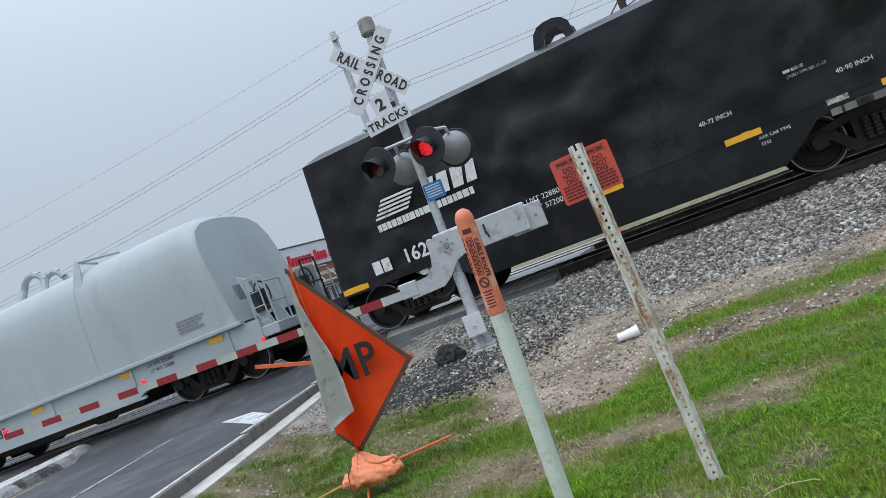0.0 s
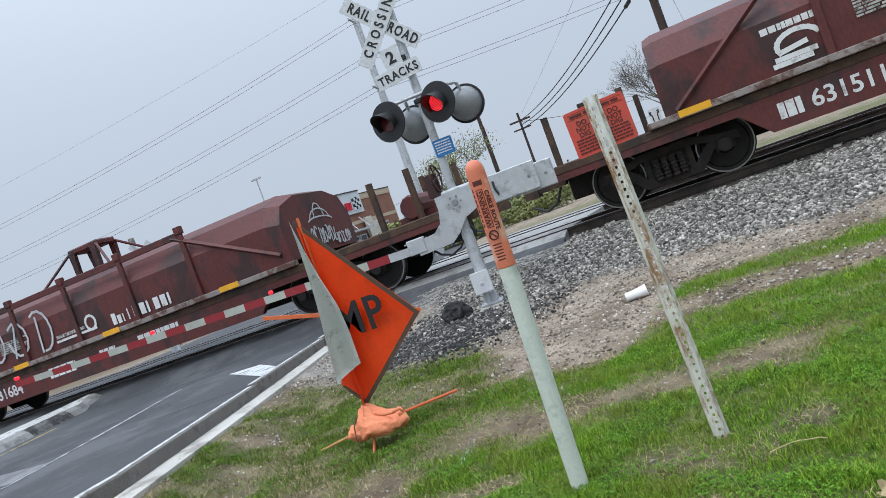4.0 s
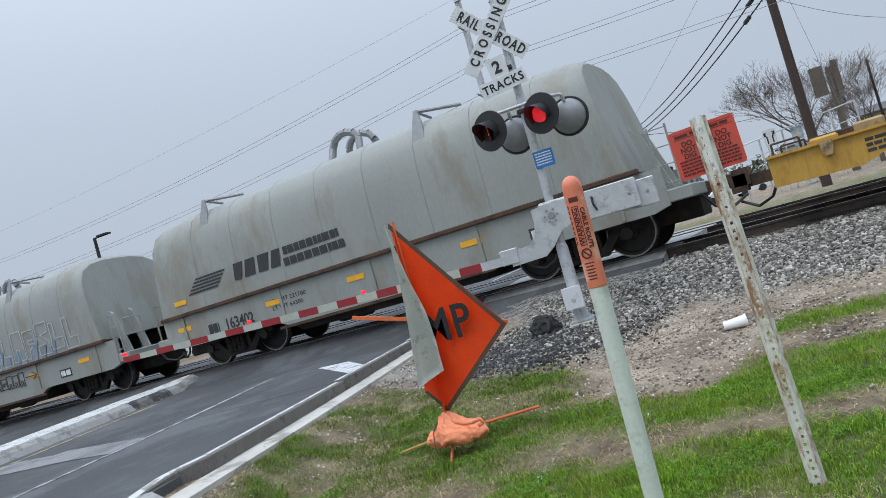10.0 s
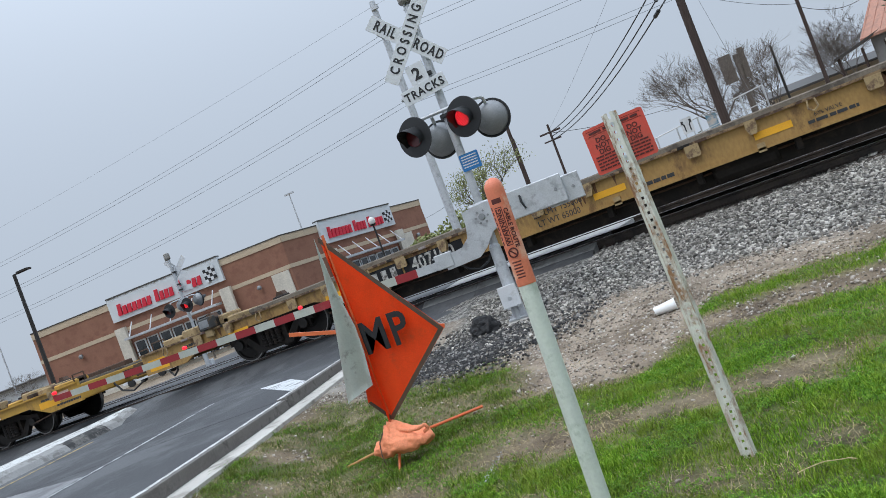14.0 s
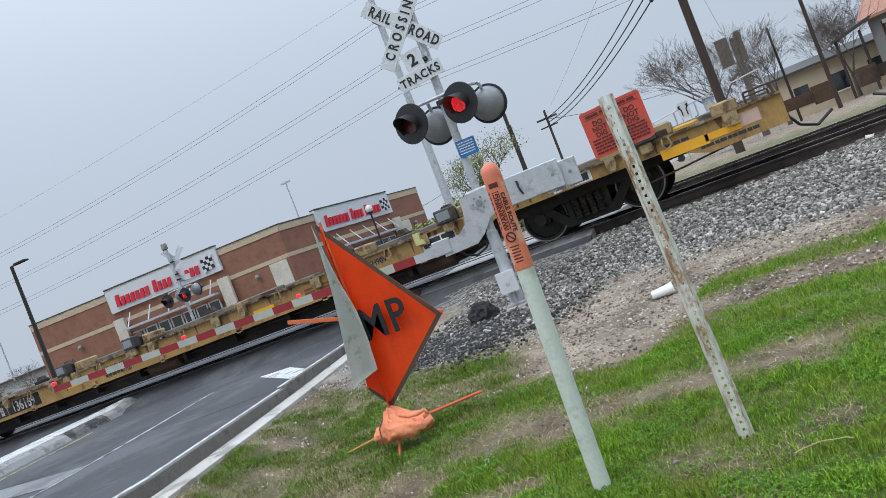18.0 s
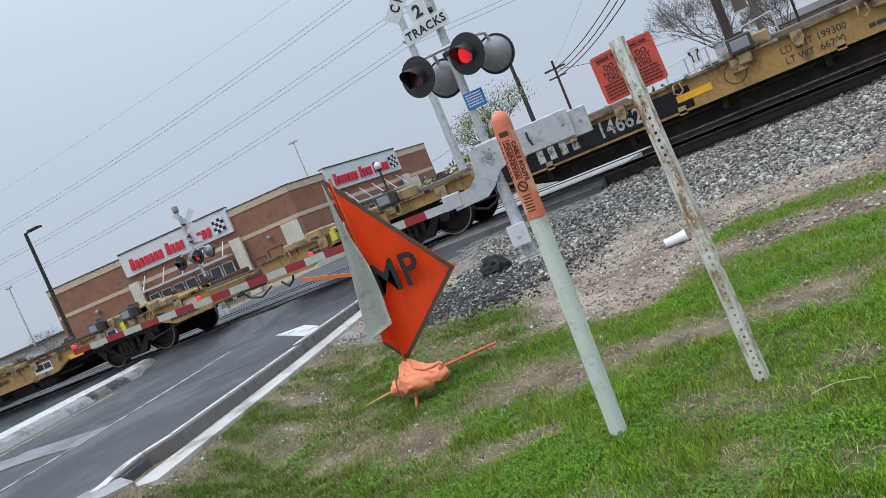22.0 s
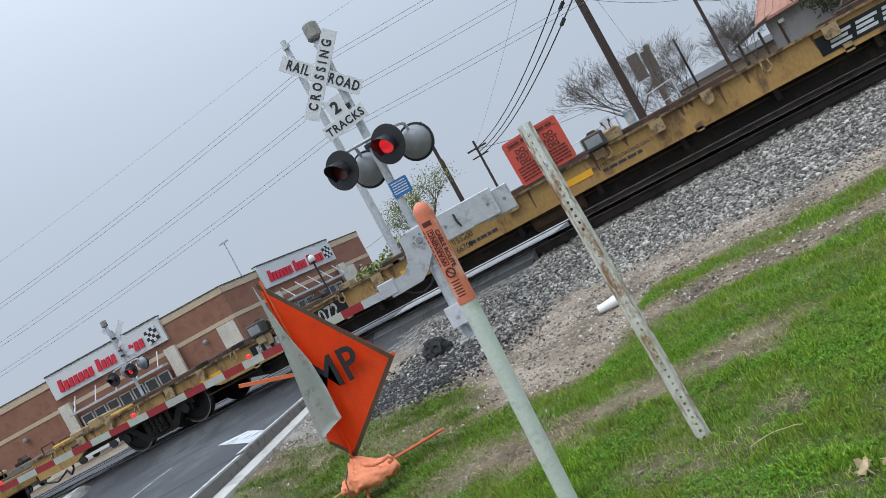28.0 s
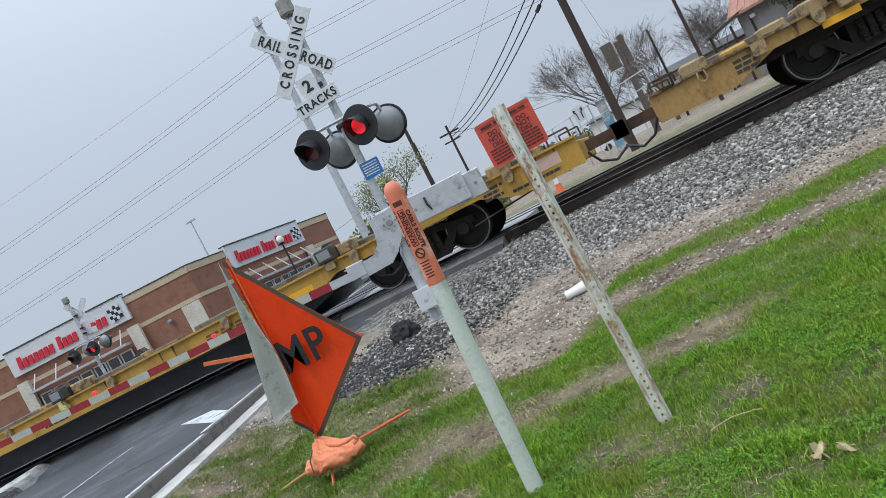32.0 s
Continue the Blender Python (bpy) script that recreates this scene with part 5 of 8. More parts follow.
    if style == 0:
        bm = bmesh.new()
        strokes(bm, scrawl(3.8, 1.3, 3.2, 1.0, 4, 9) + scrawl(2.5, 1.7, 1.2, 0.4, 6, 11), y - 0.012, 0.055)
        part("graffiti", bm, "graffiti_white", car, "large white graffiti letters")
        bm = bmesh.new()
        arcs = [[(0.1 + w * math.cos(a), 0.62 + h * math.sin(a)) for a in np.linspace(0.2, 2.9, 9)] for w, h in ((0.22, 0.4), (0.42, 0.28), (0.5, 0.1))]
        strokes(bm, arcs + scrawl(-0.45, 0.12, 1.0, 0.4, 7, 14) + scrawl(0.5, 0.05, 0.6, 0.25, 6, 3), 0.0, 0.03)
        end_tag = part("end_graffiti", bm, "graffiti_white", car, "white graffiti scrawl on the cover's end")
        end_tag.matrix_basis = pose(X1 + 0.012, 0, 1.2, 0, 0, 90)
    if style == 1:
        bm = bmesh.new()
        lathe(bm, [(0.02, 0), (0.3, 0.001), (0.3, 0.004)], 20, "Y", at=(9.5, y - 0.01, 1.56))
        part("graffiti_blob", bm, "graffiti_teal", car, "round teal graffiti face")
        bm = bmesh.new()
        strokes(bm, scrawl(6.9, 1.58, 0.85, 0.32, 5, 7), y - 0.012, 0.035)
        part("graffiti", bm, "graffiti_pink", car, "purple graffiti tag")
        bm = bmesh.new()
        strokes(bm, scrawl(11.0, 1.3, 1.1, 0.45, 7, 5), y - 0.012, 0.012)
        part("graffiti_tag", bm, "rust_pale", car, "thin faint graffiti")
    for x in (2.0, L - 2.75):
        bogie(car, x, 0.46)
    coupler(car, 0.1, -1)
    coupler(car, L - 0.1, 1)
    return car


def shared(name, bm, mat):
    me = bpy.data.meshes.new(name)
    bm.to_mesh(me)
    bm.free()
    me.materials.append(M[mat])
    return me


bm = bmesh.new()
prism(bm, [(-0.085, 0.09), (-0.085, -0.03), (-0.05, -0.13), (0.05, -0.13), (0.085, -0.03), (0.085, 0.09)], -0.05, 0.05)
POCKET = shared("stake_pocket", bm, "tan_paint")
bm = bmesh.new()
bent(bm, [(-0.05, 0, 0.07), (-0.07, -0.03, -0.06), (0, -0.035, -0.11), (0.07, -0.03, -0.06), (0.05, 0, 0.07)], 0.014, 5)
RING = shared("lashing_ring", bm, "tan_paint")
bm = bmesh.new()
prism(bm, [(-0.11, 0.07), (-0.11, -0.1), (-0.085, -0.13), (0.085, -0.13), (0.11, -0.1), (0.11, 0.07)], -0.015, 0.015)
TAB = shared("hanging_tab", bm, "tan_paint")


def flat_car(number, style, posts, seed, extra, L=26.9):
    """A long low flat car for trailers and containers; style: plain, panel, band (dark lower side) or smooth (deep black belly)."""
    rng = random.Random(seed)
    smooth = style == "smooth"
    paint = "yellow_smooth" if smooth else "yellow"
    label = {"plain": "long empty yellow flat railway car with grimy rust streaked sides", "panel": "long empty yellow flat railway car with black number panels", "band": "long empty yellow flat railway car with a black lower band", "smooth": "long empty clean yellow flat railway car with a deep black belly"}[style]
    car = thing("flat_car", Matrix(), label, "railway car", "flat cars")
    side = [(0.0, 0.95), (0.0, 0.5), (1.2, 0.48), (1.9, 0.74), (4.9, 0.74), (5.6, 0.5), (L - 5.6, 0.5), (L - 4.9, 0.74), (L - 1.9, 0.74), (L - 1.2, 0.48), (L, 0.5), (L, 0.95)]
    for s in (-1, 1):
        bm = bmesh.new()
        prism(bm, side, s * 1.4 - 0.04, s * 1.4 + 0.04)
        sill = part("side_sill", bm, paint, car)
        bm = bmesh.new()
        box(bm, 0, L, s * 1.43 - 0.07, s * 1.43 + 0.07, 0.945, 0.985)
        part("top_flange", bm, "flange" if not smooth else paint, sill)
        if not smooth:
            for k in range(26):
                x = rng.uniform(0.3, L - 0.3)
                part("flange_scab", bevel_box(x - rng.uniform(0.03, 0.12), x + rng.uniform(0.03, 0.12), s * 1.43 - 0.074, s * 1.43 + 0.074, 0.941, 0.99, 0.004), rng.choice(("rust", "rust_pale", "under")), sill) if s < 0 else None
        bm = bmesh.new()
        box(bm, 5.7, L - 5.7, s * 1.42 - 0.07, s * 1.42 + 0.07, 0.49, 0.525)
        part("bottom_flange", bm, "coal" if smooth else paint, sill)
        if s > 0:
            continue
        for k, x in enumerate(np.arange(0.85, L - 0.3, 0.9 if not smooth else 3.1)):
            if k % 3 == 1 and not smooth:
                o = new("hanging_tab", TAB)
                o.parent, o.location = sill, (x + rng.uniform(-0.1, 0.1), -1.5, 0.88)
            elif k % 3 == 2 or smooth:
                o = new("stake_pocket", POCKET)
                o.parent, o.location = sill, (x + rng.uniform(-0.06, 0.06), -1.5, 0.89)
            else:
                o = new("lashing_ring", RING)
                o.parent, o.location = sill, (x + rng.uniform(-0.06, 0.06), -1.51, 0.88)
        bm = bmesh.new()
        for k in range(30 if not smooth else 8):
            x, w, drop = rng.uniform(0.3, L - 0.3), rng.uniform(0.015, 0.06), rng.uniform(0.08, 0.34)
            low = 0.76 if x < 5.7 or x > L - 5.7 else 0.535
            z = max(low, 0.94 - drop)
            prism(bm, [(x - w, 0.94), (x + w, 0.94), (x + 0.5 * w, 0.5 * (0.94 + z)), (x + 0.25 * w, z), (x - 0.2 * w, z + 0.02), (x - 0.6 * w, 0.5 * (0.94 + z))], -1.4425, -1.4395)
        tagged(part("rust_runs", bm, "streak", sill, "brown rust runs below the deck's edge"), kind="stuff")
        if not smooth:
            for x in np.arange(6.6, L - 6, 2.3):
                bm = bmesh.new()
                box(bm, x - 0.06, x + 0.06, -1.49, -1.43, 0.46, 0.6)
                part("sill_lug", bm, "tan_paint", sill)
    part("deck", bevel_box(0.02, L - 0.02, -1.36, 1.36, 0.87, 0.95, 0.01), "deck", car)
    bm = bmesh.new()
    if smooth:
        prism(bm, [(4.2, 0.9), (5.0, 0.5), (6.4, 0.12), (L - 6.4, 0.12), (L - 5.0, 0.5), (L - 4.2, 0.9)], -1.34, 1.34)
        part("belly", bm, "coal", car, "deep black belly plate")
    else:
        prism(bm, [(1.2, 0.85), (1.2, 0.6), (5.2, 0.55), (6.6, 0.2), (L - 6.6, 0.2), (L - 5.2, 0.55), (L - 1.2, 0.6), (L - 1.2, 0.85)], -1.1, 1.1)
        part("centre_sill", bm, "under", car)
        for x in np.arange(6.5, L - 6, 1.5):
            part("cross_bearer", bevel_box(x - 0.05, x + 0.05, -1.35, -0.9, 0.3, 0.86, 0.01), "under", car)
    for s in (-0.75, 0.75):
        for x0, x1 in ((0.6, L * 0.3), (L * 0.36, L * 0.62), (L * 0.68, L - 0.6)):
            part("wheel_guide", bevel_box(x0, x1, s - 0.14, s + 0.14, 0.95, 1.09, 0.02), "deck" if seed % 3 else "rust", car)
    for x in posts:
        for s in (-1, 1):
            ped = part("container_pedestal", bevel_box(x - 0.17, x + 0.17, s * 1.25 - 0.15, s * 1.25 + 0.15, 0.98, 1.2, 0.02), "under", car)
            bm = bmesh.new()
            prism(bm, [(x - 0.13, 1.2), (x - 0.06, 1.3), (x + 0.06, 1.3), (x + 0.13, 1.2)], s * 1.28 - 0.09, s * 1.28 + 0.09)
            part("twist_lock", bm, "rust", ped)
            if s < 0:
                head = part("pedestal_head", bevel_box(x - 0.18, x + 0.18, -1.6, -1.38, 0.99, 1.25, 0.02), "box_grey", ped, "dark grey box over the deck's edge")
                part("face_plate", bevel_box(x - 0.13, x + 0.13, -1.612, -1.598, 1.04, 1.2, 0.006), "grey_back", head)
                part("foot_block", bevel_box(x - 0.11, x + 0.1, -1.55, -1.445, 0.82, 0.992, 0.02), "tan_paint", ped, "tan steel foot block")
                part("pad", bevel_box(x - 0.02, x + 0.42, -1.3, -0.8, 0.98, 1.2, 0.03), "tan_paint", ped, "worn tan pad")
    # raised trailer bridge plates and clutter near both ends
    for x0, way in ((0.5, 1), (L - 0.5, -1)):
        for k in range(4):
            x = x0 + way * (0.3 + 0.62 * k)
            part("bridge_block", bevel_box(x - 0.2, x + 0.2, -1.3, -0.55 + 0.2 * (k % 2), 0.95, 1.06 + 0.05 * ((k + seed) % 3), 0.03), "tan_paint" if (k + seed) % 3 else "yellow_smooth", car)
    for x in (0.28, L - 0.28):
        part("end_sill", bevel_box(x - 0.28, x + 0.28, -1.36, 1.36, 0.52, 0.9, 0.03), paint, car)
        for y in (-1.1, 1.0):
            bm = bmesh.new()
            bent(bm, [(x - 0.2, y, 0.96), (x - 0.2, y, 1.16), (x + 0.2, y, 1.16), (x + 0.2, y, 0.96)], 0.018, 6)
            part("grab_iron", bm, "rust", car)
    for x, w in ((13.2, 1.0), (20.5, 0.8)):
        bm = bmesh.new()
        lathe(bm, [(0.16, -w / 2), (0.2, -w / 2 + 0.05), (0.2, w / 2 - 0.05), (0.16, w / 2)], 12, "X", at=(x, -1.1, 0.4))
        part("air_tank", bm, "rust" if seed % 2 else "under", car)
    y = -1.444
    px = extra.get("px", 7.1)
    white = style in ("panel", "band", "smooth")
    if style in ("band", "smooth"):
        bm = bmesh.new()
        prism(bm, [(px - 1.6, 0.53), (px + 2.2, 0.53), (px + 2.2, 0.87), (px - 1.1, 0.87)] if not smooth else [(px - 1.6, 0.5), (px + 2.2, 0.5), (px + 2.2, 0.94), (px - 1.4, 0.94)], y - 0.003, y + 0.003)
        part("number_panel", bm, "coal", car, "black number band")
    elif style == "panel":
        bm = bmesh.new()
        for a, b in ((px - 0.6, px + 0.42), (px + 0.46, px + 1.75)):
            box(bm, a, b, y - 0.003, y + 0.003, 0.57, 0.88)
        part("number_panel", bm, "coal", car, "black number panel")
    side_text(car, number, px + 1.1, 0.72, 0.33 if smooth else 0.36, "letter_worn" if white else "letter_dark", y - 0.005, bold=0.006, wide=1.08 if smooth else 0.85)
    mx = px - 1.1 if smooth else px - 0.46
    for k in range(4):
        bm = bmesh.new()
        box(bm, mx + k * 0.21, mx + 0.12 + k * 0.21, y - 0.007, y - 0.003, 0.61, 0.83)
        part("reporting_mark", bm, "letter_worn" if white else "letter_dark", car)
    for x in extra.get("strips", (2.6, 5.2, 10.85, 13.45, 16.05, 20.9)):
        bm = bmesh.new()
        box(bm, x, x + 0.55, y - 0.004, y + 0.002, 0.66, 0.77)
        part("reflector", bm, "yellow_clean", car, "yellow reflective strip")
    if "load" in extra:
        lx = extra.get("lx", 10.2)
        side_text(car, extra["load"], lx, 0.77, 0.15, "letter_dark", y, wide=0.9)
        side_text(car, extra["light"], lx - 0.02, 0.61, 0.15, "letter_dark", y, wide=0.9)
    if "words" in extra:
        side_text(car, extra["words"], 14.5, 0.72, 0.085, "letter_dark", y, wide=0.95)
    else:
        word_bars(car, 14.2, 15.1, 0.72, 0.05, "letter_dark", y, 1, seed + 1, 6)
    word_bars(car, 14.2, 14.9, 0.63, 0.05, "letter_dark", y, 1, seed + 4, 4)
    word_bars(car, 25.1, 25.5, 0.82, 0.05, "letter_dark", y, 3, seed + 2, 2)
    word_bars(car, 25.6, 26.5, 0.6, 0.05, "letter_dark", y, 1, seed + 3, 7)
    word_bars(car, 1.3, 1.7, 0.82, 0.05, "letter_dark", y, 3, seed + 5, 2)
    word_bars(car, 11.6, 12.2, 0.62, 0.06, "letter_dark", y, 1, seed + 6, 4)
    bm = bmesh.new()
    box(bm, L - 0.75, L - 0.35, y - 0.003, y + 0.003, 0.68, 0.88)
    part("notice", bm, "notice_pink", car, "faded pink notice plate")
    bm = bmesh.new()
    box(bm, 25.0, 25.75, y - 0.004, y + 0.002, 0.62, 0.78) if seed % 2 else box(bm, 0.15, 0.75, y - 0.004, y + 0.002, 0.55, 0.8)
    part("end_patch", bm, "yellow_clean", car, "bright yellow patch")
    # the owner's mark as plain slanting blocks, each split by a gap
    if "white_tag" in extra:
        bm = bmesh.new()
        box(bm, 17.75, 19.1, y - 0.003, y + 0.002, 0.57, 0.86)
        part("mark_ground", bm, "coal", car, "black patch behind the mark")
    ox, ink = extra.get("owner", (18.2, "graffiti_brown"))
    for k in range(3 if ox else 0):
        bm = bmesh.new()
        for q in range(3):
            u, z = ox - 0.52 + 0.37 * k + 0.02 * q, 0.62 + 0.07 * q
            prism(bm, [(u, z), (u + 0.3 - 0.05 * (q == 1), z), (u + 0.31 - 0.05 * (q == 1), z + 0.045), (u + 0.01, z + 0.045)], y - 0.006, y - 0.002)
        part("owner_mark", bm, ink, car, "plain worn striped block")
    if "stencil" in extra:
        side_text(car, extra["stencil"][1], extra["stencil"][0], extra["stencil"][2], 0.155, "letter_dark", y, wide=0.95, bold=0.004)
    if "circle" in extra:
        bm = bmesh.new()
        cx = extra["circle"]
        bent(bm, [(cx + 0.16 * math.cos(a * math.pi / 12), y, 0.75 + 0.16 * math.sin(a * math.pi / 12)) for a in range(25)], 0.006, 4)
        part("chalk_ring", bm, "letter_dark", car, "dark circle drawn on the side")
        side_text(car, "F", cx, 0.75, 0.12, "letter_dark", y)
    if "frame_at" in extra:
        fx = extra["frame_at"]
        bm = bmesh.new()
        box(bm, fx - 0.36, fx + 0.36, y - 0.006, y + 0.002, 0.61, 0.86)
        board = part("notice_frame", bm, "letter_white", car, "white framed notice plate")
        for a, b in ((fx - 0.33, fx + 0.04), (fx + 0.07, fx + 0.33)):
            bm = bmesh.new()
            box(bm, a, b, y - 0.009, y - 0.006, 0.68, 0.83)
            part("notice_window", bm, "letter_dark", board)
    for x in extra.get("plates", ()):
        part("cover_plate", bevel_box(x - 0.2, x + 0.2, -1.47, -1.435, 0.66, 0.93, 0.015), "yellow", car, "raised steel plate over the bogie")
    for x in extra.get("yellow_tags", ()):
        bm = bmesh.new()
        prism(bm, [(x - 0.06, 1.0), (x - 0.07, 0.8), (x + 0.07, 0.8), (x + 0.06, 1.0)], -1.56, -1.47)
        part("brake_tag", bm, "yellow_tag", car, "bright yellow hanging tag")
    for k in range(extra.get("tags", 0)):
        bm = bmesh.new()
        strokes(bm, scrawl(20.3 - 4.3 * k, 0.55, 1.3, 0.34, 4, seed + k), y - 0.004, 0.03)
        part("graffiti", bm, "rust", car, "brown graffiti tag")
    bm = bmesh.new()
    box(bm, L - 3.75, L - 3.05, y - 0.006, y + 0.002, 0.76, 0.94)
    plate = part("notice_frame", bm, "letter_white", car, "white framed notice plate")
    for a, b in ((L - 3.7, L - 3.43), (L - 3.38, L - 3.1)):
        bm = bmesh.new()
        box(bm, a, b, y - 0.009, y - 0.006, 0.79, 0.91)
        part("notice_window", bm, "letter_dark", plate)
    for k in range(9):
        x = rng.uniform(1.0, L - 1.0)
        part("deck_fitting", bevel_box(x - rng.uniform(0.06, 0.16), x + rng.uniform(0.06, 0.16), -1.32, -1.1, 0.96, 0.985 + rng.uniform(0.04, 0.12), 0.012), rng.choice(("rust", "tan_paint", "under")), car)
    for x in extra.get("hooks", ()):
        bm = bmesh.new()
        prism(bm, [(x - 0.07, 1.02), (x - 0.07, 0.8), (x + 0.12, 0.78), (x + 0.12, 0.85), (x + 0.05, 0.88), (x + 0.05, 1.02)], -1.58, -1.47)
        part("brake_hook", bm, "tag_pale", car, "pale yellow hanging tag")
    bm = bmesh.new()
    rod(bm, (5.0, -1.2, 0.42), (L - 5.0, -1.2, 0.42), 0.02, n=6)
    rod(bm, (L - 2.2, -1.3, 0.36), (L - 0.3, -1.3, 0.55), 0.018, n=6)
    part("brake_pipe", bm, "rust", car)
    for x in (3.35, L - 3.35):
        bogie(car, x, 0.42)
    coupler(car, 0.05, -1, 0.72)
    coupler(car, L - 0.05, 1, 0.72)
    return car


# every car with the x of its front when the clip starts
TRAIN = []


def put_car(car, x):
    TRAIN.append((car, x))


put_car(round_coil_car("silver"), -22.05)
put_car(black_coil_car("162331", False), -7.62)
put_car(black_coil_car("162202", True), 6.05)
put_car(maroon_coil_car("631684", 0), 19.4)
put_car(maroon_coil_car("631511", 1), 38.25)
put_car(maroon_coil_car("631273", 2), 56.1)
put_car(round_coil_car("grey"), 73.0)
put_car(round_coil_car("grey second"), 87.24)
FLATS = [
    ("154919", "smooth", (8.6, 11.5, 13.4, 20.8, 22.6), 3, {"px": 6.4, "load": "LD LMT 154700", "light": "LT WT  65300", "lx": 10.6, "hooks": (11.7, 20.2), "tags": 1}, 26.5, -0.3),
    ("407100", "panel", (2.2, 9.0, 17.8, 24.0), 4, {"px": 6.6, "load": "LD LMT 155000", "light": "LT WT 65000", "words": "60% VALVE"}, 26.9, 0.1),
    ("136169", "panel", (5.8, 10.42, 12.8, 18.84, 21.15, 24.84), 5, {"px": 7.45, "strips": (2.6, 5.4, 10.25, 16.3, 18.8, 25.7), "load": "LD LMT 198300", "light": "LT WT  87700", "lx": 12.1, "owner": (18.16, "graffiti_brown"), "stencil": (19.43, "NSH90V", 0.79), "frame_at": 20.84, "hooks": (20.5,)}, 26.9, 0.0),
    ("136272", "panel", (2.4, 7.68, 16.04, 18.49, 23.31, 24.5), 6, {"px": 7.05, "strips": (2.6, 5.95, 12.9, 16.3, 21.9), "load": "LD LMT 195200", "light": "LT WT 65800", "lx": 12.1, "owner": (17.9, "letter_worn"), "stencil": (19.1, "NSH90V", 0.75), "frame_at": 20.82, "plates": (23.04,), "yellow_tags": (24.23,)}, 26.9, 0.5),
    ("146627", "band", (3.42, 9.99, 11.83, 20.75), 7, {"px": 6.9, "strips": (2.43, 5.2, 8.87, 13.6, 16.2, 21.4), "load": "LD LMT 199300", "light": "LT WT  66700", "lx": 10.9, "hooks": (13.3, 16.9), "circle": 9.79, "owner": (19.15, "graffiti_brown"), "stencil": (20.66, "NSH90B", 0.68), "plates": (3.09,), "yellow_tags": (2.06,)}, 26.9, 0.7),
    ("136250", "panel", (2.0, 6.2, 10.94, 16.52, 19.68, 24.6), 8, {"px": 7.2, "load": "LD LMT 202600", "light": "LT WT 83400", "lx": 11.9, "hooks": (2.0, 6.7), "circle": 9.91, "owner": (18.27, "letter_worn"), "stencil": (19.36, "NSH 90V", 0.69), "yellow_tags": (17.12,)}, 26.9, 0.75),
    ("141072", "panel", (7.0, 10.67, 14.3, 19.01, 20.51, 24.9), 9, {"px": 7.2, "strips": (2.6, 5.2, 10.2, 13.5, 18.9), "load": "LD LMT 153300", "light": "LT WT 66700", "lx": 11.3, "words": "FOR RESTRICTED LOADING ONLY", "white_tag": True, "circle": 9.77, "owner": (18.42, "graffiti_white"), "frame_at": 19.65, "stencil": (20.35, "NSH90V", 0.67)}, 26.9, 0.6),
    ("256073", "smooth", (6.0, 15.0, 22.0), 10, {"px": 6.5, "hooks": (15.0,), "owner": (19.35, "graffiti_brown")}, 26.9, 0.9),
    ("139108", "panel", (3.0, 9.6, 18.4), 11, {"px": 7.1}, 26.9, 0.75),
]
for k, (number, style, posts, seed, extra, long, off) in enumerate(FLATS):
    put_car(flat_car(number, style, posts, seed, extra, long), 102.3 + 28.35 * k + off)


# ---- crossing signal: its own x runs across the road, -y faces the traffic ----
LAMPS = []


def lamp_unit(owner, x, y, z, way, phase):
    """A flashing lamp: black backing disc, hood, housing and a board of leds. The board's turning is made up: between
    flashes its dark side faces out in place of switching off.
    """
    head = part("lamp_housing", _lamp_housing(way), "black_metal", owner)
    head.matrix_basis = pose(x, y, z, 0, 0, -26 if way < 0 else -12)
    bm = bmesh.new()
    lathe(bm, [(0.14, way * 0.0), (0.282, way * 0.0), (0.288, way * 0.012), (0.282, way * 0.024), (0.14, way * 0.024)], 32, "Y", cap=False)
    part("backing_disc", bm, "black_metal", head)
    bm = bmesh.new()
    n = 20
    a0, a1 = radians(-35), radians(215)
    rows = []
    for k in range(n + 1):
        a = a0 + (a1 - a0) * k / n
        reach = 0.32 * (0.4 + 0.6 * max(0.0, math.sin(a)) ** 0.7)
        rows.append([bm.verts.new((rr * math.cos(a), way * d, rr * math.sin(a) - (0.04 if d > 0.1 else 0))) for rr, d in ((0.15, 0.02), (0.145, reach), (0.139, reach), (0.144, 0.02))])
    for p, q in zip(rows, rows[1:]):
        for i in range(4):
            bm.faces.new((p[i], p[(i + 1) % 4], q[(i + 1) % 4], q[i]))
    bmesh.ops.recalc_face_normals(bm, faces=bm.faces[:])
    part("hood", bm, "black_metal", head)
    bm = bmesh.new()
    lathe(bm, [(0.133, -0.008), (0.138, 0.0), (0.133, 0.008)], 28, "Y")
    board = part("led_board", bm, "lens_dark", head, "dark red lamp lens")
    board.location = (0, way * 0.03, 0)
    if phase is not None:
        bm = bmesh.new()
        for i in range(-8, 9):
            for j in range(-8, 9):
                u, v = (i + 0.5 * (j % 2)) * 0.0195, j * 0.0185
                if u * u + v * v < 0.124 ** 2:
                    lathe(bm, [(0.006, way * 0.008), (0.0045, way * 0.0125), (0.001, way * 0.0135)], 5, "Y", at=(u, 0, v))
        part("leds", bm, "led", board, "glowing red leds")
        bm = bmesh.new()
        lathe(bm, [(0.13, way * 0.0082), (0.13, way * 0.0088)], 24, "Y")
        part("lit_lens", bm, "led_base", board, "lit red lens")
        LAMPS.append((board, way, phase))
    return head


def _lamp_housing(way):
    bm = bmesh.new()
    lathe(bm, [(0.16, way * 0.02), (0.165, way * -0.02), (0.16, way * -0.09), (0.11, way * -0.16), (0.05, way * -0.18)], 24, "Y")
    return bm


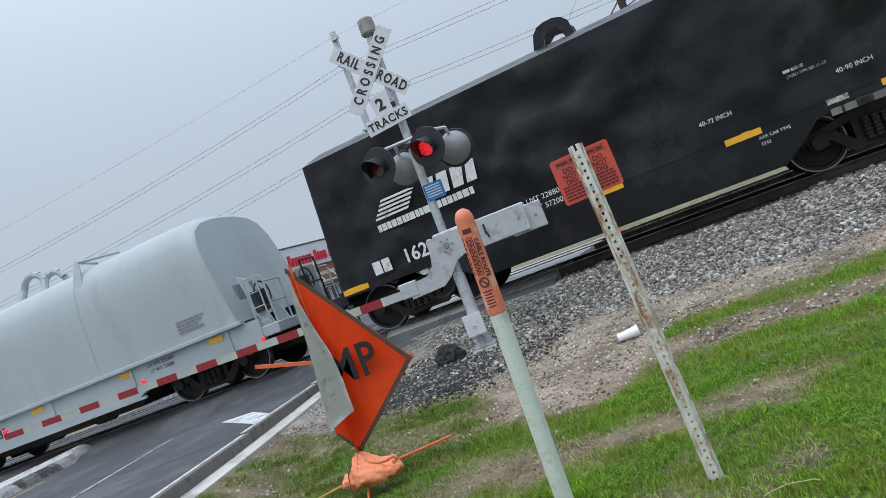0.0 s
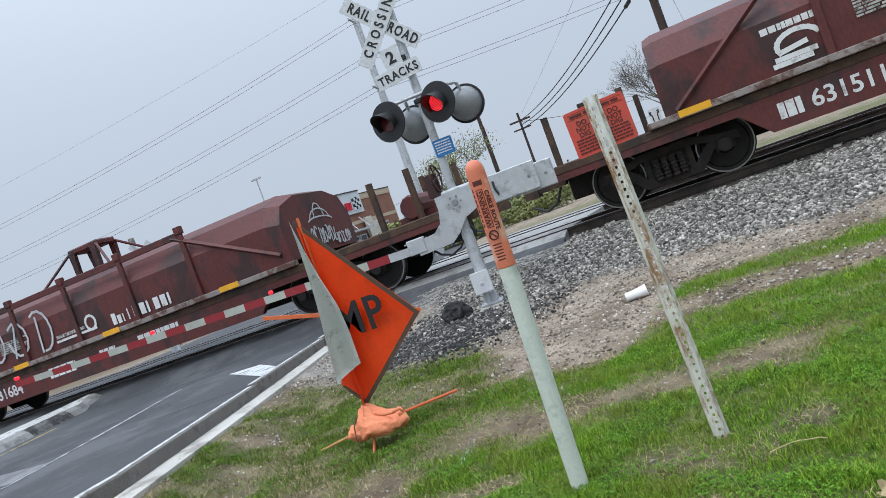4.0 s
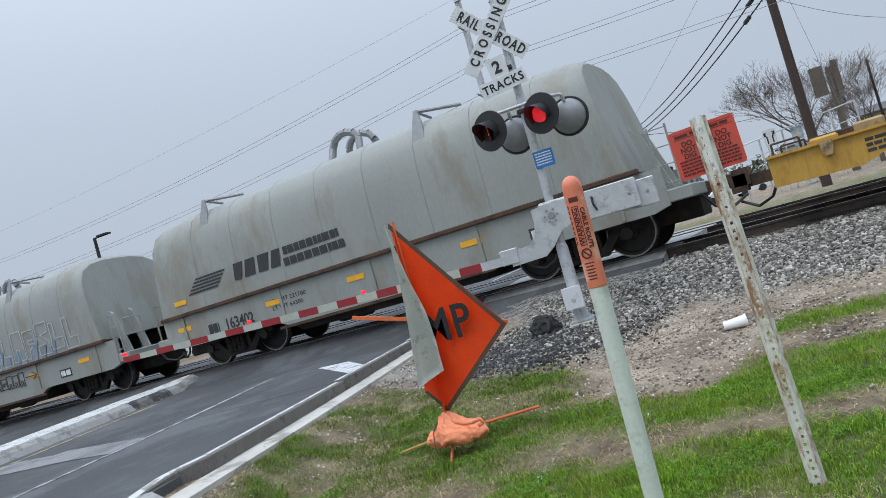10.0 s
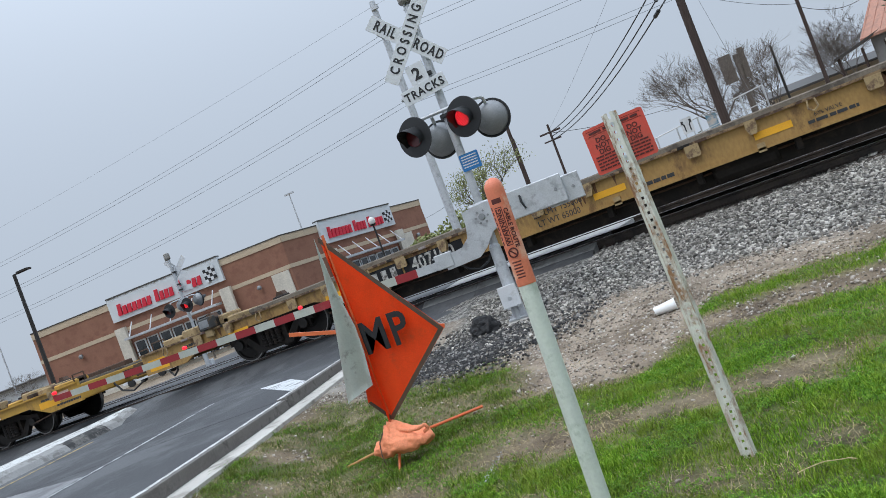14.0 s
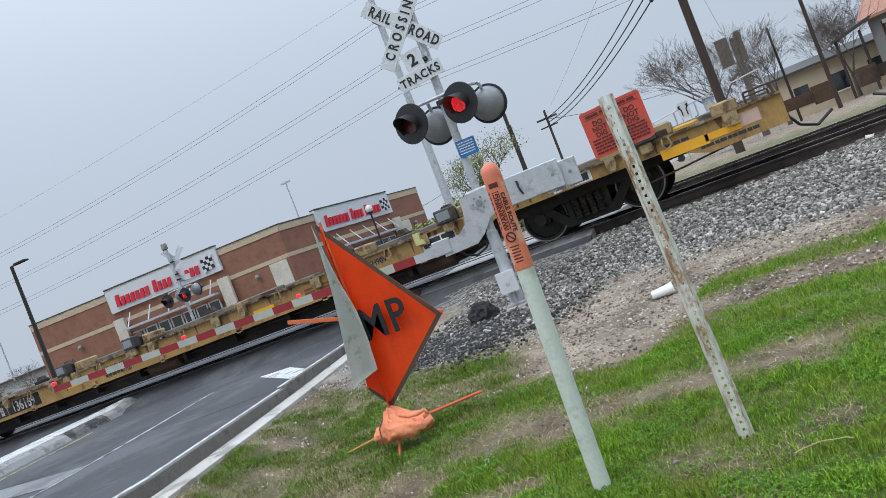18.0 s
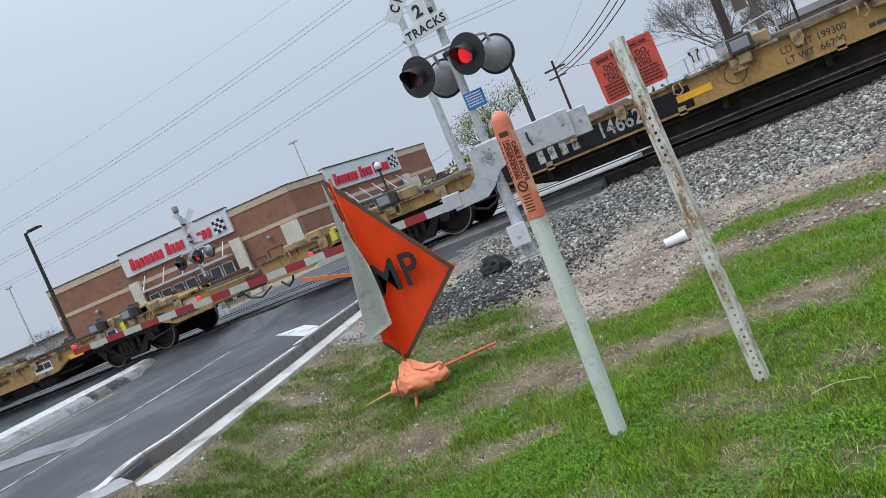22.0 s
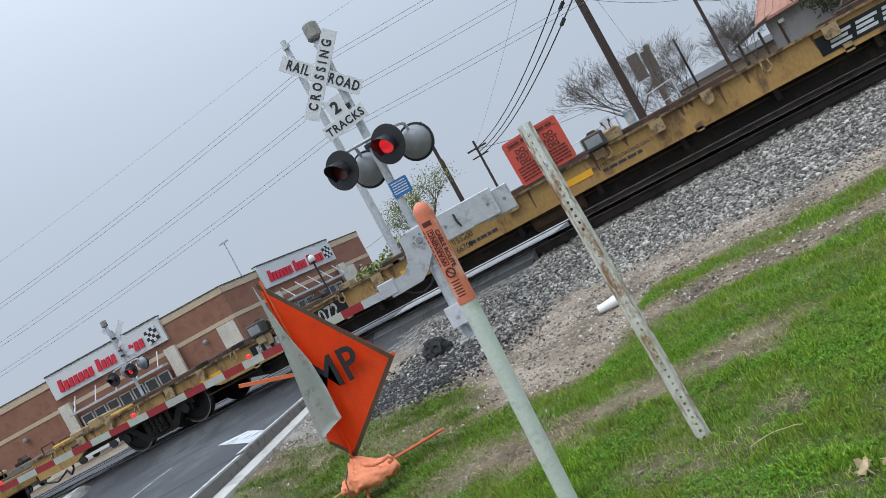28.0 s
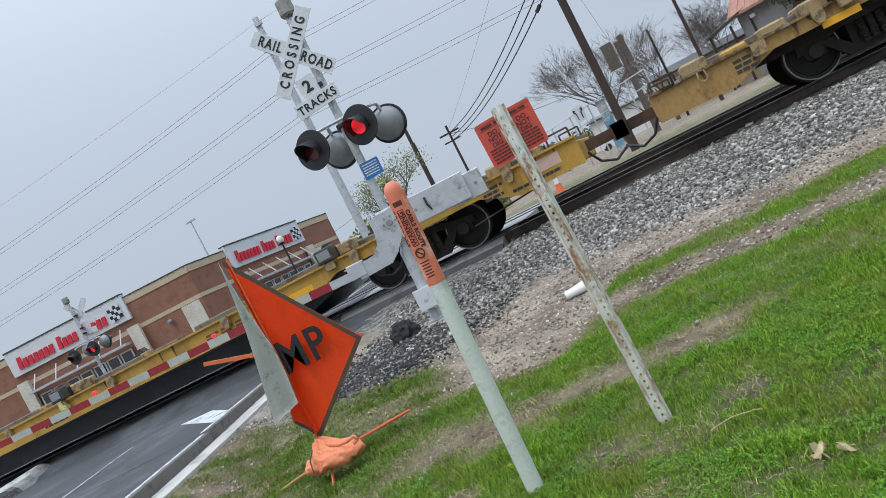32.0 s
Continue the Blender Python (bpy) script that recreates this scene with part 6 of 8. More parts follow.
def lamp_back(head, way):
    bm = bmesh.new()
    lathe(bm, [(0.252, way * -0.003), (0.246, way * -0.03), (0.232, way * -0.07), (0.205, way * -0.13), (0.16, way * -0.185), (0.1, way * -0.21), (0.03, way * -0.218)], 32, "Y")
    part("rear_cover", bm, "grey_back", head, "dull grey rear cover of the lamp", smooth=True)


def crossing_signal(m, near=True):
    sig = thing("crossing_signal", m, "galvanised railway crossing signal with red lamps and lowered gate" if near else "far railway crossing signal seen from the back", "crossing signal")
    bm = bmesh.new()
    rod(bm, (0, 0, 0.1), (0.05, 0, 4.62), 0.062, n=16)
    part("mast", bm, "galv", sig, smooth=False)
    bm = bmesh.new()
    lathe(bm, [(0.05, 4.655), (0.1, 4.67), (0.122, 4.7), (0.115, 4.9), (0.09, 4.925), (0.02, 4.93)], 24, at=(0.06, 0, 0))
    part("bell", bm, "bell_grey", sig, "weathered grey warning bell")
    bm = bmesh.new()
    rod(bm, (0.05, 0, 4.56), (0.06, 0, 4.67), 0.03, n=8)
    rod(bm, (-0.01, -0.03, 4.58), (0.03, -0.02, 4.68), 0.016, n=6)
    part("bell_bracket", bm, "galv", sig)
    fy = -0.12
    for turn, words, half in ((-46, "RAIL ROAD", 0.615), (49.5, "CROSSING", 0.655)):
        front = fy - (0.012 if turn > 0 else 0)
        base = pose(-0.12, front, 4.155, 0, -turn, 0)
        bm = bevel_box(-half, half, -0.004, 0.004, -0.113, 0.113, 0.002)
        bm.transform(base)
        blade = part("crossbuck_blade", bm, "sign_white", sig, "white reflective crossbuck blade")
        if words == "CROSSING":
            writing("lettering", words, 0.195, "ink", blade, base @ pose(0, -0.007, 0, 90), bold=0.005, wide=0.74, space=1.66)
        else:
            for w, dx in (("RAIL", -0.345), ("ROAD", 0.355)):
                writing("lettering", w, 0.2, "ink", blade, base @ pose(dx, -0.007, 0, 90), bold=0.005, wide=0.72, space=1.25)
    # the count plates hang a little askew
    tilt = pose(-0.126, 0, 3.395, 0, -6, 0)
    bm = bevel_box(-0.13, 0.14, fy - 0.004, fy + 0.004, 0.08, 0.4, 0.002)
    bm.transform(tilt)
    plate = part("track_count_plate", bm, "sign_white", sig)
    writing("lettering", "2", 0.24, "ink", plate, tilt @ pose(0.0, fy - 0.007, 0.245, 90), bold=0.007)
    bm = bevel_box(-0.34, 0.34, fy - 0.016, fy - 0.008, -0.11, 0.11, 0.002)
    bm.transform(tilt)
    plate = part("tracks_plate", bm, "sign_white", sig)
    writing("lettering", "TRACKS", 0.165, "ink", plate, tilt @ pose(0, fy - 0.019, -0.005, 90), bold=0.004, wide=0.92, space=1.14)
    for z in (4.12, 3.6, 3.38, 2.95):
        bm = bmesh.new()
        lathe(bm, [(0.07, z - 0.03), (0.075, z - 0.03), (0.075, z + 0.03), (0.07, z + 0.03)], 12)
        box(bm, -0.05, 0.05, -0.11, -0.05, z - 0.025, z + 0.025)
        part("clamp", bm, "black_metal", sig)
    bm = bmesh.new()
    bent(bm, [(-0.45, -0.05, 2.95), (-0.45, -0.05, 3.0), (-0.38, -0.05, 3.03), (0.4, -0.05, 3.04), (0.58, 0.05, 3.02), (0.6, 0.12, 2.93)], 0.026, 8)
    bent(bm, [(0.3, -0.05, 3.04), (0.3, -0.12, 2.96)], 0.026, 8)
    bent(bm, [(-0.2, 0.05, 3.03), (-0.2, 0.14, 2.92)], 0.026, 8)
    part("crossarm", bm, "galv", sig)
    for x, z, ph in ((-0.47, 2.79, 0), (0.28, 2.8, 1)):
        head = lamp_unit(sig, x, -0.26, z, -1, ph if near else None)
        if not near:
            lamp_back(head, -1)
    for x, z in ((-0.2, 2.7), (0.6, 2.72)):
        head = lamp_unit(sig, x, 0.26, z, 1, None if near else (1 if x < 0 else 0))
        if near:
            lamp_back(head, 1)
    if near:
        tag = part("emergency_plate", bevel_box(-0.02, 0.262, -0.078, -0.07, 2.09, 2.335, 0.01), "blue", sig, "small blue emergency notice plate")
        bm = bmesh.new()
        rng = random.Random(2)
        for k in range(5):
            bars(bm, 0.005, 0.235, 2.295 - k * 0.038, 0.016, -0.081, rng, 5)
        tagged(part("notice_line", bm, "letter_white", tag), kind="stuff")
    part("foundation", bevel_box(-0.2, 0.2, -0.22, 0.2, -0.35, -0.14, 0.03), "concrete", sig)
    part("base_plate", bevel_box(-0.16, 0.16, -0.16, 0.16, -0.14, -0.1, 0.01), "galv", sig)
    bm = bmesh.new()
    lathe(bm, [(0.1, -0.12), (0.09, 0.5), (0.085, 0.95), (0.063, 1.0)], 16)
    part("mast_sleeve", bm, "galv", sig)
    jb = part("junction_box", bevel_box(-0.14, 0.1, -0.23, -0.08, 0.08, 0.37, 0.02, 2), "sign_white", sig, "pale grey junction box at the foot of the mast")
    part("box_lid", bevel_box(-0.155, 0.115, -0.262, -0.232, 0.07, 0.385, 0.014, 2), "sign_white", jb)
    bm = bmesh.new()
    lathe(bm, [(0.024, -0.27), (0.033, -0.266), (0.033, -0.26)], 14, "Y", at=(-0.02, 0, 0.2))
    part("box_latch", bm, "galv", jb)
    for hx in (-0.09, 0.06):
        part("box_hinge", bevel_box(hx - 0.018, hx + 0.018, -0.272, -0.225, 0.045, 0.085, 0.006), "galv", jb)
    bm = bmesh.new()
    rod(bm, (-0.02, -0.16, -0.12), (-0.02, -0.16, 0.09), 0.035, n=10)
    part("conduit", bm, "galv", jb)
    for sx in (-0.12, 0.1):
        for sy in (-0.12, 0.12):
            bm = bmesh.new()
            rod(bm, (sx, sy, -0.12), (sx, sy, -0.06), 0.014, n=6)
            part("anchor_bolt", bm, "galv", sig)
    # gate: bracket, counterweights and striped arm
    bm = bmesh.new()
    prism(bm, [(-0.26, 1.56), (0.12, 1.6), (0.3, 1.5), (0.3, 1.25), (0.08, 1.16), (-0.08, 0.98), (-0.22, 0.88), (-0.72, 0.86), (-0.74, 1.06), (-0.42, 1.1), (-0.3, 1.2), (-0.26, 1.38)], -0.15, -0.1)
    part("gate_bracket", bm, "galv", sig, "curved galvanised gate bracket")
    bm = bmesh.new()
    prism(bm, [(-0.2, 1.5), (0.25, 1.5), (0.25, 1.3), (0.0, 1.15), (-0.12, 1.0), (-0.25, 0.92), (-0.25, 1.2)], 0.1, 0.15)
    part("gate_bracket", bm, "galv", sig)
    mech = part("gate_mechanism", bevel_box(-0.16, 0.36, -0.1, 0.16, 0.95 + 0.3, 1.62, 0.03), "galv", sig)
    bm = bmesh.new()
    for k in range(6):
        a = k * math.tau / 6
        lathe(bm, [(0.016, -0.165), (0.016, -0.15)], 6, "Y", at=(0.0 + 0.09 * math.cos(a), 0, 1.41 + 0.09 * math.sin(a)))
    lathe(bm, [(0.045, -0.17), (0.05, -0.15)], 12, "Y", at=(0, 0, 1.41))
    part("pivot_bolt", bm, "grey_back", sig)
    for x0, x1, z0, z1, y0, y1 in ((0.3, 1.22, 1.2, 1.6, -0.16, -0.11), (0.95, 1.46, 1.17, 1.55, -0.08, -0.03), (0.3, 1.2, 1.22, 1.58, 0.1, 0.15)):
        plate = part("counterweight", bevel_box(x0, x1, y0, y1, z0, z1, 0.012), "galv", sig, "flat galvanised counterweight plate")
        for bx in (x0 + 0.12, x1 - 0.12):
            bm = bmesh.new()
            lathe(bm, [(0.02, y0 - 0.015), (0.025, y0)], 8, "Y", at=(bx, 0, (z0 + z1) / 2))
            part("plate_bolt", bm, "grey_back", plate)
    bm = bmesh.new()
    bent(bm, [(0.6, -0.17, 1.5), (0.6, -0.19, 1.4), (0.63, -0.19, 1.3)], 0.016, 6)
    part("hook", bm, "black_metal", sig)
    bm = bmesh.new()
    bent(bm, [(-0.55, -0.1, 0.9), (-0.45, -0.06, 0.78), (-0.3, -0.03, 0.72), (-0.15, 0, 0.78), (-0.06, 0, 0.9)], 0.018, 6)
    part("cable", bm, "black_metal", sig)
    clampb = part("arm_clamp", bevel_box(-0.86, -0.6, -0.17, -0.06, 0.9, 1.12, 0.01), "galv", sig)
    bm = bmesh.new()
    for z in (0.94, 1.08):
        rod(bm, (-0.9, -0.12, z), (-0.55, -0.12, z), 0.014, n=6)
    part("clamp_bolt", bm, "grey_back", clampb)
    n, x, z = 20, -0.84, 0.97
    length, rise = 6.65, 0.16
    for k in range(n):
        a, b = x - length * k / n, x - length * (k + 1) / n
        za, zb = z + rise * k / n, z + rise * (k + 1) / n
        h = 0.062 - 0.016 * k / n
        bm = bmesh.new()
        prism(bm, [(a, za - h), (a, za + h), (b, zb + h), (b, zb - h)], -0.135, -0.1)
        part("gate_arm_section", bm, "galv" if k == 0 else "reflect_red" if k % 2 else "reflect_white", sig)
    for k in (6.62, 4.2, 2.2):
        bm = bmesh.new()
        lathe(bm, [(0.018, -0.04), (0.028, -0.03), (0.028, 0.03), (0.018, 0.04)], 12, "Y", at=(x - k, -0.115, z + rise * k / length + 0.09))
        part("arm_lamp", bm, "arm_led", sig, "small red lamp on the gate arm")
    return sig


SIGNAL = crossing_signal(pose(-3.69, 10.0, -0.02, 0, 0, ROAD_TURN))


# ---- posts in the lawn ----
def marker_post():
    post = thing("cable_marker", pose(-1.25, 3.58, -0.47, 0, 1.6, 0), "weathered white plastic cable marker post with orange dome cap", "marker post")
    bm = bmesh.new()
    lathe(bm, [(0.047, 0.0), (0.047, 1.27)], 28, cap=True)
    part("tube", bm, "marker_white", post, smooth=False)
    bm = bmesh.new()
    lathe(bm, [(0.0485, 1.25), (0.0495, 1.255), (0.0495, 1.76)] + [(0.0495 * math.cos(a), 1.76 + 0.06 * math.sin(a)) for a in np.linspace(0.2, 1.5, 7)], 28)
    cap = part("cap", bm, "marker_orange", post, "faded orange plastic dome cap")
    rng = random.Random(6)

    def on_tube(bm, a0, z0, w, h):
        r = 0.0502
        lo = [(r * math.sin(a0 + w * k / 4 / r - w / 2 / r), -r * math.cos(a0 + w * k / 4 / r - w / 2 / r)) for k in range(5)]
        for (ax, ay), (bx, by) in zip(lo, lo[1:]):
            bm.faces.new([bm.verts.new(p) for p in ((ax, ay, z0), (bx, by, z0), (bx, by, z0 + h), (ax, ay, z0 + h))])
    bm = bmesh.new()
    on_tube(bm, 0.1, 1.685, 0.05, 0.026)
    for k in range(8):
        on_tube(bm, -0.75, 1.655 - k * 0.026, 0.012, 0.018)
    for w0 in (-0.3, 0.35):
        on_tube(bm, w0, 1.465, 0.004, 0.2)
    for z0 in (1.465, 1.661):
        on_tube(bm, 0.02, z0, 0.034, 0.004)
    for k in range(6):
        on_tube(bm, 0.05, 1.372 - k * 0.016, 0.05 - 0.008 * (k % 2), 0.007)
    tagged(part("printed_line", bm, "danger_ink", cap, "dark printed warning lines"), kind="stuff")
    writing("printed_word", "WARNING", 0.038, "danger_ink", cap, pose(0.001, -0.0505, 1.564, 90, 0, 0) @ pose(0, 0, 0, 0, 0, 90), bold=0.001, depth=0.001)
    writing("printed_word", "CABLE ROUTE", 0.032, "danger_ink", cap, pose(0.0505 * math.sin(0.72), -0.0505 * math.cos(0.72), 1.55, 0, 0, math.degrees(0.72)) @ pose(0, 0, 0, 90) @ pose(0, 0, 0, 0, 0, -90), bold=0.001, depth=0.001)
    bm = bmesh.new()
    lathe(bm, [(0.02, -0.053), (0.027, -0.053), (0.027, -0.049), (0.02, -0.049)], 20, "Y", at=(0.004, 0, 1.425), cap=False)
    box(bm, -0.018, 0.018, -0.053, -0.049, -0.003, 0.003, pose(0.004, 0, 1.425, 0, 45, 0))
    part("no_digging_symbol", bm, "danger_ink", cap)
    return post


def warning_post():
    post = thing("warning_sign_post", pose(-0.53, 3.86, -0.45, 0, -1.6, 4), "rusting perforated steel post with faded red warning sign", "sign post")
    bm = bmesh.new()
    H = 1.9
    # a channel with a punched web: side walls, then web strips round each hole
    for s in (-1, 1):
        box(bm, s * 0.022 - 0.003, s * 0.022 + 0.003, -0.01, 0.03, 0, H)
        box(bm, min(s * 0.022, s * 0.04), max(s * 0.022, s * 0.04), 0.026, 0.03, 0, H)
        box(bm, min(s * 0.0065, s * 0.022), max(s * 0.0065, s * 0.022), -0.012, -0.008, 0, H)
    z = 0.0
    while z < H - 0.02:
        box(bm, -0.0065, 0.0065, -0.012, -0.008, z, z + 0.025)
        z += 0.04
    part("channel", bm, "post", post)
    rng = random.Random(9)
    for s, yaw in ((-1, -9), (1, 9)):
        x0, x1 = (-0.172, -0.012) if s < 0 else (0.012, 0.165)
        z0 = 1.62
        bm = bmesh.new()
        r, pts = 0.015, []
        for cx, cz, a0 in ((x1 - r, z0 + 0.25 - r, 0), (x0 + r, z0 + 0.25 - r, 90), (x0 + r, z0 + r, 180), (x1 - r, z0 + r, 270)):
            pts += [(cx + r * math.cos(radians(a0 + k * 30)), cz + r * math.sin(radians(a0 + k * 30))) for k in range(4)]
        prism(bm, pts, 0.031, 0.034)
        m = pose(0, 0, 0, 0, 0, yaw)
        bm.transform(m)
        panel = part("sign_panel", bm, "danger_red", post, "faded red warning panel")
        cx = (x0 + x1) / 2
        for k, w in enumerate(("DO", "NOT", "DIG")):
            writing("lettering", w, 0.036, "danger_ink", panel, m @ pose(cx, 0.0298, z0 + 0.175 - k * 0.031, 90), bold=0.001, depth=0.0005)
        bm = bmesh.new()
        for zz in (z0 + 0.205, z0 + 0.232):
            box(bm, cx - 0.06, cx + 0.06, 0.0298, 0.0304, zz, zz + 0.002)
        bars(bm, cx - 0.05, cx + 0.05, z0 + 0.22, 0.012, 0.0301, rng, 1)
        for k in range(5):
            bars(bm, cx - 0.06, cx + 0.06, z0 + 0.09 - k * 0.017, 0.008, 0.0301, rng, 4)
        bm.transform(m)
        tagged(part("notice_line", bm, "danger_ink", panel), kind="stuff")
    bm = bmesh.new()
    for z in (1.66, 1.84):
        lathe(bm, [(0.008, -0.02), (0.009, -0.012)], 8, "Y", at=(0, 0, z))
    part("bolt", bm, "galv", post)
    return post


marker_post()
warning_post()


# ---- fabric road works sign: stand, ribs, fabric in stiff pieces ----
def bump_sign():
    sign = thing("road_works_sign", pose(-3.22, 5.1, -0.3, 0, 0, 0), "orange fabric road works sign half folded over its stand", "road sign")
    bm = bmesh.new()
    rod(bm, (-0.01, 0.02, 0.02), (0.0, 0.01, 0.35), 0.02, n=8)
    part("stand_post", bm, "black_metal", sign)
    for lx, ly, lz, mat in ((-0.71, 0.2, -0.06, "straw"), (0.66, 0.3, 0.12, "rib"), (0.04, -0.22, -0.1, "rib"), (-0.3, 0.5, -0.06, "rib")):
        bm = bmesh.new()
        rod(bm, (0, 0, 0.1), (lx, ly, lz), 0.012, n=6)
        part("leg", bm, mat, sign)
    bm = bmesh.new()
    rod(bm, (0.0, 0.0, 0.28), (0.01, -0.02, 1.86), 0.012, n=6)
    part("upright_rib", bm, "rib", sign)
    bm = bmesh.new()
    box(bm, -0.69, 0.75, 0.0, 0.012, -0.016, 0.016, pose(0, 0.02, 1.035, 0, 13.5, 0))
    part("cross_rib", bm, "rib", sign, "orange cross rib sticking out bare")
    return sign


SIGN = bump_sign()
FABRIC = []


def fabric_face(name, pts, mat, thick, parent, sag=0.03, n=10):
    """A stiff three or four cornered cloth piece with a shallow curve."""
    bm = bmesh.new()
    a, b, c = [Vector(p) for p in pts]
    nrm = (b - a).cross(c - a).normalized()
    grid = {}
    for i in range(n + 1):
        for j in range(n + 1 - i):
            u, v = i / n, j / n
            p = a + (b - a) * u + (c - a) * v
            w = 27 * u * v * (1 - u - v)
            grid[i, j] = bm.verts.new(p + nrm * (sag * w + 0.006 * math.sin(9 * u + 5 * v)))
    for i in range(n):
        for j in range(n - i):
            bm.faces.new((grid[i, j], grid[i + 1, j], grid[i, j + 1]))
            if i + j < n - 1:
                bm.faces.new((grid[i + 1, j], grid[i + 1, j + 1], grid[i, j + 1]))
    if thick:
        bmesh.ops.solidify(bm, geom=bm.faces[:], thickness=thick)
    return part(name, bm, mat, parent)


TOP, BOT, RIGHT = (-0.03, -0.02, 1.86), (0.02, -0.01, 0.27), (0.74, -0.02, 0.85)
panel = fabric_face("fabric_right", (TOP, BOT, RIGHT), "cloth", 0.003, SIGN, -0.02)


def hem(parent, a, b, inward, w=0.035):
    a, b, inward = Vector(a), Vector(b), Vector(inward)
    d = (b - a)
    i = (inward - a)
    i = (i - d * (i.dot(d) / d.length_squared)).normalized() * w
    bm = bmesh.new()
    off = Vector((0, -0.006, 0))
    q = [a + off, b + off, b + i - d.normalized() * w * 0.6 + off, a + i + d.normalized() * w * 0.6 + off]
    top = [bm.verts.new(p) for p in q]
    low = [bm.verts.new(p - off * 0.5) for p in q]
    bm.faces.new(top)
    for k in range(4):
        bm.faces.new((top[k], top[(k + 1) % 4], low[(k + 1) % 4], low[k]))
    bmesh.ops.recalc_face_normals(bm, faces=bm.faces[:])
    part("hem", bm, "cloth_hem", parent, "dark border of the fabric")


hem(panel, TOP, RIGHT, BOT)
hem(panel, BOT, RIGHT, TOP)
for word, wx in (("M", 0.155), ("P", 0.385)):
    writing("lettering", word, 0.37, "ink", panel, pose(wx, -0.052, 0.95, 90), bold=0.006, depth=0.003, wide=0.88)


LOW = fabric_face("fabric_lower", ((0.0, -0.004, 1.1), (-0.15, 0.0, 0.46), BOT), "cloth", 0.003, SIGN, 0.0)
hem(LOW, (-0.15, 0.0, 0.46), BOT, (0.0, 0, 1.1), 0.028)


def fabric_left():
    """The loose left half next to the upright: it swings round the upright."""
    piece = fabric_face("fabric_left", ((0.025, 0, 1.82), (-0.46, 0, 0.66), (0.06, 0, 0.27)), "cloth", 0.003, SIGN, 0.01)
    hem(piece, (0.02, 0, 0.27), (-0.46, 0, 0.66), (0.0, 0, 1.7))
    writing("lettering", "U", 0.37, "ink", piece, pose(-0.13, -0.03, 0.955, 90), bold=0.004, depth=0.003, wide=0.92)
    return piece


def flap_piece():
    """The folded outer half: it hangs from the top point and shows its grey back, curled, in front of the orange."""
    left = [(0.0, 0.0), (-0.02, -0.58), (-0.03, -0.82), (-0.06, -1.15), (-0.09, -1.36)]
    right = [(0.005, -0.02), (0.09, -0.5), (0.15, -0.75), (0.18, -1.0), (0.19, -1.24)]
    bm = bmesh.new()
    rows, n, k = [], 16, 10

    def follow(line, s):
        q = s * (len(line) - 1)
        i = min(int(q), len(line) - 2)
        a, b, f = line[i], line[i + 1], q - i
        return a[0] + (b[0] - a[0]) * f, a[1] + (b[1] - a[1]) * f
    for i in range(n + 1):
        s = i / n
        (lx, lz), (rx, rz) = follow(left, s), follow(right, s)
        row = []
        for j in range(k + 1):
            u = j / k
            curl = math.sin(u * math.pi * 0.85 + 0.25)
            row.append(bm.verts.new((lx + (rx - lx) * u, -0.035 - (0.03 + 0.13 * s) * curl + 0.012 * math.sin(7 * s + 4 * u), lz + (rz - lz) * u)))
        rows.append(row)
    for a, b in zip(rows, rows[1:]):
        for j in range(k):
            bm.faces.new((a[j], a[j + 1], b[j + 1], b[j]))
    bmesh.ops.solidify(bm, geom=bm.faces[:], thickness=0.003)
    piece = part("fabric_flap", bm, "cloth_back", SIGN, "grey underside of the folded fabric", smooth=True)
    piece.location = (-0.03, -0.04, 1.86)
    return piece


LEFT, FLAP = fabric_left(), flap_piece()
# seconds and how far the wind has unfolded the loose half
UNFOLD = [(0, 0), (2, 0), (5, 0), (6, 0), (9, 0.02), (13, 0), (13.5, 0.2), (14, 0.35), (14.5, 0.3), (16.5, -0.4), (17, -0.35), (17.5, 0), (18, 0.2), (19, 0), (20, 0.25), (21, 0.25), (21.5, -0.2), (22, 0.2), (22.5, 0.7), (23, 1), (23.5, 0.25), (24, -0.4), (24.5, -0.1), (25, 0.1), (28, 0.05), (29, 0.1), (30, 0.5), (30.5, 0.5), (31, 0.2), (32, 0.3)]


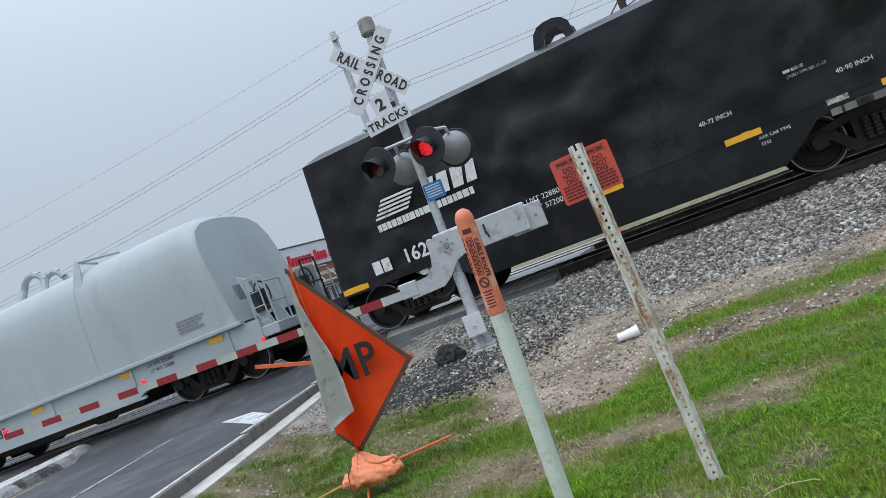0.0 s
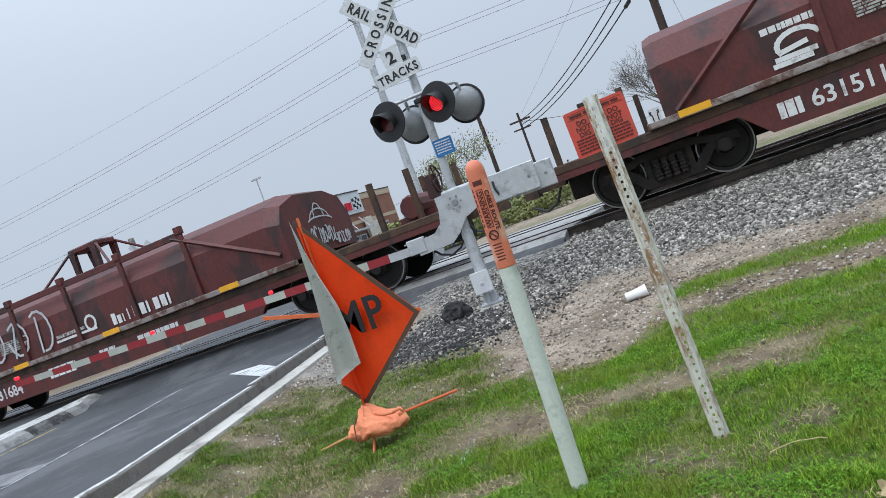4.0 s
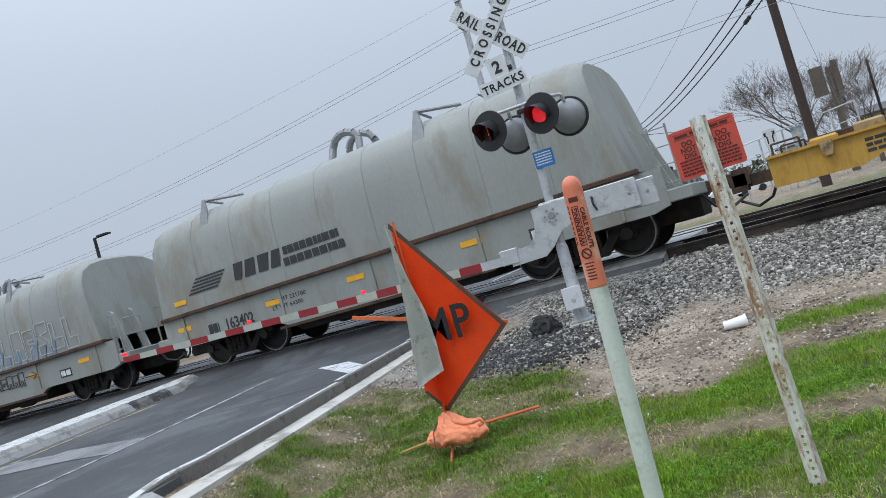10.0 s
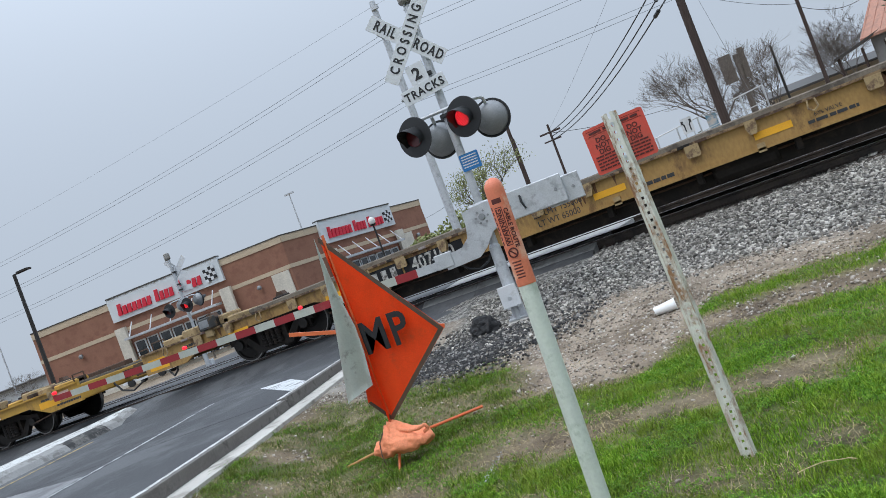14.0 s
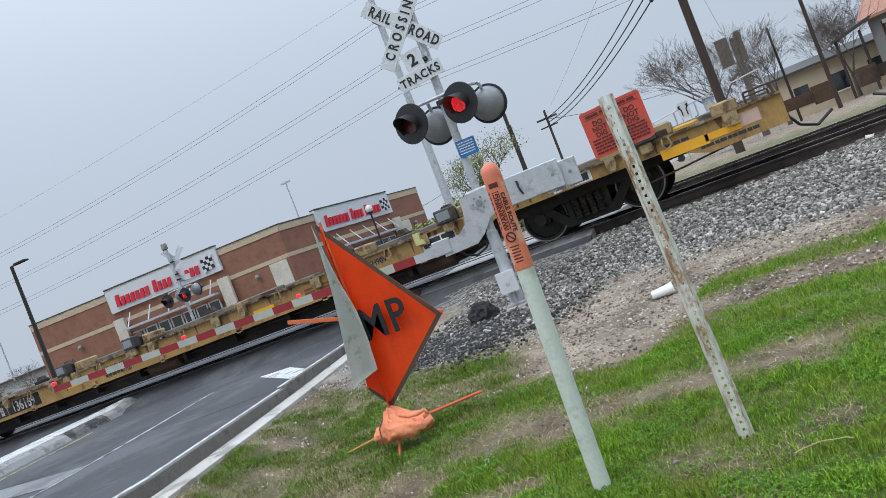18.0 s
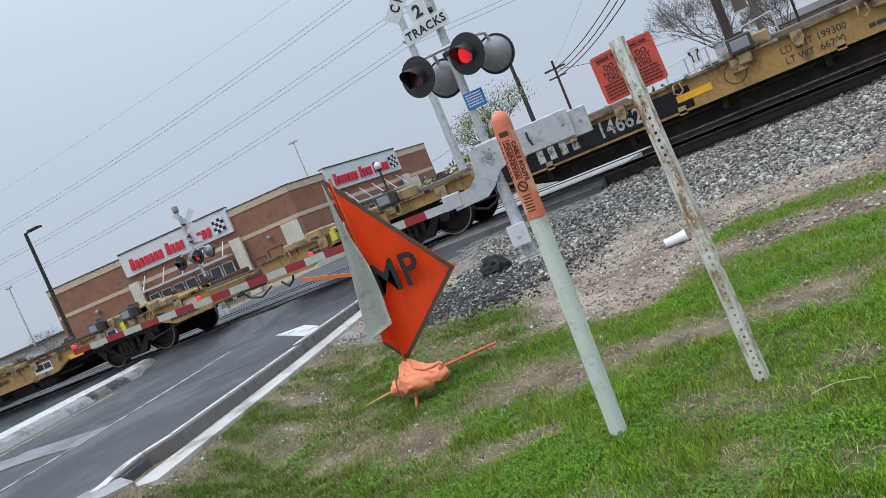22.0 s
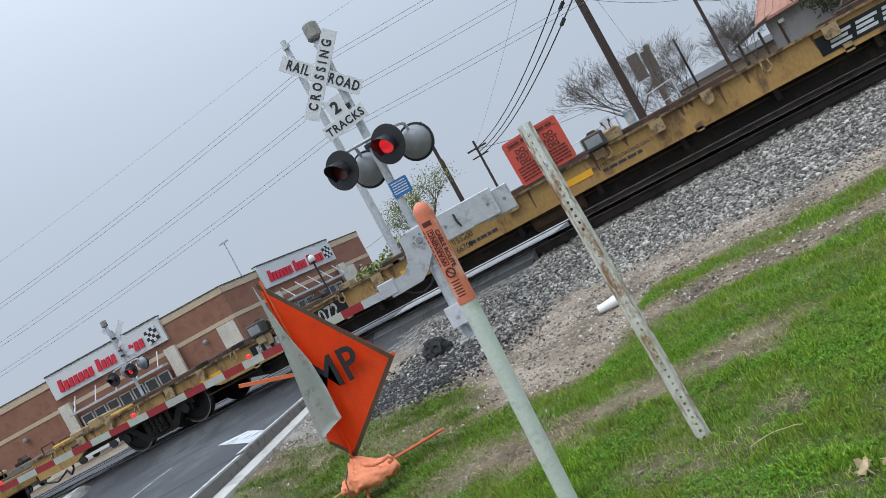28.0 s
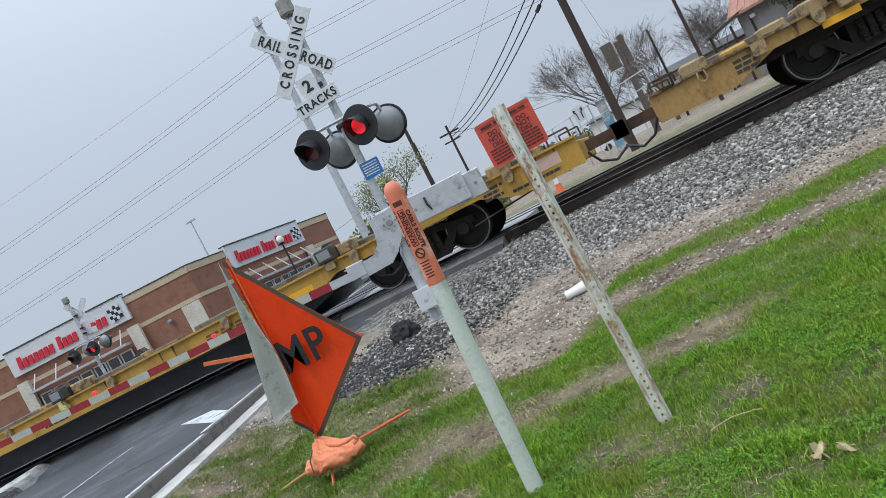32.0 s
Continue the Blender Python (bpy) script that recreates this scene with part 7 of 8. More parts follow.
def sand_bag():
    """A limp bag draped over the legs: it hangs from the foot of the sign, sags to one side and drops a small lobe to the other."""
    bag = thing("sandbag", pose(-3.2, 5.05, -0.36), "pale orange wrinkled sandbag draped over the sign's stand", "sandbag")

    def lump(name, at, size, peak, seed, label=""):
        bm = bmesh.new()
        bmesh.ops.create_icosphere(bm, subdivisions=5, radius=1)
        for v in bm.verts:
            p = v.co.copy()
            boxy = Vector([math.copysign(abs(c) ** 0.72, c) for c in p])
            x, y, z = at[0] + boxy.x * size[0], at[1] + boxy.y * size[1], at[2] + boxy.z * size[2]
            x += 0.25 * (z - at[2]) * (-1 if x > 0 else 0.3)
            if peak and p.z > 0:
                d = math.hypot(x + 0.04, y) / 0.13
                z += peak * p.z * math.exp(-d * d)
            turn = math.atan2(y, x + 0.04)
            z += 0.02 * p.z * math.sin(turn * 7 + 5 * noise.noise(Vector((x * 9, y * 9, seed))))
            n = 0.02 * noise.noise(Vector((x * 9, y * 9, z * 12 + seed))) + 0.012 * noise.noise(Vector((x * 26, y * 26, z * 30)))
            x, y, z = x + p.x * n, y + p.y * n, z + 0.6 * p.z * n
            v.co = Vector((x, y, max(0.015, z)))
        return part(name, bm, "bag", bag, label, smooth=True)

    lump("bag", (0.08, 0, 0.155), (0.215, 0.135, 0.068), 0.125, 1)
    lump("side_lobe", (-0.145, 0.02, 0.135), (0.09, 0.09, 0.06), 0.0, 5, "small drooping end of the bag")
    bm = bmesh.new()
    bent(bm, [(-0.05, -0.05, 0.3), (-0.09, -0.12, 0.22), (-0.085, -0.155, 0.13), (-0.075, -0.16, 0.05)], 0.005, 6)
    part("seam", bm, "cloth_hem", bag, "dark stitched seam")
    bm = bmesh.new()
    bent(bm, [(0.0, -0.03, 0.3), (0.08, -0.06, 0.275), (0.17, -0.08, 0.245), (0.25, -0.07, 0.24), (0.31, -0.05, 0.255), (0.32, -0.03, 0.215), (0.28, -0.05, 0.2)], 0.014, 8)
    part("strap_loop", bm, "bag", bag, "orange strap loop", smooth=True)
    return bag


sand_bag()


def foam_cup():
    cup = thing("foam_cup", pose(-1.33, 7.66, ground_z(-1.33, 7.66) + 0.055, 0, 86, 12), "white foam cup lying on the dirt", "cup")
    bm = bmesh.new()
    lathe(bm, [(0.037, -0.11), (0.042, -0.112), (0.058, 0.1), (0.063, 0.104), (0.063, 0.112), (0.057, 0.11), (0.053, 0.1), (0.037, -0.1), (0.001, -0.1)], 28, cap=False)
    part("cup_body", bm, "cup", cup, smooth=False)
    bm = bmesh.new()
    lathe(bm, [(0.001, -0.111), (0.038, -0.111), (0.038, -0.106)], 28, cap=False)
    part("cup_base", bm, "cup", cup)
    return cup


foam_cup()


def tar_lump():
    bm = bmesh.new()
    bmesh.ops.create_icosphere(bm, subdivisions=4, radius=1)
    for v in bm.verts:
        p = v.co.copy()
        n = 0.25 * noise.noise(p * 2.5) + 0.12 * noise.noise(p * 8)
        v.co = Vector((p.x * 0.23 * (1 + n), p.y * 0.2 * (1 + n), max(-0.05, p.z * 0.23 * (1 + n))))
    ob = part("dirt_mound", bm, "tar")
    ob.matrix_basis = pose(-4.2, 9.8, ground_z(-4.2, 9.8) + 0.02)
    tagged(ob, "small black lump of tar and dirt on gravel", "dirt mound")


tar_lump()


def dry_leaf(x, y, turn):
    bm = bmesh.new()
    pts = [(0.72 * a, 0.72 * b) for a, b in [(0.002, -0.03), (0.004, 0.02), (0.03, 0.012), (0.024, 0.026), (0.056, 0.036), (0.04, 0.046), (0.052, 0.075), (0.03, 0.068), (0.018, 0.06), (0.016, 0.09), (0.001, 0.112), (-0.012, 0.085), (-0.017, 0.06), (-0.032, 0.07), (-0.05, 0.066), (-0.04, 0.044), (-0.058, 0.03), (-0.024, 0.026), (-0.028, 0.01), (-0.003, 0.02), (-0.003, -0.03)]]
    vs = [bm.verts.new((a, b, 0.02 * math.sin(a * 60) + 0.02 * b / 0.1)) for a, b in pts]
    bm.faces.new(vs)
    bmesh.ops.solidify(bm, geom=bm.faces[:], thickness=0.002)
    ob = part("dry_leaf", bm, "leaf_dry")
    ob.matrix_basis = pose(x, y, ground_z(x, y) + 0.04, 10, 5, turn)
    tagged(ob, "curled dry tan leaf lying on the grass", "leaf", "fallen leaves")


for spec in ((0.09, 2.95, 30), (0.19, 2.96, 140)):
    dry_leaf(*spec)


def paint_streak(x, y):
    """A broken line of white marking paint sprayed over grass and dirt."""
    rng = random.Random(12)
    bm = bmesh.new()
    for k in range(130):
        u = rng.gauss(0, 1) * 0.12
        px, py, r = x - u * 0.12 + rng.gauss(0, 0.022), y + u * 1.5, rng.uniform(0.0012, 0.0045)
        z = ground_z(px, py) + 0.02 + rng.uniform(0, 0.02)
        bm.faces.new([bm.verts.new((px + r * math.cos(a), py + 1.6 * r * math.sin(a), z + rng.uniform(-0.004, 0.004))) for a in (0, 1.3, 2.4, 3.6, 5.0)])
    bmesh.ops.solidify(bm, geom=bm.faces[:], thickness=0.002)
    tagged(part("paint_streak", bm, "paint_lane"), "streak of white marking paint on the grass", "paint mark", kind="stuff")


paint_streak(-2.2, 4.5)


def grass_stalk():
    """A long bleached stalk lying on the lawn."""
    bm = bmesh.new()
    rng = random.Random(3)
    pts = [(-0.31 + 0.25 * q / 8, 3.48 + 0.06 * math.sin(q / 8 * 2.6) + rng.uniform(-0.006, 0.006)) for q in range(9)]
    bent(bm, [(x, y, ground_z(x, y) + 0.045) for x, y in pts], 0.0022, 5)
    tagged(part("grass_stalk", bm, "leaf_dry"), "long bleached grass stalk lying on the lawn", "stalk")


grass_stalk()


# ---- beyond the tracks ----
def wall_run(owner, p, q, z0, z1, mat, name="wall", thick=0.3, out=0.0):
    p, q = Vector((*p, 0)), Vector((*q, 0))
    d = (q - p).normalized()
    n = Vector((d.y, -d.x, 0))
    bm = bmesh.new()
    quad = [p + n * out, q + n * out, q - n * thick, p - n * thick]
    lo = [bm.verts.new((v.x, v.y, z0)) for v in quad]
    hi = [bm.verts.new((v.x, v.y, z1)) for v in quad]
    for k in range(4):
        bm.faces.new((lo[k], lo[(k + 1) % 4], hi[(k + 1) % 4], hi[k]))
    bm.faces.new(lo[::-1])
    bm.faces.new(hi)
    bmesh.ops.recalc_face_normals(bm, faces=bm.faces[:])
    return part(name, bm, mat, owner)


def along_wall(p, q, s):
    return (p[0] + (q[0] - p[0]) * s, p[1] + (q[1] - p[1]) * s)


def store():
    shop = thing("store_building", pose(0, 0, 0), "brown brick store with stone bands and red lettered signs", "building")
    V = [(-63.5, 47.1), (-38.1, 53.5), (-36.9, 57.6), (-33.6, 73.5)]
    TOP_Z = 7.68
    back_pts = [(-63.5, 47.1), (-66, 62), (-60, 80), (-33.6, 73.5)]
    for p, q in zip(V, V[1:]):
        w = wall_run(shop, p, q, -0.2, TOP_Z, "brick")
        wall_run(w, p, q, TOP_Z - 0.55, TOP_Z + 0.02, "stone_band", "cornice", 0.25, 0.06)
        wall_run(w, p, q, TOP_Z + 0.02, TOP_Z + 0.12, "coping", "coping", 0.35, 0.1)
        wall_run(w, p, q, 4.75, 5.1, "stone_band", "stone_course", 0.2, 0.04)
        wall_run(w, p, q, -0.2, 1.0, "stone_pale", "plinth", 0.2, 0.05)
    for p, q in zip(back_pts, back_pts[1:]):
        wall_run(shop, q, p, -0.2, TOP_Z - 0.3, "brick")
    bm = bmesh.new()
    bm.faces.new([bm.verts.new((x, y, TOP_Z - 0.6)) for x, y in V + back_pts[::-1][1:3]])
    part("roof", bm, "coping", shop)
    for (p, q, s0, s1) in ((V[0], V[1], 0.328, 0.768), (V[2], V[3], 0.0, 0.66)):
        a, b = along_wall(p, q, s0), along_wall(p, q, s1)
        bay = wall_run(shop, a, b, 5.85, 8.02, "stucco", "sign_panel", 0.2, 0.3)
        wall_run(bay, a, b, 8.02, 8.14, "coping", "coping", 0.3, 0.36)
        L = math.dist(a, b)
        d = Vector((b[0] - a[0], b[1] - a[1], 0)).normalized()
        n = Vector((d.y, -d.x, 0))
        turn = math.degrees(math.atan2(d.y, d.x))
        at = Matrix.Translation((a[0] + n.x * 0.32, a[1] + n.y * 0.32, 0)) @ pose(0, 0, 0, 0, 0, turn)
        rng = random.Random(5)
        x = L * 0.07
        for wlen, letters in ((L * 0.31, 7), (L * 0.17, 4), (L * 0.22, 5)):
            for k in range(letters):
                bm = bmesh.new()
                w = wlen / letters
                tall = 1.05 if k == 0 else 0.78
                prism(bm, [(x + k * w + 0.02, 6.25), (x + k * w + w * 0.82, 6.25), (x + k * w + w * 0.95, 6.25 + tall), (x + k * w + 0.16, 6.25 + tall)], -0.14, 0.0)
                bm.transform(at)
                part("sign_block", bm, "store_red", bay, "raised red sign block")
            x += wlen + L * 0.03
        bm = bmesh.new()
        bm2 = bmesh.new()
        for i in range(4):
            for j in range(4):
                target = bm if (i + j) % 2 else bm2
                box(target, L * 0.86 + i * 0.28, L * 0.86 + i * 0.28 + 0.27, -0.1, 0.0, 6.15 + j * 0.3 + i * 0.06, 6.15 + j * 0.3 + i * 0.06 + 0.29)
        for target, mat in ((bm, "ink"), (bm2, "sign_white")):
            target.transform(at)
            part("chequered_block", target, mat, bay)
        # glazed front below with awning and piers
        for s in np.linspace(0.12, 0.8, 7):
            bm = bmesh.new()
            box(bm, L * s, L * s + L * 0.09, -0.04, 0.1, 0.3, 3.6)
            bm.transform(at)
            win = part("window", bm, "glass", shop)
            bm = bmesh.new()
            for u in (0, L * 0.09):
                box(bm, L * s + u - 0.06, L * s + u + 0.06, -0.08, 0.0, 0.3, 3.6)
            box(bm, L * s, L * s + L * 0.09, -0.08, 0.0, 3.5, 3.62)
            bm.transform(at)
            part("window_frame", bm, "sign_white", win)
        bm = bmesh.new()
        box(bm, L * 0.1, L * 0.92, -1.1, -0.02, 3.95, 4.15)
        bm.transform(at)
        awn = part("canopy", bm, "galv", shop, "flat metal canopy")
        for s in np.linspace(0.15, 0.88, 5):
            bm = bmesh.new()
            rod(bm, (L * s, -1.05, 4.15), (L * s, 0.0, 5.4), 0.05, n=5)
            bm.transform(at)
            part("canopy_rod", bm, "sign_white", awn)
        for s in (0.0, 0.94):
            bm = bmesh.new()
            box(bm, L * s, L * s + L * 0.09, -0.3, 0.05, 0.0, 5.2)
            bm.transform(at)
            part("pier", bm, "stone_pale", shop)
    # pale stone bays and wall lamps on the plain walls
    for p, q, s0, s1 in ((V[0], V[1], 0.925, 0.99), (V[2], V[3], 0.72, 0.8)):
        wall_run(shop, along_wall(p, q, s0), along_wall(p, q, s1), 0.0, 4.7, "stone_pale", "stone_bay", 0.1, 0.12)
    for p, q, s in ((V[0], V[1], 0.16), (V[0], V[1], 0.87), (V[2], V[3], 0.86)):
        x, y = along_wall(p, q, s)
        bm = bmesh.new()
        sphere(bm, (x + 0.2, y - 0.25, 4.1), 0.22)
        part("wall_lamp", bm, "grey_back", shop)
    return shop


store()


def pole(name, x, y, z0, z1, r0, r1, mat, label, category, n=10):
    ob = thing(name, pose(x, y, 0), label, category)
    bm = bmesh.new()
    rod(bm, (0, 0, z0), (0, 0, z1), r0, r1, n=n)
    part("shaft", bm, mat, ob, smooth=False)
    return ob


def street_lamp(x, y, h, turn, r=0.1):
    ob = pole("street_lamp", x, y, -0.1, h, r, r * 0.7, "dark_pole", "dark bronze car park lamp on a tall square pole", "street lamp", 6)
    bm = bmesh.new()
    box(bm, 0, 1.0, -0.05, 0.05, h - 0.05, h + 0.03, pose(0, 0, 0, 0, 0, turn))
    box(bm, 0.35, 1.15, -0.2, 0.2, h - 0.02, h + 0.08, pose(0, 0, 0, 0, 0, turn))
    part("lamp_head", bm, "dark_pole", ob)
    return ob


street_lamp(-40.0, 30.0, 8.95, 10, 0.14)
street_lamp(-54.9, 24.5, 7.65, 10, 0.13)
street_lamp(-67.9, 42.4, 7.6, 10, 0.07)
street_lamp(-72.3, 34.5, 7.8, 10, 0.07)
far_mast = pole("floodlight_mast", -78.2, 54.0, -0.1, 11.0, 0.1, 0.07, "galv", "tall slim floodlight mast beyond the car park", "light mast")
bm = bmesh.new()
box(bm, -0.5, 0.5, -0.12, 0.12, 10.9, 11.05)
part("lamp_head", bm, "galv", far_mast)
tall = pole("floodlight_mast", -70, 105, -0.1, 20.0, 0.2, 0.1, "galv", "tall slim floodlight mast behind the store", "light mast")
bm = bmesh.new()
box(bm, -0.9, 0.9, -0.2, 0.2, 19.85, 20.1)
part("lamp_head", bm, "galv", tall)
globe = pole("globe_lamp", -19.1, 35.2, 0, 4.0, 0.06, 0.05, "dark_pole", "dark ornamental lamp post with a pale globe", "street lamp", 8)
bm = bmesh.new()
sphere(bm, (0, 0, 4.18), 0.2, 1.15)
part("globe", bm, "lamp_glass", globe)
bm = bmesh.new()
lathe(bm, [(0.13, 3.92), (0.17, 4.0), (0.1, 4.02)], 10)
part("collar", bm, "dark_pole", globe)


def wire(pts, r, mat, label, sag=0.0):
    cu = bpy.data.curves.new("wire", "CURVE")
    cu.dimensions, cu.bevel_depth, cu.bevel_resolution = "3D", r, 0
    for a, b in zip(pts, pts[1:]):
        sp = cu.splines.new("POLY")
        n = 24
        sp.points.add(n)
        for k in range(n + 1):
            u = k / n
            p = Vector(a).lerp(Vector(b), u)
            sp.points[k].co = (p.x, p.y, p.z - 4 * sag * u * (1 - u), 1)
    cu.materials.append(M[mat])
    tmp = new("power_line", cu)
    me = bpy.data.meshes.new_from_object(tmp.evaluated_get(bpy.context.evaluated_depsgraph_get()))
    bpy.data.objects.remove(tmp)
    ob = new("power_line", me)
    return tagged(ob, label, "power line", "power lines")


steel = pole("transmission_pole", -14.8, 35.7, -0.1, 14.8, 0.24, 0.16, "galv", "tall pale galvanised power pole", "utility pole", 12)
bm = bmesh.new()
for z in (12.75, 10.75, 9.15):
    rod(bm, (0, -0.2, z), (0, -0.9, z + 0.1), 0.06, n=6)
box(bm, -0.1, 0.3, -0.25, -0.1, 14.3, 14.5)
part("insulator", bm, "galv", steel)
for z in (12.75, 10.75, 9.15):
    for dz in (0.0, -0.24):
        wire([(-75, 35.2, z + dz), (-14.8, 34.9, z + dz), (46, 35.2, z + dz)], 0.0105, "wire_pale", "thin pale power line across the sky", 1.3)
wire([(-75, 35.2, 14.4), (-14.8, 35.5, 14.5), (46, 35.2, 15.2)], 0.006, "wire_pale", "thin pale earth wire across the sky", 0.7)

timber = pole("utility_pole", -0.9, 37.0, -0.1, 16.5, 0.22, 0.16, "wood_pole", "dark timber utility pole with cables", "utility pole", 12)
bm = bmesh.new()
bent(bm, [(0, 0, 12.75), (-0.3, -0.05, 13.02), (-0.75, -0.1, 13.1)], 0.035, 6)
part("lamp_arm", bm, "galv", timber)
bm = bmesh.new()
prism(bm, [(-1.3, 13.05), (-1.25, 13.16), (-0.95, 13.2), (-0.7, 13.13), (-0.7, 13.06)], -0.2, 0.02)
rod(bm, (-1.0, -0.1, 13.18), (-1.0, -0.1, 13.3), 0.05, n=8)
part("lamp_head", bm, "galv", timber, "grey street lamp head")
bm = bmesh.new()
bent(bm, [(0.24, -0.15, 13.67), (0.6, -0.2, 12.0), (0.82, -0.2, 10.7), (0.6, -0.2, 10.0), (0.34, -0.15, 9.78)], 0.012, 5)
part("hanging_loop", bm, "wire", timber)
bm = bmesh.new()
bent(bm, [(0.16, -0.2, 12.0), (0.3, -0.22, 11.0), (0.34, -0.2, 10.2), (0.2, -0.18, 9.8)], 0.035, 6)
part("riser_cable", bm, "wire", timber)
far_a = pole("utility_pole", -19.2, 81.2, -0.1, 10.6, 0.17, 0.13, "wood_pole", "far timber utility pole with a crossarm", "utility pole", 8)
bm = bmesh.new()
box(bm, -1.2, 1.2, -0.08, 0.08, 9.6, 9.8)
box(bm, -1.0, 1.0, -0.08, 0.08, 8.7, 8.85)
part("crossarm", bm, "wood_pole", far_a)
pole("utility_pole", -22.3, 77.3, -0.1, 10.2, 0.15, 0.12, "wood_pole", "far plain timber utility pole", "utility pole", 8)
pole("utility_pole", -15.4, 53.0, -0.1, 10.5, 0.17, 0.13, "wood_pole", "dark timber pole beyond the tracks", "utility pole", 8)
for z, e in ((10.1, 9.7), (9.5, 9.2), (9.0, 8.8)):
    wire([(-0.9, 37.0, z), (-19.2, 81.2, e)], 0.045, "wire", "thick black cable hanging between poles", 0.9)
wire([(-0.9, 37.0, 12.9), (-19.2, 81.2, 10.0)], 0.012, "wire_pale", "thin pale guy wire on poles", 0.3)
for (ax, ay, az), (bx, by, bz) in (((-1.72, 38.99, 9.33), (-2.0, 39.65, 9.28)), ((-2.09, 39.87, 8.77), (-2.36, 40.54, 8.72)), ((1.72, 37, 9.92), (2.42, 37, 9.86))):
    bm = bmesh.new()
    rod(bm, (ax, ay, az), (bx, by, bz), 0.11, n=10)
    tagged(part("cable_splice", bm, "wire"), "black splice case hanging on a cable", "cable splice", "cable splices")
wire([(-0.9, 37.0, 9.55), (1.2, 37.0, 9.95), (1.72, 37.0, 9.92)], 0.025, "wire", "thin black cable from the pole", 0.0)
wire([(2.42, 37.0, 9.86), (11.6, 37.0, 9.33), (46, 37.0, 9.4)], 0.025, "wire", "thin black cable along the street", 0.1)
wire([(-0.9, 37.0, 13.4), (1.0, 45.0, 0.4)], 0.008, "wire_pale", "thin pale guy wire on poles", 0.0)
wire([(4.7, 49.8, 7.4), (9.6, 60.5, 7.6)], 0.02, "wire", "thin black cable to the house", 0.5)
wire([(-0.9, 37.0, 8.7), (4.7, 49.8, 7.6)], 0.012, "wire", "thin black drop wire on poles", 0.3)
wire([(-22.3, 77.3, 9.6), (-60, 130, 9)], 0.03, "wire", "far black cable between poles", 0.8)
wire([(-19.2, 81.2, 9.6), (-2, 110, 9)], 0.03, "wire", "far black cable between poles", 0.8)


# ---- trees ----
def tree(x, y, height, seed, mat_leaf=None, leaf_n=0, leaf_size=0.25, spread=0.55, depth=5, trunk=0.22, label="", lean=0.0, crown_at=None):
    rng = random.Random(seed)
    ob = thing("tree", pose(x, y, -0.1), label, "tree")
    bm, limbs, tips = bmesh.new(), bmesh.new(), []

    def grow(p, way, length, r, level):
        q = p + way * length
        rod(bm if level == 0 else limbs, p, q, max(r, 0.006), max(r * 0.66, 0.005), n=7 if level < 2 else 3, caps=False)
        if level >= depth:
            tips.append(q)
            return
        if level >= depth - 2:
            tips.append(q)
        for k in range(rng.choice((2, 3, 3) if leaf_n else (2, 3, 3) if level < 5 else (2, 2, 3)) if level < depth - 1 else 2 if not leaf_n else 3):
            side = Vector((rng.uniform(-1, 1), rng.uniform(-1, 1), rng.uniform(-0.2, 0.55)))
            grow(p.lerp(q, rng.uniform(0.55, 1.0)) if k else q, (way + side * spread * 1.25).normalized(), length * (rng.uniform(0.6, 0.82) if leaf_n else rng.uniform(0.68, 0.93)), r * (rng.uniform(0.5, 0.66) if leaf_n else rng.uniform(0.46, 0.62)), level + 1)

    grow(Vector((0, 0, 0)), Vector((lean, 0, 1)).normalized(), height * (0.27 if leaf_n else 0.17), trunk, 0)
    part("trunk", bm, "bark", ob)
    part("branchwork", limbs, "bark", ob)
    if leaf_n:
        verts, faces = [], []
        for k in range(leaf_n):
            c = rng.choice(tips) if not crown_at else Vector((0, 0, crown_at[2]))
            if crown_at:
                while True:
                    q = Vector((rng.uniform(-1, 1), rng.uniform(-1, 1), rng.uniform(-1, 1)))
                    if 0.25 < q.length < 0.8 + 0.3 * noise.noise(q * 2.6 + Vector((seed, 0, 0))) and noise.noise(q * 3.6) > -0.04:
                        break
                c = c + Vector((q.x * crown_at[0], q.y * crown_at[0], q.z * crown_at[1]))
            c = c + Vector((rng.gauss(0, 1), rng.gauss(0, 1), rng.gauss(0, 0.8))) * (0.1 if crown_at else height * 0.045)
            u = Vector((rng.gauss(0, 1), rng.gauss(0, 1), rng.gauss(0, 1))).normalized() * leaf_size * rng.uniform(0.5, 1.2)
            v = u.orthogonal().normalized() * leaf_size * 0.5
            i = len(verts)
            verts += [tuple(c - u), tuple(c + v), tuple(c + u), tuple(c - v)]
            faces.append((i, i + 1, i + 2, i + 3))
        me = bpy.data.meshes.new("crown")
        me.from_pydata(verts, [], faces)
        me.materials.append(M[mat_leaf])
        crown = new("crown", me)
        crown.parent = ob
        tagged(crown, kind="stuff")
    return ob


tree(-1.2, 49.5, 12.0, 3, depth=9, spread=0.62, trunk=0.26, label="bare grey winter tree behind the tracks", lean=-0.3)
tree(0.6, 52.0, 9.0, 31, depth=8, spread=0.6, trunk=0.12, label="bare many stemmed winter tree behind the tracks", lean=0.1)
tree(2.2, 57, 9.5, 5, depth=8, spread=0.5, trunk=0.18, label="bare thin winter tree behind the tracks")
tree(7.4, 63, 10.5, 8, depth=9, spread=0.6, trunk=0.18, label="bare winter tree near the house")
tree(8.2, 72, 11.0, 12, depth=8, spread=0.55, trunk=0.2, label="bare winter tree behind the house")
tree(12.2, 52.5, 9.5, 7, "leaves_dark", 8000, 0.15, 0.6, 6, 0.24, "broad tree with grey green leaves before the house", 0.0, (3.5, 4.2, 6.2))
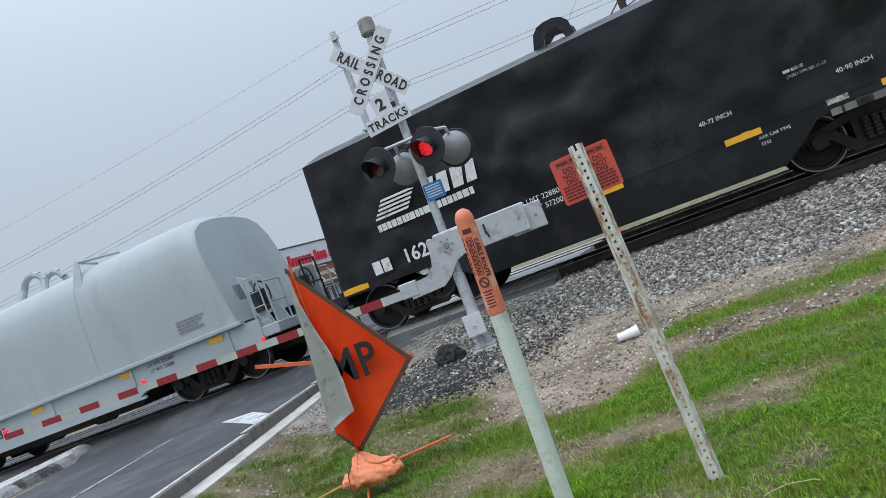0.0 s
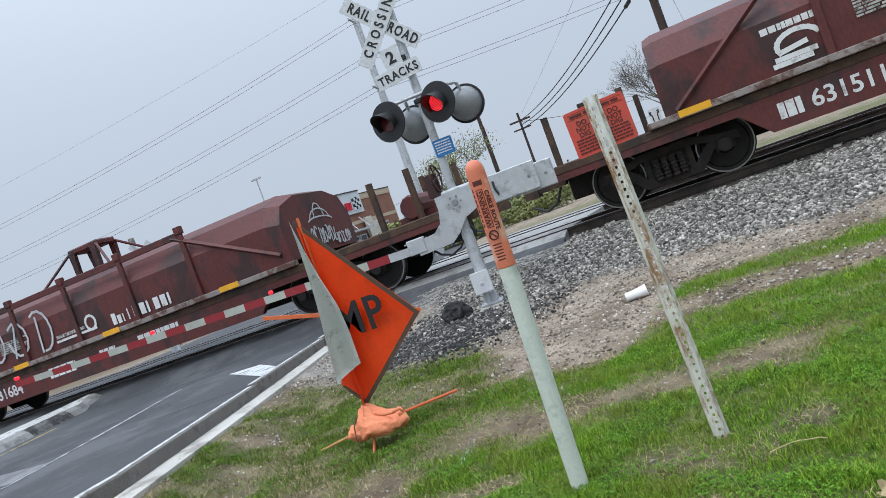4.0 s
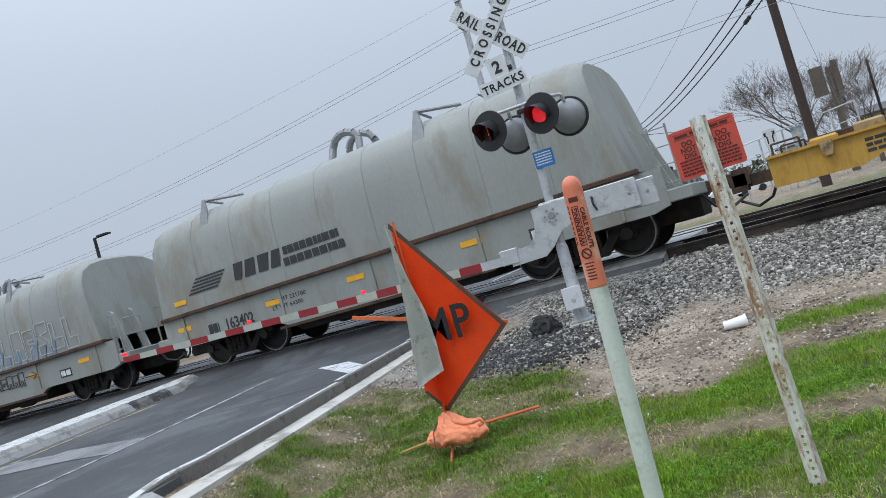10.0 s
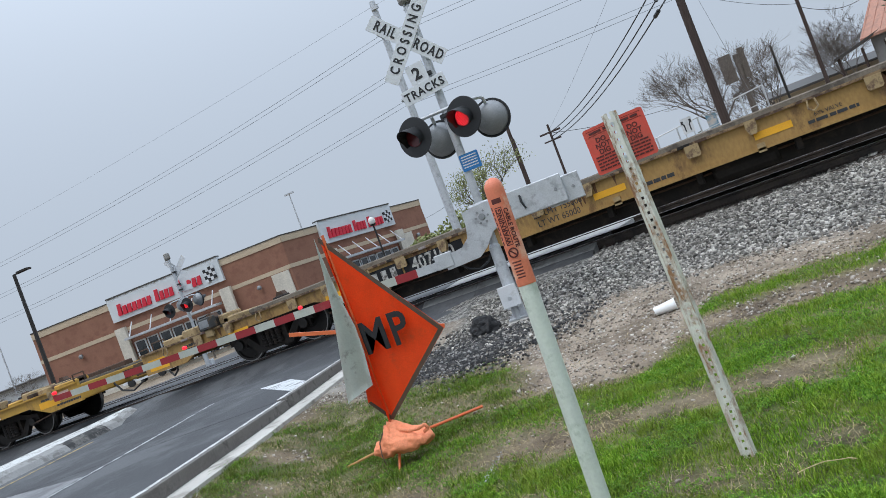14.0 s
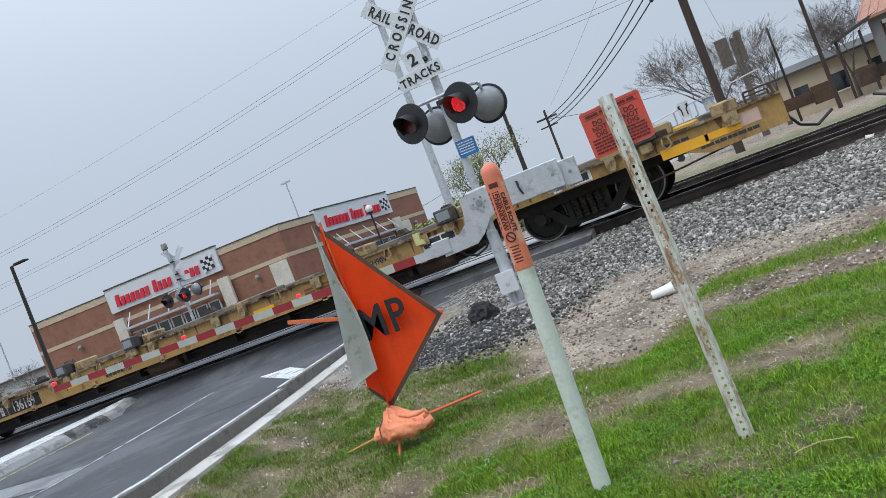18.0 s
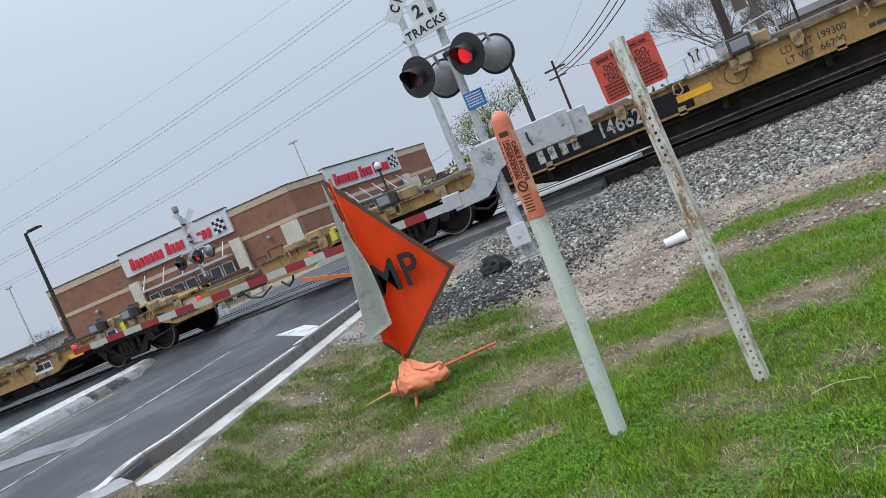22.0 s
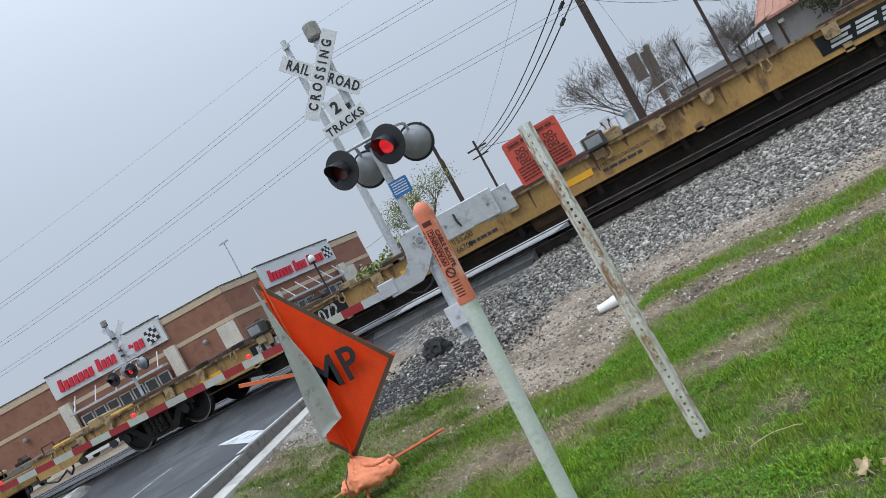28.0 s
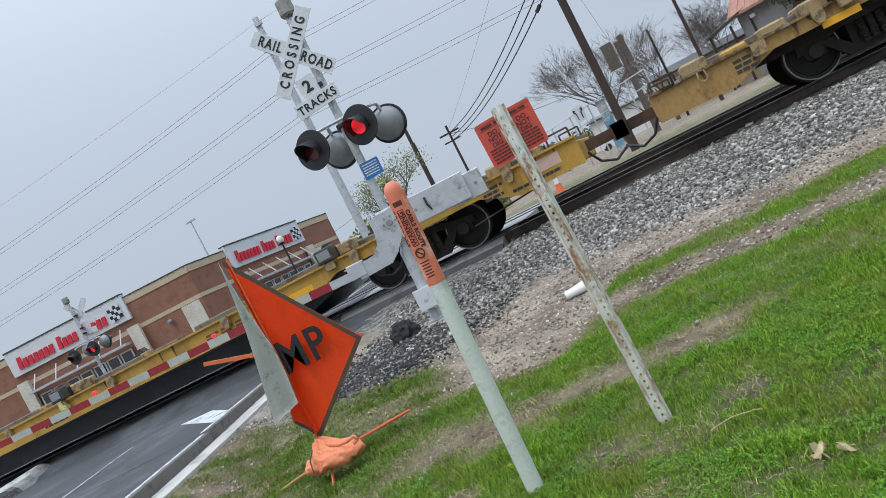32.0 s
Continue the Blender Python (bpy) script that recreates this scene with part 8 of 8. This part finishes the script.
tree(17.8, 54.0, 9.0, 9, "leaves_dark", 5000, 0.14, 0.6, 6, 0.2, "broad tree with grey green leaves by the mural wall", 0.0, (2.6, 3.2, 5.4))
tree(-16.2, 46.0, 8.0, 10, "leaves", 2600, 0.075, 0.5, 5, 0.15, "young tree with sparse spring leaves")
tree(-21.5, 60, 7.6, 14, "leaves", 1600, 0.11, 0.5, 5, 0.15, "tree with pale spring leaves")
tree(-83, 42, 9.4, 16, "leaves", 4200, 0.12, 0.6, 5, 0.2, "small leafy tree beyond the car park")
tree(-72.6, 53.0, 7.2, 18, depth=8, spread=0.62, trunk=0.14, label="bare winter tree beyond the car park")
tree(-77.0, 51.0, 6.4, 19, depth=8, spread=0.62, trunk=0.12, label="low bare winter tree beyond the car park")
tree(-66, 37.5, 5.4, 23, depth=7, spread=0.6, trunk=0.08, label="slim bare tree beyond the car park")
tree(-38, 41, 3.8, 20, None, 0, 0.2, 0.6, 5, 0.08, "small bare tree by the store")


def bush(name, x, y, w, d, h, n, size, mat, label, seed):
    rng = random.Random(seed)
    verts, faces = [], []
    for k in range(n):
        a, r = rng.uniform(0, math.tau), math.sqrt(rng.random())
        cx, cy = x + w * r * math.cos(a), y + d * r * math.sin(a)
        top = h * (0.55 + 0.5 * noise.noise((cx * 0.35, cy * 0.35, seed))) * (1 - 0.5 * r * r)
        c = Vector((cx, cy, max(0.05, top * rng.random() ** 0.6)))
        u = Vector((rng.gauss(0, 1), rng.gauss(0, 1), rng.gauss(0, 1))).normalized() * size * rng.uniform(0.5, 1.2)
        v = u.orthogonal().normalized() * size * 0.5
        i = len(verts)
        verts += [tuple(c - u), tuple(c + v), tuple(c + u), tuple(c - v)]
        faces.append((i, i + 1, i + 2, i + 3))
    me = bpy.data.meshes.new(name)
    me.from_pydata(verts, [], faces)
    me.materials.append(M[mat])
    return tagged(new(name, me), label, "bush", kind="stuff")


bush("hedge", -17.5, 42.5, 4.5, 3.0, 4.6, 9000, 0.16, "leaves", "rough green brush beyond the tracks", 2)
bush("hedge", -12.0, 47.0, 2.5, 2.0, 2.8, 3000, 0.16, "leaves", "low green brush beyond the tracks", 4)
bush("far_trees", -130, 70, 30, 8, 9, 5000, 0.7, "far_green", "line of far trees on the horizon", 6)
bush("far_trees", 0, 170, 120, 12, 8, 9000, 0.8, "far_green", "line of far trees on the horizon", 8)
bush("far_trees", -95, 150, 50, 10, 7, 5000, 0.8, "far_green", "line of far trees on the horizon", 9)


# ---- houses and small things on the far side ----
def house(x, y, w, d, z_eave, z_ridge, wall_mat, roof_mat, label, turn=0):
    ob = thing("house", pose(x, y, -0.1, 0, 0, turn), label, "house")
    walls = part("wall", bevel_box(0, w, 0, d, 0, z_eave, 0.02), wall_mat, ob)
    bm = bmesh.new()
    prism(bm, [(-0.5, z_eave - 0.1), (d / 2, z_ridge), (d + 0.5, z_eave - 0.1), (d + 0.5, z_eave + 0.08), (d / 2, z_ridge + 0.2), (-0.5, z_eave + 0.08)], -0.4, w + 0.4, "YZ")
    roof = part("roof", bm, roof_mat, ob)
    if z_ridge - z_eave > 2:
        for k in range(int(w / 0.6)):
            bm = bmesh.new()
            u = -0.3 + 0.6 * k
            prism(bm, [(-0.52, z_eave + 0.06), (d / 2, z_ridge + 0.2), (d / 2, z_ridge + 0.25), (-0.52, z_eave + 0.11)], u, u + 0.05, "YZ")
            part("roof_rib", bm, roof_mat, roof)
        part("wall_lamp", bevel_box(0.9, 1.3, -0.16, -0.001, 4.1, 4.35, 0.02), "wall_white", ob, "small white wall lamp")
    for k in range(3):
        bm = bmesh.new()
        box(bm, w * (0.15 + 0.3 * k), w * (0.15 + 0.3 * k) + 1.1, -0.05, 0.05, 1.0, 2.4)
        pane = part("window", bm, "glass", ob)
        bm = bmesh.new()
        box(bm, w * (0.15 + 0.3 * k) - 0.08, w * (0.15 + 0.3 * k) + 1.18, -0.08, 0.0, 0.9, 1.0)
        part("sill", bm, "wall_white", pane)
    return ob


house(8.7, 58.2, 12, 8, 4.8, 8.2, "wall_grey", "roof_tile", "grey house with a salmon coloured gable roof", -33)
house(15.5, 57.5, 14, 6, 4.6, 4.9, "mural", "coping", "long low building with a blue painted wall", 4)
house(2.2, 66, 9, 8, 3.6, 4.2, "wall_tan", "coping", "tan low building with a flat roof")
house(-6, 95, 16, 10, 3.8, 4.0, "wall_white", "coping", "white low building far down the street")
house(-97, 53, 22, 9, 4.3, 4.5, "wall_pale", "coping", "long low pale building beyond the car park", 8)
house(-110, 90, 30, 10, 4.5, 4.8, "wall_tan", "coping", "long low tan building on the horizon")
shed = thing("porch_roof", pose(6.2, 57.5, 0), "dark sloping porch roof on posts", "porch")
bm = bmesh.new()
prism(bm, [(0, 4.0), (3.4, 4.9), (3.4, 5.05), (0, 4.15)], 0, 4)
part("roof_slab", bm, "coping", shed)
for px in (0.3, 1.8, 3.2):
    bm = bmesh.new()
    rod(bm, (px, 0.2, 0), (px, 0.2, 4.2), 0.09, n=6)
    part("porch_post", bm, "wood_pole", shed)
board = thing("old_sign_frame", pose(0.5, 50, 0), "dark weathered sign boxes on a timber mast", "sign structure")
bm = bmesh.new()
rod(bm, (0, 0, 0), (0.1, 0, 6.3), 0.22, 0.18, n=8)
part("mast", bm, "bark", board)
for x0, x1, z0, z1, tilt in ((-0.95, -0.2, 4.75, 6.5, -8), (0.25, 0.6, 4.75, 6.6, 6)):
    bm = bmesh.new()
    box(bm, x0, x1, -0.15, 0.15, z0, z1)
    part("sign_box", bm, "bark", board)
pole("utility_pole", 4.7, 49.8, -0.1, 7.9, 0.13, 0.1, "wood_pole", "timber pole with a small transformer", "utility pole", 8)
pole("utility_pole", 2.8, 54.9, -0.1, 6.5, 0.09, 0.08, "dark_pole", "short dark lamp pole", "lamp pole", 8)
fence = thing("pipe_fence", pose(-6.5, 47.5, 0), "pale metal pipe fence with a painted panel", "fence")
for k in range(7):
    bm = bmesh.new()
    rod(bm, (k * 1.3, 0, 0), (k * 1.3, 0, 3.1 + 0.12 * k), 0.05, n=6)
    part("fence_post", bm, "galv", fence)
bm = bmesh.new()
rod(bm, (0, 0, 3.1), (7.8, 0, 3.82), 0.04, n=6)
rod(bm, (0, 0, 2.2), (7.8, 0, 2.9), 0.03, n=6)
part("fence_rail", bm, "galv", fence)


lane = thing("lane_sign", pose(-3.25, 47.3, 0), "white lane sign with two black arrows on posts", "road sign")
bm = bmesh.new()
box(bm, -0.34, 0.34, -0.02, 0.02, 2.75, 3.7)
part("board", bm, "sign_white", lane)
for px, bend in ((-0.16, -0.12), (0.14, 0.12)):
    bm = bmesh.new()
    strokes(bm, [[(px, 2.9), (px, 3.25), (px + bend, 3.5)], [(px + bend * 0.2, 3.5), (px + bend, 3.52), (px + bend * 0.9, 3.36)]], -0.03, 0.07)
    part("arrow", bm, "ink", lane)
for px in (-0.25, 0.25):
    bm = bmesh.new()
    rod(bm, (px, 0.03, 0), (px, 0.03, 2.8), 0.03, n=6)
    part("sign_leg", bm, "galv", lane)
kiosk = thing("utility_cabinet", pose(-1.87, 48.2, 0), "utility cabinet covered in blue and white graffiti", "cabinet")
part("cabinet_body", bevel_box(-0.3, 0.3, -0.25, 0.25, 0, 3.4, 0.03), "mural", kiosk)
part("cabinet_roof", bevel_box(-0.34, 0.34, -0.29, 0.29, 3.4, 3.46, 0.02), "galv", kiosk)


def far_car(x, y, mat, turn, label):
    car = thing("parked_car", pose(x, y, 0, 0, 0, turn), label, "car", "parked cars")
    bm = bmesh.new()
    prism(bm, [(-2.2, 0.3), (-2.2, 0.85), (-1.2, 0.95), (-0.7, 1.45), (0.9, 1.45), (1.5, 0.95), (2.2, 0.8), (2.2, 0.3)], -0.85, 0.85)
    part("body", bm, mat, car)
    bm = bmesh.new()
    prism(bm, [(-1.05, 0.98), (-0.65, 1.38), (0.85, 1.38), (1.35, 0.98)], -0.86, 0.86)
    part("windows", bm, "glass", car)
    for wx in (-1.4, 1.4):
        for wy in (-0.86, 0.86):
            bm = bmesh.new()
            lathe(bm, [(0.15, -0.09), (0.32, -0.09), (0.32, 0.09), (0.15, 0.09)], 14, "Y", at=(wx, wy, 0.32))
            part("wheel", bm, "black_metal", car)
    return car


for spec in ((-9.5, 70, "car_white", 20, "white parked car beyond the tracks"), (-12.5, 66, "car_dark", 15, "dark parked car beyond the tracks"), (-5.5, 74, "car_white", 10, "white parked car down the street"), (-47.5, 44, "car_white", 14, "white car parked by the store"), (-55, 42, "car_dark", 14, "dark car parked by the store")):
    far_car(*spec)
cone = thing("traffic_cone", pose(-3.9, 29.0, 0), "orange traffic cone with a white band beyond the tracks", "traffic cone")
bm = bmesh.new()
lathe(bm, [(0.22, 0.0), (0.22, 0.04), (0.16, 0.05), (0.1, 0.4), (0.04, 0.9), (0.03, 0.92)], 14)
part("cone_body", bm, "rib", cone)
bm = bmesh.new()
lathe(bm, [(0.115, 0.38), (0.082, 0.6)], 14, cap=False)
part("white_band", bm, "sign_white", cone)
crossing_signal(pose(-21.4, 22.6, 0.1, 0, 0, ROAD_TURN + 180), False)


# ---- loose stones and grass, uncountable ----
def scatter_stones(name, places, size, mat, label, seed, flat=0.75):
    """Broken angular stones: jittered blocks with cut corners."""
    rng = np.random.default_rng(seed)
    n = len(places)
    base = np.array([(x, y, z) for x in (-1, 1) for y in (-1, 1) for z in (-1, 1)]) * 0.62
    tri = np.array([(0, 1, 3), (0, 3, 2), (4, 6, 7), (4, 7, 5), (0, 4, 5), (0, 5, 1), (2, 3, 7), (2, 7, 6), (0, 2, 6), (0, 6, 4), (1, 5, 7), (1, 7, 3)])
    s = size * np.clip(np.exp(rng.normal(-0.1, 0.38, n)), 0.35, 1.7)
    q = base[None] * (1 + rng.uniform(-0.62, 0.35, (n, 8, 3))) * s[:, None, None] * rng.uniform(0.65, 1.35, (n, 1, 3))
    q[:, :, 2] *= flat
    a, t = rng.uniform(0, 6.28, n), rng.uniform(-0.7, 0.7, n)
    ca, sa, ct, st = np.cos(a)[:, None], np.sin(a)[:, None], np.cos(t)[:, None], np.sin(t)[:, None]
    x, y, z = q[:, :, 0] * ct - q[:, :, 2] * st, q[:, :, 1], q[:, :, 0] * st + q[:, :, 2] * ct
    px, py = np.array([p[0] for p in places])[:, None], np.array([p[1] for p in places])[:, None]
    pz = np.array([ground_z(p[0], p[1]) for p in places])[:, None]
    v = np.stack([x * ca - y * sa + px, x * sa + y * ca + py, z + pz + s[:, None] * 0.25], 2).reshape(-1, 3)
    f = (tri[None] + 8 * np.arange(n)[:, None, None]).reshape(-1, 3)
    me = bpy.data.meshes.new(name)
    me.vertices.add(len(v)), me.loops.add(len(f) * 3), me.polygons.add(len(f))
    me.vertices.foreach_set("co", v.ravel())
    me.loops.foreach_set("vertex_index", f.ravel())
    me.polygons.foreach_set("loop_start", np.arange(len(f)) * 3)
    me.update(calc_edges=True)
    me.materials.append(mat)
    return tagged(new(name, me), label, "gravel", kind="stuff")


def stone_material(name, stops):
    m = bpy.data.materials.new(name)
    m.use_nodes = True
    n, l = m.node_tree.nodes, m.node_tree.links
    b = n["Principled BSDF"]
    b.inputs["Roughness"].default_value = 0.9
    g = n.new("ShaderNodeNewGeometry")
    r = n.new("ShaderNodeValToRGB")
    while len(r.color_ramp.elements) < len(stops):
        r.color_ramp.elements.new(0.5)
    for e, (p, c) in zip(r.color_ramp.elements, stops):
        e.position, e.color = p, (*c, 1)
    l.new(g.outputs["Random Per Island"], r.inputs[0])
    l.new(r.outputs[0], b.inputs["Base Color"])
    return m


BALLAST = stone_material("mixed_ballast_stone", [(0.0, (0.05, 0.045, 0.04)), (0.3, (0.135, 0.126, 0.113)), (0.6, (0.27, 0.252, 0.222)), (0.85, (0.44, 0.415, 0.37)), (1.0, (0.68, 0.645, 0.585))])
CINDER = stone_material("dark_cinder_stone", [(0.0, (0.016, 0.016, 0.017)), (0.5, (0.04, 0.04, 0.041)), (0.85, (0.11, 0.105, 0.1)), (1.0, (0.36, 0.35, 0.33))])
PEBBLE = stone_material("tan_dirt_pebble", [(0.0, (0.13, 0.105, 0.082)), (0.4, (0.26, 0.215, 0.168)), (0.8, (0.45, 0.405, 0.35)), (1.0, (0.68, 0.64, 0.58))])


def spots(rng, n, x0, x1, y0, y1, chance):
    out = []
    while len(out) < n:
        x, y = rng.uniform(x0, x1), rng.uniform(y0, y1)
        if rng.random() < chance(x, y):
            out.append((x, y))
    return out


def off_road(x, y):
    b = x * ACROSS.x + y * ACROSS.y
    return b > -3.0 if y < 10.4 else b > -2.2 and (y < 11.6 or x > -2.94)


rng = np.random.default_rng(1)
scatter_stones("ballast_stones", spots(rng, 60000, -5, 11, 8.2, 13.0, lambda x, y: gravel_cover(x, y) * (1 - 0.9 * dark_cover(x, y)) if off_road(x, y) else 0), 0.0215, BALLAST, "grey and white crushed ballast on the bank", 1)
scatter_stones("dark_cinders", spots(rng, 6500, -6.2, -1.5, 7.0, 10.6, lambda x, y: dark_cover(x, y) if off_road(x, y) else 0), 0.021, CINDER, "black tarry gravel round the signal mast", 4)
scatter_stones("ballast_between_rails", [(rng.uniform(-2.9, 16), rng.uniform(12.6, 20)) for _ in range(9000)], 0.04, BALLAST, "grey crushed ballast between the rails", 2)
scatter_stones("loose_stones", spots(rng, 19000, -7.5, 8, 3.0, 9.8, lambda x, y: max(0.03, 1 - 1.9 * grass_cover(x, y)) * (1.0 if y > 5.6 or x * ACROSS.x + y * ACROSS.y < -3.2 else 0.07) if x * ACROSS.x + y * ACROSS.y > -3.85 else 0), 0.0125, PEBBLE, "small tan stones loose on the dirt", 3)


def blade_material(name, stops, dry):
    """Each blade its own green; larger patches go towards a drier tint."""
    m = stone_material(name, stops)
    n, l = m.node_tree.nodes, m.node_tree.links
    b = n["Principled BSDF"]
    b.inputs["Roughness"].default_value, b.inputs["Specular IOR Level"].default_value = 0.65, 0.15
    ramp = b.inputs["Base Color"].links[0].from_socket
    tc = n.new("ShaderNodeTexCoord")
    t = n.new("ShaderNodeTexNoise")
    t.inputs["Scale"].default_value, t.inputs["Detail"].default_value, t.inputs["Roughness"].default_value = 1.9, 6, 0.7
    l.new(tc.outputs["Object"], t.inputs["Vector"])
    r = n.new("ShaderNodeMapRange")
    r.inputs["From Min"].default_value, r.inputs["From Max"].default_value, r.inputs["To Max"].default_value = 0.46, 0.68, 0.75
    l.new(t.outputs["Fac"], r.inputs["Value"])
    x = n.new("ShaderNodeMix")
    x.data_type = "RGBA"
    x.inputs[7].default_value = (*dry, 1)
    l.new(r.outputs[0], x.inputs[0]), l.new(ramp, x.inputs[6]), l.new(x.outputs[2], b.inputs["Base Color"])
    return m


GRASS = blade_material("grass_blades", [(0.0, (0.055, 0.122, 0.01)), (0.35, (0.13, 0.26, 0.016)), (0.75, (0.225, 0.415, 0.028)), (1.0, (0.38, 0.5, 0.08))], (0.23, 0.24, 0.05))
CLOVER = blade_material("clover_leaves", [(0.0, (0.04, 0.11, 0.01)), (0.5, (0.105, 0.24, 0.02)), (1.0, (0.21, 0.4, 0.04))], (0.14, 0.2, 0.04))
STRAW = stone_material("dry_grass_blades", [(0.0, (0.14, 0.1, 0.055)), (0.5, (0.34, 0.27, 0.14)), (1.0, (0.58, 0.48, 0.28))])


def grass_field(name, count, mat, tall, seed, label, kind, weedy=False):
    """Blades, clover leaves or dry straw strewn by the lawn's cover."""
    rng = np.random.default_rng(seed)
    verts, faces = [], []
    k, u = 0, iter(rng.random((count * 9, 8)).tolist())
    while k < count:
        r = next(u, None)
        if r is None:
            break
        y = 1.5 + 6.9 * r[0] ** 1.25
        x = (-1.55 + 2.3 * r[1]) * y
        g = grass_cover(x, y)
        if kind == "straw":
            want = 0.7 if 0.1 < g < 0.62 else 0.16 if g >= 0.62 else 0.45 if y < 5.9 else 0.05
            want *= 0.5 + 1.6 * max(0.0, noise.noise((x * 3.1, y * 3.4, 44.0)) + 0.25)
        elif kind == "clover":
            want = g * (1 if noise.noise((x * 1.5, y * 1.9, 12.0)) + 0.5 * noise.noise((x * 6, y * 7, 4.0)) > 0.1 else 0.07) * (1 if x > -2.6 else 0.75)
        else:
            want = g * g * min(1.0, max(0.3, 0.75 + 0.9 * noise.noise((x * 4.3, y * 4.9, 21.0)) + 0.7 * noise.noise((x * 11, y * 12, 2.0))))
            side = step(-3.4, -1.7, x + 0.5 * noise.noise((x * 1.1, y * 1.3, 8.0)))
            want *= 1 - side if weedy else 0.15 + 0.85 * side
        if r[2] > want:
            continue
        k += 1
        z = ground_z(x, y) + 0.01 * noise.noise((x * 5, y * 5, 2)) + 0.024 * noise.noise((x * 1.3, y * 1.3, 0))
        i = len(verts)
        a = r[3] * 6.283
        c, s = math.cos(a), math.sin(a)
        if kind == "clover":
            h = tall * (0.45 + 0.8 * r[4])
            for q in range(3):
                e = a + q * 2.094
                d = 0.0045 + 0.005 * r[5]
                cx, cy = math.cos(e), math.sin(e)
                i = len(verts)
                verts += [(x, y, z + h), (x + d * (cx - 0.6 * cy), y + d * (cy + 0.6 * cx), z + h + 0.004), (x + 1.7 * d * cx, y + 1.7 * d * cy, z + h - 0.004 + 0.01 * (r[6] - 0.5)), (x + d * (cx + 0.6 * cy), y + d * (cy - 0.6 * cx), z + h + 0.004)]
                faces.append((i, i + 1, i + 2, i + 3))
            continue
        w = (0.0008 + 0.001 * r[4]) * (1 + y * 0.13)
        if kind == "straw":
            reach, h = 0.03 + 0.07 * r[5], 0.006 + 0.02 * r[6]
        else:
            tuft = 0.5 + noise.noise((x * 4.3, y * 4.9, 21.0)) + 0.8 * noise.noise((x * 11, y * 12, 2.0))
            h = tall * (0.4 + 0.9 * r[5]) * (0.5 + 0.6 * g) * min(2.1, max(0.5, 0.65 + 0.9 * tuft))
            reach = h * (0.15 + 1.0 * r[6])
        e = r[7] * 6.283
        lx, ly = reach * math.cos(e), reach * math.sin(e)
        verts += [(x - c * w, y - s * w, z - 0.008), (x + c * w, y + s * w, z - 0.008), (x + lx * 0.45 + c * w * 0.8, y + ly * 0.45 + s * w * 0.8, z + h * 0.7), (x + lx * 0.45 - c * w * 0.8, y + ly * 0.45 - s * w * 0.8, z + h * 0.7), (x + lx, y + ly, z + h)]
        faces += [(i, i + 1, i + 2, i + 3), (i + 3, i + 2, i + 4)]
    me = bpy.data.meshes.new(name)
    me.from_pydata(verts, [], faces)
    me.materials.append(mat)
    return tagged(new(name, me), label, "grass", kind="stuff")


WEEDS = blade_material("weed_blades", [(0.0, (0.04, 0.075, 0.01)), (0.4, (0.095, 0.155, 0.018)), (0.8, (0.16, 0.235, 0.03)), (1.0, (0.3, 0.31, 0.1))], (0.15, 0.14, 0.045))
grass_field("weeds", 130000, WEEDS, 0.032, 15, "dull green weeds and grass near the kerb", "blade", True)
grass_field("grass", 380000, GRASS, 0.029, 5, "short patchy green grass in tufts", "blade")
grass_field("clover", 62000, CLOVER, 0.03, 7, "low clover and weeds in the lawn", "clover")
grass_field("dry_grass", 70000, STRAW, 0.03, 6, "dry straw coloured grass lying on the dirt", "straw")


def motions():
    for car, x in TRAIN:
        walk(car, [(t, pose(x - SPEED * t, TRACK_Y, RAIL_Z)) for t in (0.0, 8.0, 16.0, 24.0, 32.0)])
    for ws, lx, r in WHEELS:
        x = [q for c, q in TRAIN if c == ws.parent][0] + lx
        t0, t1 = max(0.0, math.floor((x - 12) / SPEED)), min(32.0, math.ceil((x + 45) / SPEED))
        rows, t, turn = [], t0, 0.0
        if t0 > 0:
            rows.append((0.0, pose(lx, 0, r)))
        if t1 > t0:
            k = 0
            while t0 + k / 30 <= t1 + 1e-6:
                t = t0 + k / 30
                rows.append((t, pose(lx, 0, r) @ Matrix.Rotation(-(t - t0) * SPEED / r, 4, "Y")))
                k += 1
            if t < 32.0:
                rows.append((32.0, rows[-1][1]))
        if len(rows) > 1:
            walk(ws, rows)
    walk(FLAP, [(t, pose(-0.03, -0.04, 1.86, 0, 17 * o, 0)) for t, o in UNFOLD])
    walk(LEFT, [(t, pose(0, -0.015, 0, 0, 0, -78 + 78 * min(1.0, max(0.0, (o - 0.35) * 1.6)))) for t, o in UNFOLD])
    period, first = 1.392, 0.62
    for board, way, phase in LAMPS:
        at = pose(0, way * 0.03, 0)
        rows, k = [], -1
        while first + period * k < 33:
            on = first + period * (k + 0.5 * phase)
            up, down = ((-0.43, 0.25), (-0.3, 0.335))[phase]
            for d, turn in ((up, 180), (up + 0.034, 240), (up + 0.067, 300), (up + 0.1, 360), (down, 360), (down + 0.034, 420), (down + 0.067, 480), (down + 0.1, 540)):
                rows.append((on + d, turn))
            k += 1
        keep, last = [], None
        for t, turn in rows:
            f = round(t * FPS)
            if 0 <= f <= 32 * FPS and f != last:
                keep.append((f / FPS, at @ pose(0, 0, 0, 0, 0, turn)))
                last = f
        before = [turn for t, turn in rows if t <= 0]
        if keep[0][0] > 0:
            keep.insert(0, (0.0, at @ pose(0, 0, 0, 0, 0, before[-1])))
        if keep[-1][0] < 32:
            keep.append((32.0, keep[-1][1]))
        walk(board, keep)


motions()
